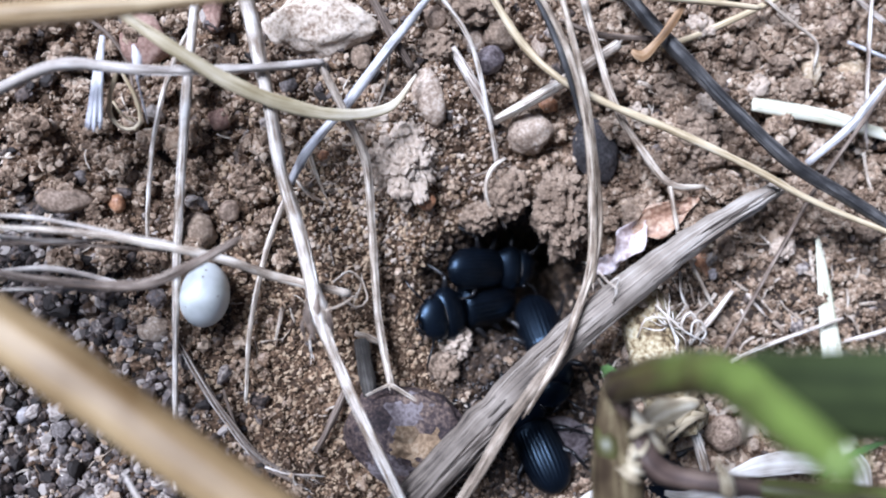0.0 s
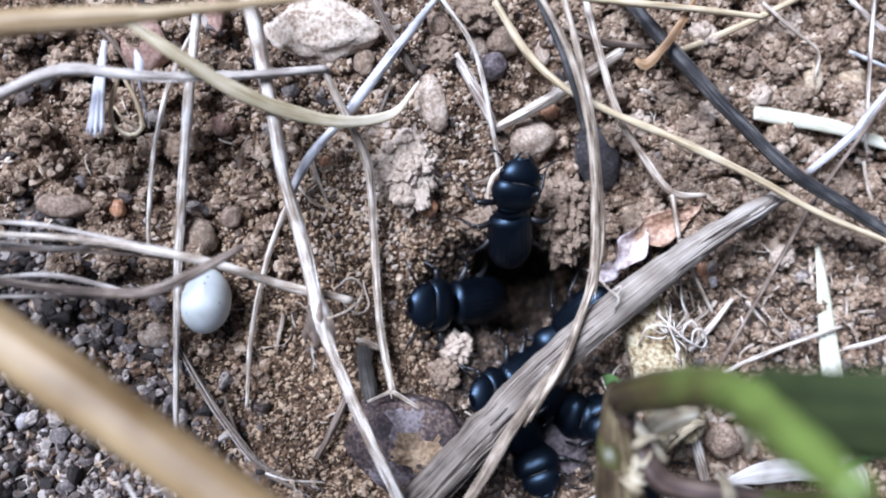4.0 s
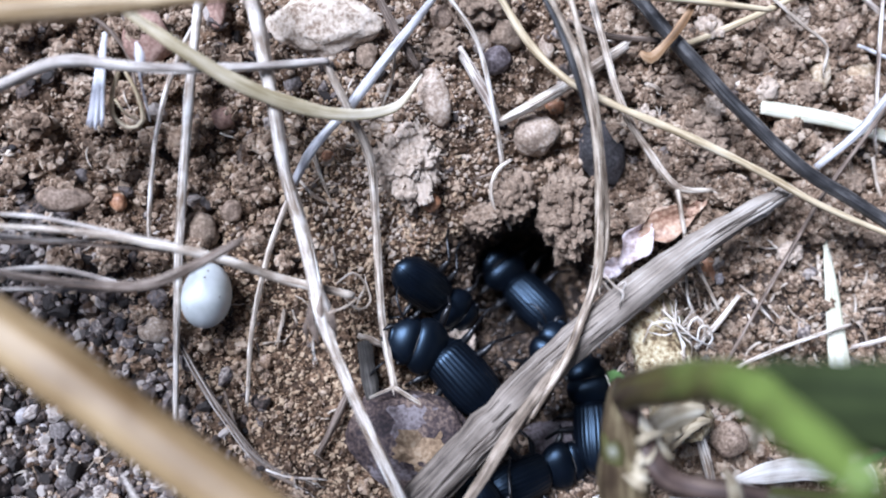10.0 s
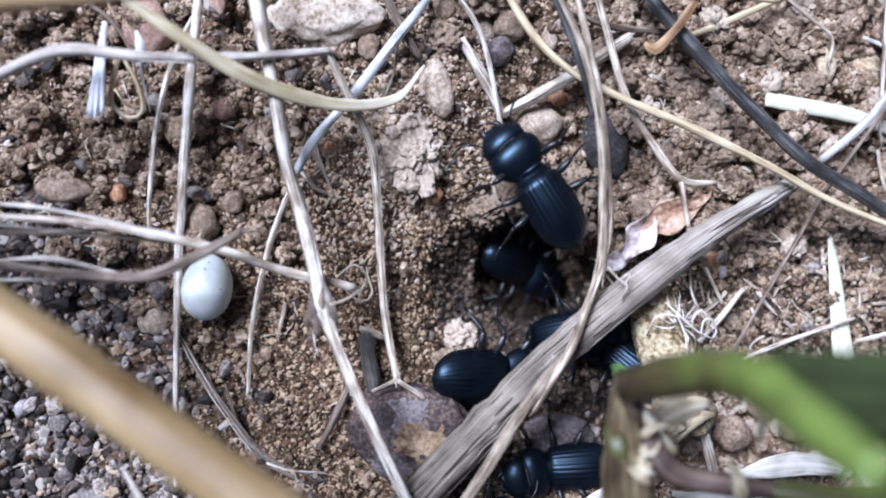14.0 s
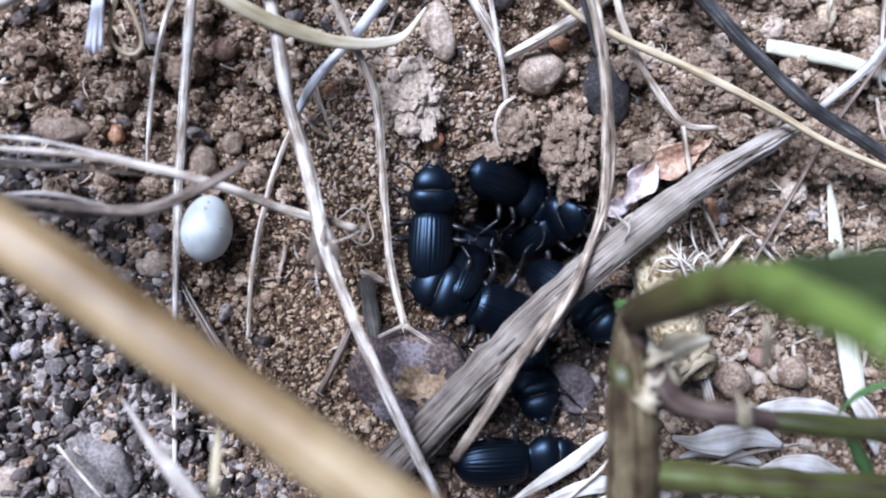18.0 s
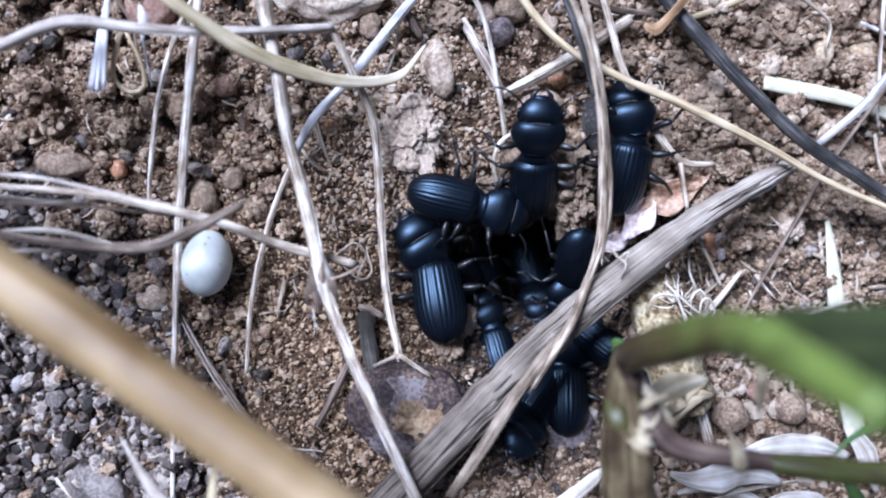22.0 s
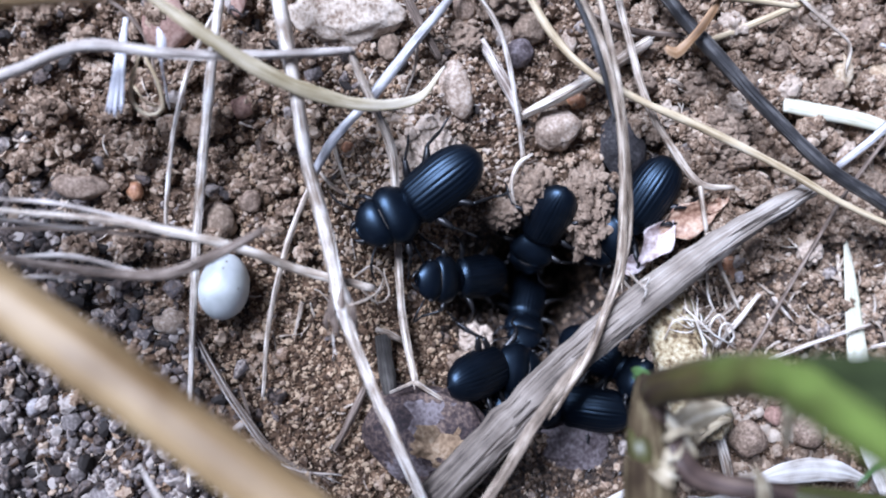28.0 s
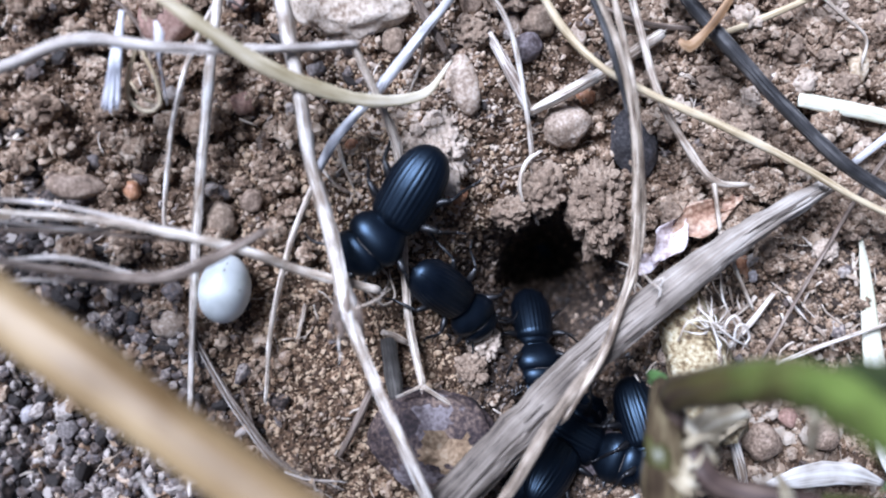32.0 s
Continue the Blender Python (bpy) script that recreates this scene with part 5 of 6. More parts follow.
stem("dry_straw", "pale straw among the white husks", "stem_white", [0.38, 0.51, 0.45], [(31.08, -36.92, 3), (38.44, -34.2, 4), (46.18, -32.92, 4)])
stem("bark_strip", "dark peeling bark edge on a twisted stem", "branch_dark", [0.53, 0.86, 0.79, 0.47], [(9.57, 31.61, 13), (12.38, 26.33, 13), (14.55, 20.89, 13), (16.42, 14.66, 13)], flat=0.5)
stem("straw", "thin yellow straw crossing at the far edge", "straw_pale", [0.69, 0.88, 0.89, 0.72], [(11.97, 31.69, 10), (20.35, 31.19, 10), (30.32, 30.71, 10), (39.37, 30.0, 10)])
stem("dry_straw", "thin grey stem at the far edge", "stem_grey", [0.64, 0.77, 0.64], [(59.32, 30.37, 4), (55.56, 33.32, 4), (52.44, 36.27, 4)])
stem("dry_straw", "short bluish stalk among the clods", "stem_blue", [0.52, 0.65, 0.52], [(54.54, 27.91, 3), (57.7, 26.66, 3), (61.66, 25.19, 3)])
stem("petal", "torn white papery husk under the green plant", "petal", [0.73, 2.15, 3.99, 3.51, 0.59], [(28.64, -31.5, 5), (30.93, -31.8, 7), (34.06, -31.29, 8), (38.79, -31.2, 6), (43.56, -32.82, 5)], flat=0.15)
stem("petal", "pale curled husk between the stalks", "straw_pale", [0.58, 1.84, 2.11, 1.55, 0.43], [(27.53, -25.95, 6), (28.06, -23.67, 8), (29.21, -21.83, 9), (31.02, -20.89, 9), (33.54, -21.16, 7)], flat=0.3)

def build_plant():
    x, y = (24.12, -64.89)
    plant = new("green_plant")
    plant.location = (x * MM, y * MM, float(land(x, y)) * MM)
    base = np.array(plant.location)

    def piece(name, mat, widths, pts, flat, seed):
        v, f, uv = tube(name, raised(pts), widths, mat, flat or 1.0, 16, seed, 0.4)
        part(name, mesh(name, v - base, f, mat, uv), plant)

    piece("main_stem", "plant_brown", [2.2, 2.9, 3.6, 4.2, 5.0, 5.3, 5.4, 5.5, 5.66, 5.66, 5.66], [(18.61, -14.19, 22), (18.0, -15.49, 24), (17.66, -17.84, 25), (17.82, -20.34, 25), (17.89, -23.12, 25), (17.98, -27.05, 25), (18.29, -33.18, 24), (18.65, -40.7, 23), (19.84, -52.1, 18), (19.34, -53.6, 10), (19.34, -54.1, -1)], 0, 200)
    piece("branch", "plant_stalk", [2.37, 3.66, 3.9, 3.79, 3.61, 3.12, 2.66, 2.33], [(17.74, -14.35, 27), (17.78, -13.26, 31), (19.02, -11.64, 37), (20.29, -10.02, 44), (21.26, -9.73, 49), (21.41, -10.33, 54), (21.32, -11.02, 59), (21.79, -12.11, 64)], 0, 201)
    # The leaf's dark green includes the shade on its back, put into the colour.
    piece("leaf", "plant_dark", [1.13, 4.96, 6.22, 6.1, 5.3], [(21.95, -10.08, 45), (23.36, -9.8, 49), (25.52, -9.79, 52), (29.2, -9.65, 54), (33.2, -9.71, 55)], 0.3, 203)
    piece("branch", "plant_pink", [2.57, 2.76, 2.41, 2.17, 1.95], [(19.9, -19.32, 25), (20.61, -21.3, 26), (23.0, -23.01, 26), (28.81, -23.75, 27), (32.36, -24.3, 27)], 0, 204)
    piece("branch", "plant_olive", [1.94, 2.27, 2.36, 2.47], [(31.53, -24.17, 27), (34.88, -24.41, 28), (40.27, -24.69, 29), (51.43, -25.32, 30)], 0, 205)
    piece("branch", "plant_olive", [3.27, 3.26, 3.14, 3.02], [(17.53, -29.96, 24), (25.04, -30.45, 25), (34.61, -31.01, 26), (47.44, -31.63, 27)], 0, 206)
    piece("thorn", "plant_bud", [1.46, 1.22, 0.33], [(28.42, -24.21, 28), (27.71, -22.39, 29), (26.81, -20.72, 29)], 0, 207)
    piece("twig_stub", "plant_bud", [1.18, 1.4, 0.83], [(18.17, -14.74, 25), (20.52, -18.19, 25), (23.04, -21.16, 24)], 0, 209)
    piece("sprout", "plant_leaf", [0.38, 1.39, 1.62, 0.86, 0.24], [(17.88, -13.47, 19), (18.28, -13.55, 20), (18.66, -13.87, 21), (19.14, -14.41, 22), (19.7, -15.05, 23)], 0.5, 210)
    piece("sprout", "plant_leaf", [0.26, 0.88, 0.62, 0.24], [(17.96, -14.2, 19), (18.6, -14.52, 20), (19.34, -14.81, 21), (20.05, -15.22, 22)], 0.5, 211)
    piece("leaflet", "plant_leaf", [0.24, 0.72, 0.84, 0.6, 0.18], [(40.22, -24.28, 24), (42.11, -22.51, 24), (44.00, -21.65, 24), (45.90, -21.08, 24), (47.79, -20.63, 24)], 0.3, 212)
    piece("leaflet", "plant_leaf", [0.25, 1.24, 1.61, 1.11, 0.19], [(41.97, -27.07, 22), (43.26, -28.34, 22), (44.22, -29.91, 22), (45.19, -31.48, 22), (45.84, -33.05, 22)], 0.3, 213)
    piece("leaflet", "plant_leaf", [0.25, 0.99, 1.24, 0.87, 0.19], [(45.19, -27.15, 22), (47.13, -27.82, 22), (49.08, -28.48, 22), (51.02, -29.15, 22), (53.62, -29.83, 22)], 0.3, 214)
    piece("dry_scale", "plant_bud", [0.37, 2.45, 3.03, 1.82, 0.36], [(21.73, -20.37, 20), (22.44, -18.64, 21), (23.71, -17.53, 22), (25.54, -17.04, 22), (27.37, -16.69, 22)], 0.4, 215)
    piece("node", "plant_pink", [0.61, 2.01, 2.33, 1.76, 0.47], [(18.42, -13.8, 23), (18.28, -14.73, 25), (18.35, -15.78, 26), (18.94, -17.54, 25), (19.56, -19.21, 24)], 0, 217)
    piece("node", "plant_olive", [0.48, 1.99, 2.54, 2.07, 0.58], [(16.6, -18.11, 23), (16.51, -18.8, 25), (16.7, -19.88, 26), (16.99, -21.19, 26), (17.38, -22.89, 25)], 0, 218)
    piece("thorn", "plant_bud", [0.91, 0.79, 0.28], [(19.03, -18.86, 27), (19.94, -17.86, 28), (21.51, -17.51, 28)], 0, 220)
    g = random.Random(31)
    for k in range(24):
        a, r = g.uniform(0, 6.28), g.uniform(0.6, 1.5)
        x, y, z = (21.9 + g.uniform(-1.6, 2.8), -20.2 + g.uniform(-1.9, 2.0), 19 + g.uniform(-3, 3)) if k % 2 else (19.4 + g.uniform(-1.1, 1.1), -21.3 + g.uniform(-1.3, 1.3), 26 + g.uniform(-1, 1.5))
        piece("dry_scale", "plant_bud", [0.2, g.uniform(0.5, 1.1), g.uniform(0.4, 0.9), 0.15], [(x - r * math.cos(a), y - r * math.sin(a), z), (x - 0.3 * r * math.cos(a), y - 0.3 * r * math.sin(a), z + 0.8), (x + 0.4 * r * math.cos(a), y + 0.4 * r * math.sin(a), z + 0.7), (x + r * math.cos(a), y + r * math.sin(a), z - 0.2)], 0.45, 240 + k)
    piece("dry_scale", "plant_bud", [0.5, 1.3, 0.5], [(28.08, -13.76, 33), (28.31, -15.7, 33), (28.44, -18.32, 32)], 0.5, 281)
    tagged(plant, "low green plant with a brown stem and fleshy stalks", "plant")


build_plant()


# ---- fine root hairs and bits of straw in the soil ----
def build_litter():
    g = random.Random(77)
    pieces = []
    for k in range(230):
        x, y = g.uniform(-62, 66), g.uniform(-44, 38)
        if abs(x - 8) < 13 and abs(y + 5) < 14:
            continue
        a, r = g.uniform(0, 6.28), g.uniform(0.8, 4.5)
        pts = []
        for i in range(4):
            pts.append((x, y, float(soil(x, y)) + g.uniform(0.25, 0.8)))
            a += g.uniform(-0.5, 0.5)
            x, y = x + math.cos(a) * r / 3, y + math.sin(a) * r / 3
        w = g.choice((0.12, 0.16, 0.2, 0.3))
        pieces.append(tube("litter", pts, [w, w, w * 0.7], "stem_pale", 1, 5, k))
    for k in range(130):
        x, y = g.uniform(22, 66), g.uniform(-22, 34)
        a, r = g.uniform(0, 6.28), g.uniform(1.5, 6)
        pts = []
        for i in range(4):
            pts.append((x, y, float(soil(x, y)) + g.uniform(0.5, 1.3)))
            a += g.uniform(-0.25, 0.25)
            x, y = x + math.cos(a) * r / 3, y + math.sin(a) * r / 3
        w = g.choice((0.16, 0.25, 0.35, 0.55))
        pieces.append(tube("litter", pts, [w, w, w * 0.7], "stem_pale", 0.6, 6, 500 + k))
    v, f, uv = joined(pieces)
    tagged(new("root_hairs", mesh("root_hairs", v, f, "stem_pale", uv)), "fine pale root hairs and straw bits in the soil", "plant litter", kind="stuff")


build_litter()


# ---- pale egg ----
def build_egg():
    v, f = ICO4
    p = v * np.array([2.98, 4.02, 2.95])
    p[:, 0] *= 1 - 0.05 * v[:, 1]
    egg = new("egg", mesh("egg", p * MM, [tuple(t) for t in f.tolist()], "egg"))
    x, y = -29.29, -5.61
    egg.matrix_world = pose(x * MM, y * MM, (float(soil(x, y)) + 2.7) * MM, 0, 0, -8)
    tagged(egg, "smooth bluish white oval egg lying on the soil", "egg")
    g = random.Random(3)
    for k in range(4):
        a, b = g.uniform(0, 6.28), g.uniform(0.3, 0.9)
        d = np.array([math.cos(a) * math.sin(b), math.sin(a) * math.sin(b), math.cos(b)])
        q = ICO1[0] * g.uniform(0.1, 0.2) * np.array([1, 1, 0.5]) + d * np.array([2.98, 4.02, 2.95]) * 0.995
        part("speck", mesh("speck", q * MM, [tuple(t) for t in ICO1[1].tolist()], "egg_speck"), egg, "dark speck of soil")


build_egg()


# ---- brown dry leaf at the branch ----
def leaf_sheet(name, mat, cx, cy, cz, lx, ly, rot, curl, seed, parent=None):
    g = random.Random(seed)
    n, m = 14, 12
    top, uv = [], []
    for i in range(n + 1):
        for j in range(m + 1):
            u, w = i / n * 2 - 1, j / m * 2 - 1
            edge = 1 + 0.06 * math.sin(5 * u + seed) + 0.05 * math.sin(9 * w + seed * 2)
            x = lx * u * (1 - 0.35 * w * w) * edge
            y = ly * w * (1 - 0.55 * u * u) * edge
            z = curl * (0.9 * w * w + 0.5 * u * u * u) + 0.25 * math.sin(6 * u + 3 * w + seed) + 0.12 * math.sin(14 * w)
            top.append((x, y, z))
    k = len(top)
    v = np.array(top + [(x, y, z - 0.12) for x, y, z in top])
    f = []
    for i in range(n):
        for j in range(m):
            a = i * (m + 1) + j
            q = (a, a + m + 1, a + m + 2, a + 1)
            f.append(q)
            f.append(tuple(k + t for t in reversed(q)))
    rim = [j for j in range(m + 1)] + [i * (m + 1) + m for i in range(1, n + 1)] + [n * (m + 1) + j for j in range(m - 1, -1, -1)] + [i * (m + 1) for i in range(n - 1, 0, -1)]
    for a, b in zip(rim, rim[1:] + rim[:1]):
        f.append((a, b, k + b, k + a))
    ob = new(name, mesh(name, v * MM, f, mat))
    ob.matrix_world = pose(cx * MM, cy * MM, cz * MM, g.uniform(-12, 12), g.uniform(-12, 12), rot)
    if parent:
        ob.parent = parent
    return ob


tagged(leaf_sheet("dry_leaf", "leaf_rust", 28.37, 3.67, -1.2, 4.6, 2.2, 28, 1.2, 3), "crumpled rust-brown dry leaf under a forked stem", "leaf", "dry leaf pieces")
tagged(leaf_sheet("dry_leaf", "leaf_pink", 24.43, 0.99, -1.23, 3.4, 2, 55, 1.5, 8), "pale lilac folded piece of a dry leaf", "leaf", "dry leaf pieces")
tagged(leaf_sheet("dry_leaf", "leaf_pink", 21.72, -2.02, -2.52, 2.2, 1.3, 30, 0.8, 5), "small pinkish dry leaf piece", "leaf", "dry leaf pieces")
tagged(leaf_sheet("dry_leaf", "leaf_rust", 31.95, 5.88, -0.74, 2, 0.8, 35, 0.6, 11), "thin curled tan leaf edge", "leaf", "dry leaf pieces")


# ---- beetles ----
def loft(sections, seg=18, mid=0.0):
    """Closed body through sections (x, half width, top, bottom)."""
    v, f = [], []
    n = len(sections)
    for x, w, zt, zb in sections:
        zc = zb + (zt - zb) * 0.42
        for k in range(seg):
            a = 2 * math.pi * k / seg
            y, s = math.cos(a), math.sin(a)
            z = zc + (s * (zt - zc) if s > 0 else s * (zc - zb))
            dent = mid * max(0, s) ** 8 * (zt - zc)
            v.append((x, w * y, z - dent))
    for i in range(n - 1):
        for k in range(seg):
            f.append((i * seg + k, i * seg + (k + 1) % seg, (i + 1) * seg + (k + 1) % seg, (i + 1) * seg + k))
    f.append(tuple(range(seg)))
    f.append(tuple((n - 1) * seg + k for k in range(seg - 1, -1, -1)))
    return np.array(v), [q[::-1] for q in f]


def elytron(side):
    rows, cols = 34, 45
    v = []
    for i in range(rows + 1):
        u = i / rows
        end = max(0.0, 1 - u**6.5) ** 0.55
        front = math.sqrt(max(0.12, 1 - (1 - u / 0.1) ** 2 * 0.62)) if u < 0.1 else 1.0
        w = 3.22 * (0.9 + 0.1 * math.sin(math.pi * min(1, u / 0.95) ** 1.2)) * end * front
        h = 2.6 * (0.78 + 0.22 * math.sin(math.pi * min(1, u * 1.05))) * end ** 0.9 * (0.4 + 0.6 * front)
        deep = 0.026 * min(1, 9 * u) * min(1, 5 * (1 - u))
        for j in range(cols + 1):
            a = (math.pi / 2 + 0.35) * j / cols
            cut = 1 - deep * (1 if j % 5 == 0 else 0.35 if j % 5 in (1, 4) else 0)
            y = w * math.sin(a) * cut
            z = 2.0 + h * math.cos(a) * cut
            v.append((-0.15 - 10.05 * u, side * (y + 0.015), z))
    m = cols + 1
    f = []
    for i in range(rows):
        for j in range(cols):
            q = (i * m + j, i * m + j + 1, (i + 1) * m + j + 1, (i + 1) * m + j)
            f.append(q if side < 0 else q[::-1])
    return np.array(v), f


def limb(pts, widths, sides=7):
    v, f, uv = tube("limb", pts, widths, "limb", 1, sides, 5, 0, None, 0.0, 0.45)
    return v, f


def build_beetle():
    root = new("beetle")
    root.empty_display_size = 0.004
    for side, nm in ((1, "left_elytron"), (-1, "right_elytron")):
        v, f = elytron(side)
        part(nm, mesh(nm, v * MM, f, "shell"), root)
    v, f = loft([(-10.1, 0.3, 2.2, 1.6), (-9.4, 1.7, 2.3, 1.0), (-7.5, 2.9, 2.4, 0.6), (-4.5, 3.3, 2.4, 0.5), (-1.8, 2.9, 2.6, 0.6), (-0.5, 2.5, 3.2, 0.9), (0.3, 2.05, 3.15, 1.1), (0.9, 1.8, 3.0, 1.2)])
    part("abdomen", mesh("abdomen", v * MM, f, "shell"), root)
    v, f = loft([(-0.1, 1.8, 2.9, 1.5), (0.3, 2.35, 3.3, 1.1), (0.9, 2.8, 3.6, 0.8), (1.6, 3.25, 3.98, 0.7), (2.5, 3.5, 4.2, 0.7), (3.2, 3.42, 4.16, 0.7), (3.75, 3.15, 3.95, 0.9), (4.1, 2.85, 3.7, 1.2), (4.2, 2.5, 3.4, 1.4)], 36, 0.07)
    pron = part("pronotum", mesh("pronotum", v * MM, f, "shell"), root)
    v, f = loft([(3.7, 2.3, 3.2, 1.3), (4.0, 2.75, 3.55, 1.0), (4.5, 2.95, 3.74, 0.9), (5.2, 2.88, 3.68, 0.85), (5.9, 2.55, 3.4, 0.9), (6.5, 2.05, 3.0, 1.0), (7.0, 1.4, 2.5, 1.2), (7.3, 0.6, 2.05, 1.4)], 30, 0.02)
    part("head", mesh("head", v * MM, f, "shell"), pron)
    arc = [(4.22 - 0.35 * abs(math.sin(a)) ** 2, 2.72 * math.sin(a), 1.6 + 2.02 * math.cos(a)) for a in (radians(10 * k) for k in range(-8, 9))]
    v, f = limb(arc, [0.05, 0.09, 0.09, 0.05], 5)
    part("fringe", mesh("fringe", v, f, "fringe"), pron, "pale fringe of short hairs")
    for side in (1, -1):
        v, f = limb([(6.4, 1.1 * side, 1.7), (7.3, 1.1 * side, 1.7), (8.1, 0.3 * side, 1.7)], [0.9, 0.75, 0.12])
        part("mandible", mesh("mandible", v, f, "limb"), pron)
        part("eye", mesh("eye", (ICO2[0] * np.array([0.45, 0.25, 0.42]) + np.array([5.3, 2.78 * side, 2.45])) * MM, [tuple(t) for t in ICO2[1].tolist()], "limb"), pron)
        v, f = limb([(6.0, 2.2 * side, 2.2), (7.2, 3.3 * side, 2.7), (7.9, 4.6 * side, 2.3), (7.9, 5.8 * side, 1.6)], [0.26, 0.3, 0.3, 0.2])
        part("antenna", mesh("antenna", v, f, "limb"), pron)
    for side in (1, -1):
        for x, dx, reach in ((1.8, 2.2, 3.2), (-1.4, -0.8, 3.8), (-3.4, -3.4, 3.7)):
            v, f = limb([(0, 0, 0), (dx * 0.35, reach * 0.45 * side, 0.9), (dx * 0.5, reach * 0.8 * side, 1.1)], [0.8, 1.0, 0.6])
            leg = part("leg", mesh("femur", v, f, "limb"), root, "", (x * MM, 2.0 * side * MM, 1.5 * MM))
            v, f = limb([(dx * 0.5, reach * 0.8 * side, 1.1), (dx * 0.85, reach * 1.05 * side, 0.0), (dx * 1.1, reach * 1.25 * side, -1.15)], [0.4, 0.46, 0.42])
            part("tibia", mesh("tibia", v, f, "limb"), leg)
            v, f = limb([(dx * 1.1, reach * 1.25 * side, -1.15), (dx * 1.3, reach * 1.45 * side, -1.4), (dx * 1.55, reach * 1.6 * side, -1.4)], [0.32, 0.3, 0.12], 6)
            part("tarsus", mesh("tarsus", v, f, "limb"), leg)
    return tagged(root, "glossy black ground beetle with ridged wing cases", "beetle", "beetles in the hollow")


beetles = [build_beetle()]
for k in range(10):
    beetles.append(copy_thing(beetles[0], pose(0, 0, 0)))


def footing(x, y):
    """Height on which a beetle stands: the hollow, or a clod in its way."""
    z = float(hollow(x, y))
    for cx, cy, rx, ry, rz, a, cz in mounds:
        dx, dy = x - cx, y - cy
        u, v = (dx * math.cos(a) + dy * math.sin(a)) / (rx * 1.15), (dy * math.cos(a) - dx * math.sin(a)) / (ry * 1.15)
        q = u * u + v * v
        if q < 1:
            z = max(z, cz + rz * 1.05 * math.sqrt(1 - q))
    return z


def eased(rows, step=0.25):
    """Rows with more rows between them, without overshoot."""
    t = np.array([r[0] for r in rows], float)
    p = np.array([(*r[1:6], sum(r[6:])) for r in rows], float)
    d = np.diff(p, axis=0) / np.diff(t)[:, None]
    m = np.zeros_like(p)
    both = d[:-1] * d[1:] > 0
    m[1:-1] = np.where(both, 2 * d[:-1] * d[1:] / np.where(both, d[:-1] + d[1:], 1), 0)
    out = []
    for i in range(len(t) - 1):
        h = t[i + 1] - t[i]
        n = max(1, math.ceil(h / step - 0.01))
        for k in range(n):
            u = k / n
            a, b = 2 * u**3 - 3 * u**2 + 1, u**3 - 2 * u**2 + u
            out.append((t[i] + h * u, *(a * p[i] + b * h * m[i] + (1 - a) * p[i + 1] + (u**3 - u**2) * h * m[i + 1])))
    return out + [(t[-1], *p[-1])]


def crawl(beetle, size, rows, seed):
    """Keys a beetle: rows of seconds, x, y (mm), heading, bend of the forebody (degrees) lift over the soil (mm) and, where it climbs, a further pitch."""
    g = random.Random(seed)
    beetle.scale = (size, size, size)
    body, fore = [], []
    for t, x, y, a, bend, lift, climb in eased(rows):
        c, s = math.cos(radians(a)), math.sin(radians(a))
        under = footing if lift > -1 else lambda u, v: float(hollow(u, v))
        ds = [d * size for d in (-8.5, -5.5, -2.5, 0, 2.5, 5)]
        zs = [under(x + d * c, y + d * s) for d in ds]
        pitch = max(-42, min(42, math.degrees(math.atan2(0.5 * (zs[3] + zs[4]) - 0.5 * (zs[0] + zs[1]), 8.2 * size))))
        slope = math.tan(radians(pitch))
        z = max(zq - d * slope for d, zq in zip(ds[:4], zs)) - 0.6
        z = max(z, zs[3] + 0.3 + lift) if lift > -1 else zs[3] + 0.3 + lift
        pitch += climb
        body.append((t, pose(x * MM, y * MM, z * MM, 5 * math.sin(1.7 * t + seed), -pitch, a)))
        nod = max(-18, min(18, math.degrees(math.atan2(zs[5] - zs[3], 5 * size)) - pitch))
        fore.append((t, pose(0, 0, 0, 0, -nod, bend)))
    walk(beetle, body)
    parts = beetle.children
    walk([p for p in parts if p.name.startswith("pronotum")][0], fore)
    for leg in [p for p in parts if p.name.startswith("leg")]:
        x, y, z = leg.location
        ph = g.uniform(0, 6.28)
        walk(leg, [(k * 0.4, pose(x, y, z, 7 * math.sin(2.1 * k + ph), 0, 24 * math.sin(1.9 * k + ph))) for k in range(81)])


def swing(ob, pivot, rows):
    """Keys a hanging stem: rows of seconds, tilt and turn about its upper end (degrees) and slide along y (mm)."""
    p = Vector(pivot) * MM
    walk(ob, [(t, Matrix.Translation(p) @ pose(0, slide * MM, 0, tilt, 0, turn) @ Matrix.Translation(-p)) for t, tilt, turn, slide in rows])


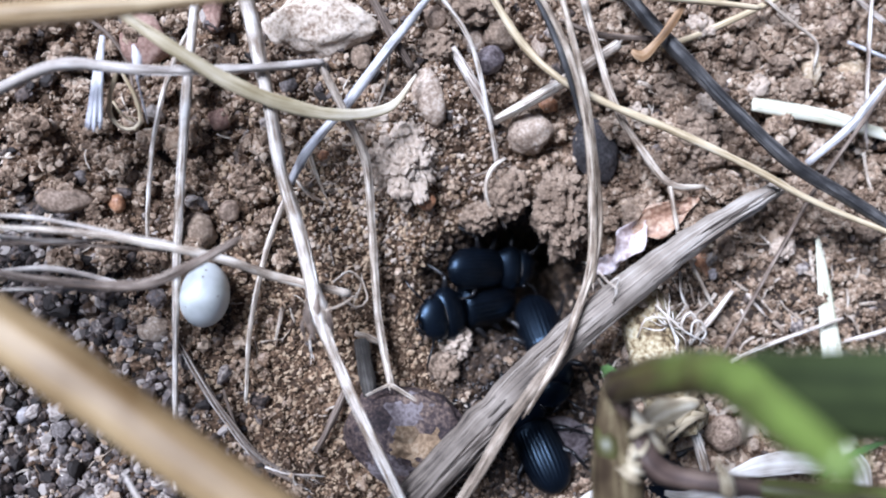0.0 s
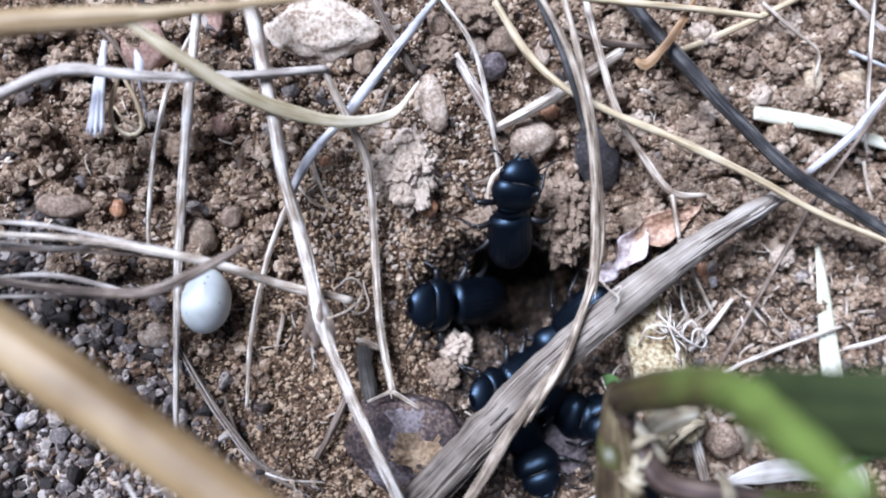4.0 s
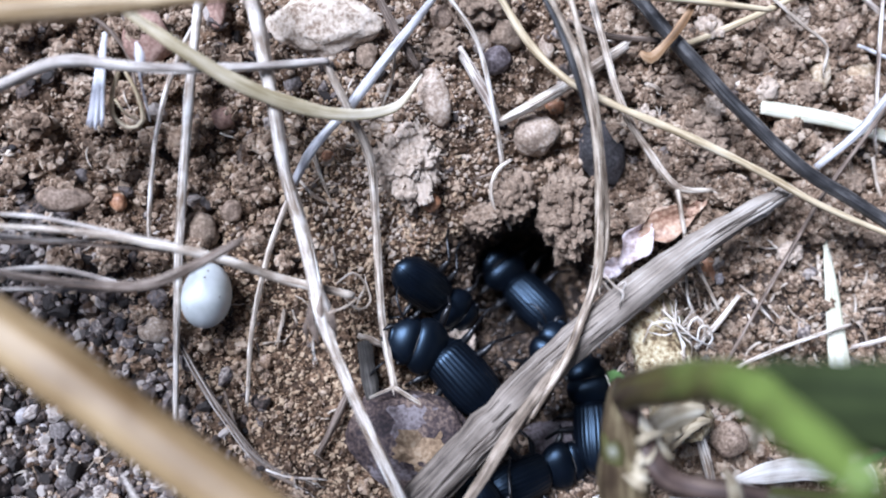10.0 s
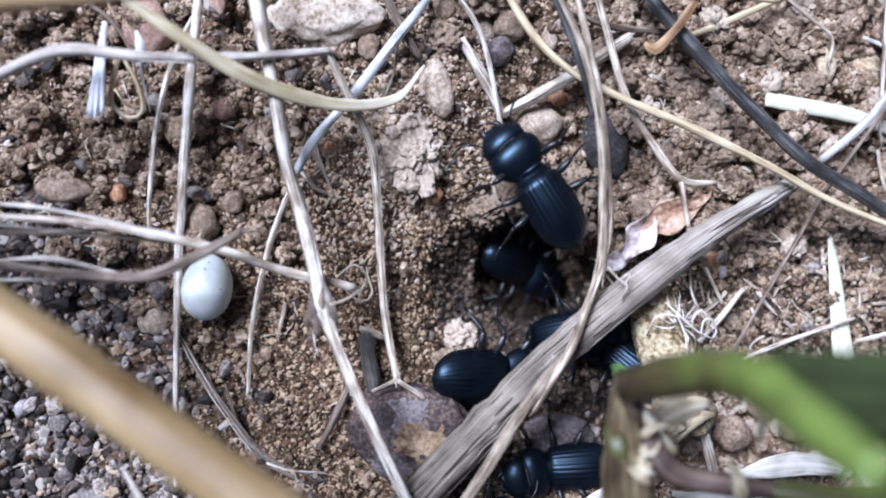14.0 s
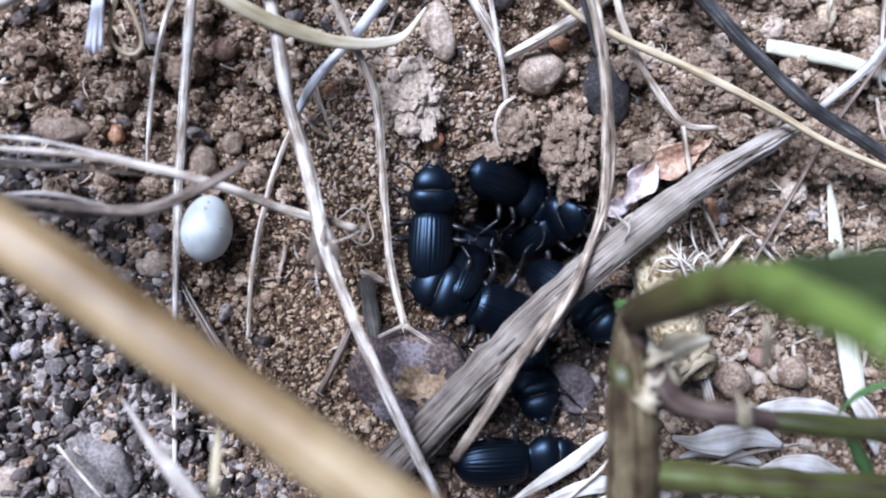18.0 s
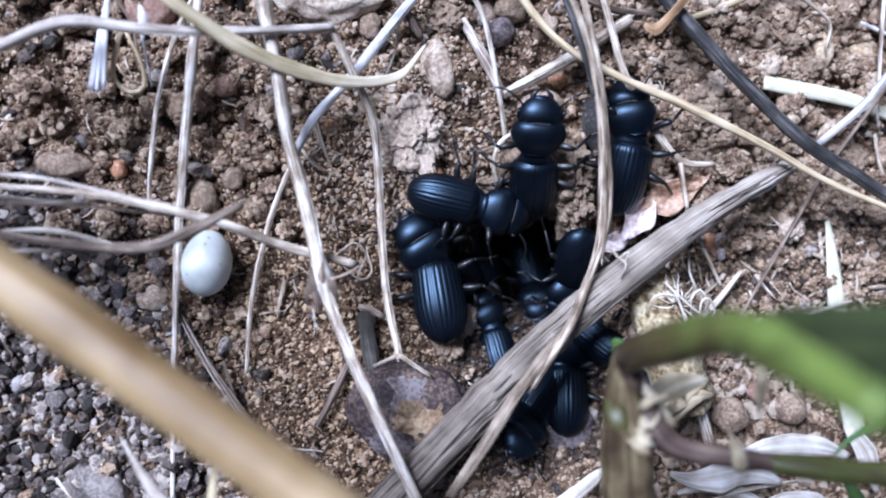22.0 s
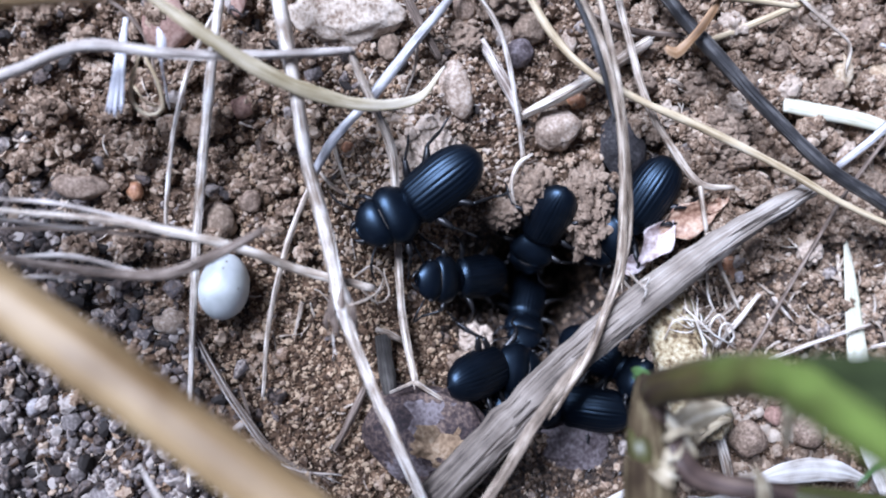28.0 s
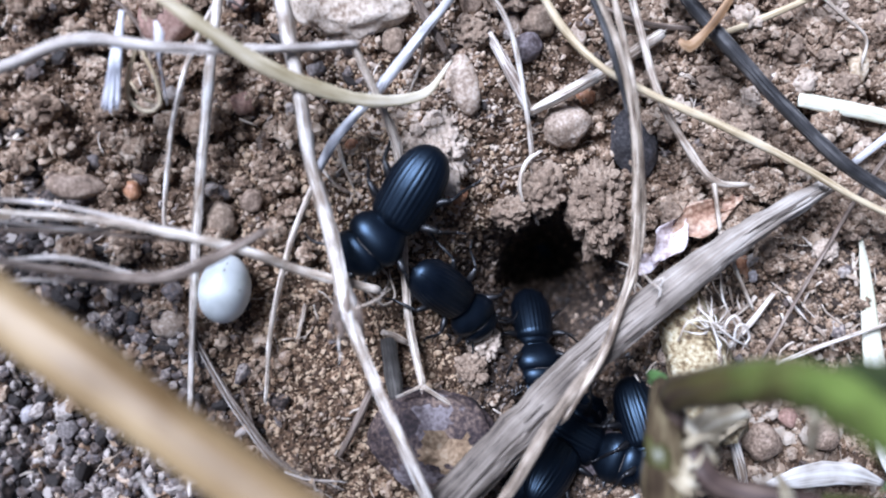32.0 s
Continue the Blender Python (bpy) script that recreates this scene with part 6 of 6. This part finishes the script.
def motions():
    swing(hanging_stem, (-14.5, 21.9, 9.5), [(0, 0, 0, 0), (14, 0, 0.3, 0), (16.5, 0, 1.5, -0.4), (19.5, 0, 1.1, -0.4), (20.2, -3, 1.3, 0.4), (20.5, -5, 1.3, 1.5), (21, -7, 2.2, 2.6), (21.5, -4, 1.0, 1.0), (22, -2, 0.9, 0.6), (22.5, 0, 0.9, 0.1), (23.5, 0, 1.0, -0.3), (24.5, 0, 0.5, -0.6), (26, 0, 0.5, 0), (32, 0, 0.5, 0)])
    crawl(beetles[0], 0.918, [
        (0, 6.46, -2.58, 0, 0, 6),
        (0.5, 8.30, -3.06, -8, -8, 6),
        (1, 15.45, -7.20, -14, -22, 6),
        (1.5, 14.50, -7.20, -28, -9, 6),
        (1.75, 14.02, -1.04, 45, -3, 6),
        (2, 10.45, 4.80, 79, 2, 2),
        (3, 8.53, 7.21, 61, 18, 1),
        (3.5, 9.02, 8.46, 70, -20, 1),
        (4.5, 6.24, 3.75, 126, -11, 1.5),
        (5.5, 2.76, -1.54, 182, -2, 2),
        (6, 0.37, 2.94, 165, -4, 3),
        (6.25, 2.77, 4.59, 125, -3, 2.5),
        (6.5, 3.74, 6.48, 85, -2, 2),
        (7, 6.49, 9.01, 48, 24, 1),
        (7.5, 6.00, 9.36, 30, -12, 1),
        (8, -2.34, 3.98, 26, 0, 2),
        (8.5, -1.62, 0.81, -39, -2, 2),
        (9, -2.79, -5.57, -94, 2, 1),
        (9.5, -2.98, -7.12, -90, -12, 1),
        (10, -1.54, -5.81, -40, 0, 1),
        (10.5, 0.87, -3.96, -15, 12, 1),
        (11, 6.13, -2.82, 4, -9, 0),
        (12, 11.54, -3.22, -8, -7, 0),
        (13, 11.30, -3.52, -12, -7, 0),
        (14, 10.69, -3.13, -21, -11, 0),
        (14.5, 10.53, -2.17, -25, 9, 0),
        (15.5, 8.76, -4.61, -66, -11, 0),
        (16.2, 3.51, -7.21, -141, -10, 0),
        (17, -0.62, -5.25, -170, -7, 1),
        (17.25, -1.90, -4.62, -212, -5, 1),
        (17.5, -4.23, -5.09, -254, -3, 1),
        (18, -2.55, -3.05, -272, 3, 2),
        (19, -4.57, 0.04, -274, 20, 1),
        (19.5, -3.48, 2.76, -282, -4, 1),
        (20, -1.09, 3.61, -300, 14, 1),
        (21, 2.99, 10.54, -314, 12, 1),
        (22, 3.68, 2.38, -372, -2, 2),
        (22.5, 4.12, 0.80, -398, -29, 1),
        (23, 8.69, -3.77, -406, -20, 1),
        (24, 7.13, -9.92, -457, -26, 1),
        (25, 1.58, -6.69, -472, -37, 0),
        (27.5, -0.07, -5.13, -527, -9, 1),
        (28, -2.37, -4.44, -535, -2, 1),
        (29, -0.76, -4.26, -530, -14, 1),
        (30, 0.35, -8.35, -497, -10, 0),
        (30.5, -1.69, -8.61, -457, -1, 0),
        (31, -2.79, -7.24, -442, -4, 1.2),
        (32, -2.14, -6.76, -396, -14, 3.2),
    ], 40)
    crawl(beetles[1], 1.074, [
        (0, 0.89, -8.50, -170, 5, 0),
        (1, -2.87, -10.18, -138, 4, 0),
        (2, -2.17, -9.75, -136, -18, 0),
        (3, -1.38, -10.33, -129, -5, 0),
        (3.5, -1.24, -7.34, -169, -4, 0),
        (5.5, 2.23, -5.94, -186, -6, 0),
        (6, 2.19, -6.51, -194, 3, 0),
        (6.25, -0.34, -6.15, -239, 5, 0),
        (6.5, -3.23, -6.67, -285, 7, 0),
        (7, -1.28, -10.21, -326, 10, 0),
        (7.5, 0.04, -11.82, -334, -17, 0),
        (7.75, 2.44, -12.61, -273, -2, 0.5),
        (8, 4.74, -11.51, -213, 12, 1),
        (8.5, 4.23, -12.83, -247, -1, 0),
        (9, -1.99, -13.67, -199, 7, 0),
        (10, -1.13, -13.02, -227, 30, 0),
        (10.5, -0.59, -14.51, -251, -5, 0),
        (10.75, -1.45, -14.09, -300, -11, 0.5),
        (11, -1.46, -13.68, -350, -17, 1),
        (12, 5.26, -17.36, -371, -7, 1),
        (13, 2.23, -14.93, -367, -37, 1),
        (14, 6.13, -16.97, -362, -3, 1),
        (16.5, 6.36, -17.13, -374, 6, 0),
        (16.75, 7.19, -17.96, -315, 6, -0.5),
        (17, 8.92, -17.75, -257, 7, -1),
        (17.5, 4.78, -16.65, -220, 7, 0),
        (18, 2.23, -14.33, -202, 0, 0),
        (18.5, 3.94, -15.11, -262, 4, 1),
        (19, 2.20, -13.67, -344, 4, 1),
        (19.25, 2.21, -13.50, -346, 3, 1),
        (19.5, 0.14, -12.36, -296, -4, 1),
        (20, -1.08, -9.37, -277, -2, 1),
        (21, 1.16, -8.46, -288, 15, 3),
        (22, -1.91, -5.51, -260, 24, 1),
        (22.5, -2.71, -5.94, -264, 8, 1),
        (23, -4.27, -4.73, -269, 6, 1),
        (23.5, -3.88, 0.59, -326, 2, 2),
        (24, -8.08, 2.26, -355, -1, 2),
        (24.5, -7.78, 1.91, -401, -3, 2),
        (25, -1.98, 4.00, -454, -20, 2),
        (25.5, -4.85, 4.65, -486, -1, 2),
        (27.5, -5.10, 4.63, -491, -19, 2),
        (28, -7.17, 4.55, -501, -10, 2),
        (29, -6.36, 5.10, -492, -23, 2),
        (30, -4.96, 7.80, -485, -24, 2),
        (30.5, -6.48, 5.29, -466, 2, 2),
        (31, -10.31, 3.41, -501, -9, 2),
        (32, -10.11, 2.18, -481, -15, 2),
    ], 41)
    crawl(beetles[2], 0.984, [
        (0, 14.84, -15.61, -75, -14, 0),
        (1, 7.18, -16.36, -149, 24, -1),
        (2, 14.01, -15.56, -102, -13, -1),
        (3, 16.07, -14.28, -91, -11, 0),
        (4.5, 17.55, -8.99, -158, 11, -1),
        (6, 17.39, -6.74, -225, 34, -2),
        (6.5, 7.92, -11.59, -261, -2, 0),
        (7, 9.91, -10.41, -275, -14, 0),
        (8, 15.44, -11.35, -243, 1, 0),
        (9, 14.05, -5.35, -233, -3, 0),
        (10, 10.19, -4.90, -225, -4, 0),
        (10.5, 13.02, -2.55, -236, -6, 6),
        (11, 11.90, -0.93, -253, -2, 10),
        (12, 12.38, 7.82, -252, -4, 4.5),
        (13, 12.38, 7.68, -261, -6, 4.5),
        (14, 9.56, 8.30, -237, 8, 4.5),
        (14.5, 9.19, 8.36, -240, 2, 4),
        (16.5, 7.20, 4.61, -223, 6, 2),
        (17, 3.70, 2.09, -187, -4, 2),
        (17.25, 3.75, 2.04, -233, -2, 2),
        (17.5, 4.67, 2.18, -279, -1, 2),
        (17.75, 7.24, 1.56, -326, -13, 2.5),
        (18, 8.50, 1.03, -373, -25, 3),
        (19, 7.17, -2.15, -338, 26, 1),
        (20, 10.05, -1.80, -275, 12, 2),
        (21, 10.88, 6.26, -268, 1, 2),
        (22, 10.67, 9.52, -269, -2, 2),
        (22.5, 11.80, 16.52, -340, -2, 2),
        (23, 14.15, 16.97, -358, -20, 2),
        (24, 20.59, 13.75, -384, -34, 2),
        (24.5, 21.11, 7.37, -427, -31, 2),
        (25, 21.98, -0.49, -470, -27, 2),
        (27.5, 21.23, 3.81, -469, -13, 2),
        (28, 21.54, 3.53, -481, -16, 1),
        (29, 17.72, -11.33, -441, -11, 0),
        (29.5, 18.02, -6.23, -520, -3, -8.5),
        (30, 16.37, -4.12, -600, 5, -17),
        (32, 15.79, -5.23, -594, 10, -17),
    ], 42)
    crawl(beetles[3], 0.984, [
        (0, 12.25, -24.51, 113, -2, 0),
        (1, 5.24, -16.95, 95, 40, 0),
        (1.5, 4.85, -16.15, 94, 5, 0),
        (2, 11.22, -17.06, 128, 9, 0),
        (3, 7.37, -18.12, 136, -17, 0),
        (3.83, 7.25, -18.36, 195, -14, 0),
        (4.67, 8.47, -18.87, 254, -11, 0),
        (5.5, 8.56, -17.26, 312, -8, 0),
        (6, 8.92, -17.13, 314, -10, 0),
        (7, 18.06, -19.92, 311, -6, -1),
        (8, 16.46, -18.86, 354, 3, -1.5),
        (9, 14.98, -18.13, 396, 13, -2),
        (10, 13.87, -16.53, 410, 19, -2),
        (11, 9.36, -15.74, 421, 15, 0),
        (12, 10.94, -10.71, 360, -2, 0),
        (13, 15.44, -11.06, 356, 13, 0),
        (14, 20.33, -11.14, 377, 5, 0),
        (17, 15.38, -3.94, 406, 5, 6),
        (18, 15.59, -2.77, 403, -19, 2),
        (19, 16.04, -2.81, 418, 6, 4),
        (20, 14.83, 5.70, 457, 20, 2),
        (21, 22.70, 11.30, 445, 21, 2),
        (22, 23.08, 11.29, 441, 20, 2),
        (22.5, 17.82, 11.08, 491, 18, 1),
        (23, 18.06, 1.41, 446, 0, -1),
        (24, 18.66, -4.82, 464, -3, -17),
        (32, 16.22, -4.09, 474, -12, -17),
    ], 43)
    crawl(beetles[4], 0.86, [
        (0, 15.14, -3.73, -166, 0, -17),
        (16.5, 13.21, -5.84, -179, -11, -17),
        (17.25, 8.62, -8.07, -237, -5, -8.5),
        (18, 2.88, -9.36, -294, 1, 0),
        (19, 7.06, -10.61, -305, 8, -3),
        (19.5, 8.02, -7.99, -361, 4, -10),
        (20, 9.72, -5.48, -418, 0, -17),
        (21, 12.16, -5.05, -404, -23, -1),
        (22, 13.36, -9.26, -435, -8, 0),
        (23, 15.45, -11.34, -423, -9, -3),
        (24, 13.88, -7.87, -468, -11, -10),
        (25, 13.86, -4.70, -512, -13, -17),
        (27.5, 8.72, -11.82, -470, 11, -1),
        (28, 8.45, -11.43, -464, 1, 0),
        (29, 9.76, -9.12, -445, 9, 0),
        (30, 9.78, -7.84, -447, -13, 0),
        (31, 7.53, -12.19, -467, -24, 0),
        (32, 8.90, -13.90, -445, 2, 0),
    ], 44)
    crawl(beetles[5], 0.937, [
        (0, 18.02, -44.30, 95, 5, 0),
        (1, 14.68, -40.41, 85, -5, 0),
        (1.5, 11.72, -34.17, 75, -12, 0),
        (2, 11.06, -25.49, 69, -19, 0),
        (2.5, 12.73, -23.99, 29, 2, 0),
        (3, 15.19, -22.12, -11, 23, 0),
        (6, 17.51, -21.04, -62, 17, 0),
        (6.5, 17.90, -22.09, 2, 8, 0),
        (7, 17.68, -23.60, 66, -2, 0),
        (8, 18.21, -15.61, 65, 15, 0),
        (9, 18.74, -25.73, 70, 10, 0),
        (10, 20.20, -21.04, 91, 11, 0),
        (11, 22.01, -22.11, 144, 9, 0),
        (12, 22.06, -16.51, 125, -15, -1),
        (14, 21.96, -14.06, 140, 10, 0),
        (15, 21.05, -14.95, 198, 10, 0),
        (16, 19.68, -14.35, 256, 9, 0),
        (17, 18.53, -16.54, 315, 9, 0),
        (18, 19.04, -15.07, 328, -18, 0),
        (19, 19.54, -17.31, 315, -11, 1),
        (20, 20.75, -17.85, 317, 2, 0),
        (21, 19.86, -17.97, 315, 19, 0),
        (22, 23.67, -17.78, 320, 15, -1),
        (23, 19.67, -18.28, 302, 14, 0),
        (24, 19.35, -19.99, 341, -2, 0),
        (25, 18.88, -22.80, 326, 19, 0),
        (28, 22.14, -16.26, 335, -8, -1),
        (29, 22.24, -16.04, 301, 5, 0),
        (30, 21.69, -17.70, 293, -16, 0),
        (31, 21.87, -19.08, 298, 12, 0),
        (31.5, 22.26, -23.95, 290, 8, 0),
        (32, 23.04, -26.24, 284, 4, 0),
    ], 45)
    crawl(beetles[6], 0.937, [
        (0, 7.23, -22.86, 39, -1, -2),
        (2, 7.74, -22.99, 36, -7, -2),
        (3, 13.37, -24.62, -24, -10, 0),
        (5.5, 10.04, -30.38, -93, -4, 0),
        (6, 10.11, -31.35, -95, 1, 0),
        (7, 11.29, -28.28, -91, 4, 0),
        (8, 7.20, -37.69, -112, 4, 0),
        (11, 5.39, -35.95, -44, -8, 0),
        (14, 4.32, -35.63, 25, -20, 0),
        (16.5, 6.62, -33.82, 3, 7, 0),
        (17, 7.70, -35.21, 0, 4, 0),
        (18, 10.00, -34.68, 2, 2, 0),
        (19, 8.39, -35.64, -13, -5, 0),
        (19.5, 7.82, -32.29, -58, -9, 0),
        (20, 7.60, -31.87, -103, -14, 0),
        (21, 10.28, -27.76, -123, -2, 0),
        (22, 10.79, -26.41, -130, 9, 0),
        (23, 11.04, -25.95, -127, 2, 0),
        (23.33, 10.11, -25.79, -72, 3, -0.666667),
        (23.67, 7.64, -25.66, -17, 5, -1.33333),
        (24, 6.72, -25.80, 37, 6, -2),
        (31, 3.43, -21.89, 40, 2, -2),
        (32, 12.05, -26.88, 48, -1, 0),
    ], 46)
    crawl(beetles[7], 0.956, [
        (0, 26.65, -26.81, 127, 8, -2),
        (3, 25.33, -25.10, 135, 0, -1),
        (6, 18.10, -27.29, 56, -5, 0),
        (7, 16.95, -25.02, 72, -10, 0),
        (7.5, 16.50, -27.21, 137, -10, 0),
        (8, 14.03, -28.36, 203, -11, 0),
        (9, 8.48, -28.57, 173, -1, -1),
        (9.17, 9.05, -29.34, 231, 5, -0.666667),
        (9.33, 10.59, -29.18, 289, 11, -0.333333),
        (9.5, 9.35, -27.94, 348, 17, 0),
        (10, 12.58, -29.22, 375, 1, 0),
        (10.5, 16.07, -26.73, 432, 24, 0),
        (10.75, 16.21, -28.10, 475, 8, 0),
        (11, 16.42, -28.78, 518, -7, 0),
        (12, 14.75, -25.97, 471, -3, 0),
        (13, 14.09, -26.08, 474, -11, 0),
        (14, 12.94, -29.74, 544, 9, 0),
        (15.25, 14.30, -29.46, 599, 7, 0),
        (16.5, 16.60, -28.78, 654, 6, 0),
        (17, 13.45, -25.98, 649, 6, 0),
        (18, 11.40, -24.94, 635, 9, 0),
        (19, 11.68, -24.02, 638, 2, 0),
        (19.5, 12.66, -22.76, 712, 6, 0),
        (20, 15.54, -21.62, 786, 10, 0),
        (21, 15.74, -19.61, 825, -1, 0),
        (22, 16.36, -19.36, 809, -10, 0),
        (22.33, 15.98, -20.97, 864, -8, 0),
        (22.67, 14.83, -22.04, 918, -6, 0),
        (23, 12.98, -23.52, 972, -4, 0),
        (24, 11.26, -26.87, 972, -5, 0),
        (25, 12.87, -26.84, 977, -2, 0),
        (26.5, 13.88, -23.97, 936, -2, 0),
        (28, 13.83, -21.44, 895, -2, 0),
        (29, 8.54, -18.10, 852, -1, 0),
        (30, 8.62, -20.07, 846, 6, 0),
        (31, 13.37, -24.84, 810, 6, 0),
        (31.25, 13.48, -25.70, 765, 3, 0),
        (31.5, 13.74, -26.02, 720, 0, 0),
        (32, 17.53, -26.74, 693, 8, 0),
    ], 47)
    crawl(beetles[8], 0.956, [
        (0, -15.79, -48.11, 100, 0, 0),
        (14, -13.41, -45.63, 80, 0, 0),
        (18, -16.12, -49.48, 110, 0, 0),
        (19.2, -18.74, -44.21, 105, 8, 0),
        (19.7, -20.99, -36.87, 100, -6, 0),
        (20, -22.48, -30.79, 100, -8, 0),
        (20.1, -20.51, -26.39, 92, 0, 0),
        (20.2, -17.98, -21.47, 84, 0, 0),
        (20.4, -14.03, -17.05, 42, 6, 0),
        (20.6, -9.42, -12.18, 52, 4, 0),
        (21, -6.22, -8.63, 68, -6, 0),
        (22, 2.44, -6.80, 23, -4, -1),
        (23, 1.08, -8.75, -20, -20, 0),
        (23.5, 0.31, -5.99, -95, -7, 0),
        (24, -1.81, -4.48, -170, 5, 0),
        (25, -10.06, -4.22, -233, 26, 1),
        (25.7, -11.33, -7.62, -229, 36, 1),
        (26.05, -11.27, -9.79, -187, 22, 1),
        (26.4, -10.91, -11.86, -146, 8, 1),
        (26.75, -8.47, -14.12, -99, 26, 0.5),
        (27.1, -5.32, -16.89, -53, 45, 0),
        (28, 3.61, -15.89, 15, -25, 1),
        (29, 0.40, -12.18, -11, -31, 1),
        (30, -7.95, -6.64, -22, -1, 2),
        (30.5, -6.45, -12.82, -33, -12, 2),
        (31, -0.11, -16.47, -12, -5, 1),
        (31.5, 10.48, -22.99, -10, 16, -1),
        (32, 10.40, -27.52, 34, 2, -2),
    ], 48)
    crawl(beetles[9], 0.907, [
        (0, 17.54, -5.00, -165, 0, -17),
        (20, 17.07, -11.09, -117, -1, -17),
        (21, 17.07, -6.87, -92, -8, 0),
        (22, 16.71, -6.14, -91, -15, 0),
        (22.5, 13.45, 3.52, -105, -6, 1),
        (23, 11.70, 3.90, -108, 2, 2),
        (24, 10.58, 2.02, -115, 11, 1),
        (25, 8.68, -9.38, -97, -7, 0),
        (25.5, 8.46, -10.19, -96, -5, 0),
        (27.5, 11.14, 1.75, -114, 5, 1),
        (28, 10.28, 2.32, -112, 2, 1),
        (29, 10.08, 1.45, -88, 4, 1),
        (30, 12.51, 1.50, -84, -6, 1),
        (31, 12.08, -2.80, -101, 6, -3),
        (32, 11.83, -4.27, -101, 7, -17),
    ], 49)
    crawl(beetles[10], 0.812, [
        (0, 13.00, -14.27, 154, -13, -17),
        (20, 10.86, -18.71, 136, -7, -3),
        (21, 6.00, -12.93, 128, -7, -1),
        (22, 6.39, -14.71, 106, 8, -1),
        (23, 7.12, -17.31, 165, -6, -2),
        (24, 9.43, -14.43, 163, -4, -17),
        (27, 11.88, -16.37, 163, 0, -17),
        (28, 11.36, -19.20, 163, 0, -2),
        (29, 9.75, -18.64, 158, -11, -1),
        (30, 6.96, -18.41, 146, 7, 0),
        (31, 8.90, -20.02, 165, 7, -2),
        (32, 11.36, -20.87, 167, -5, -2),
    ], 50)


motions()
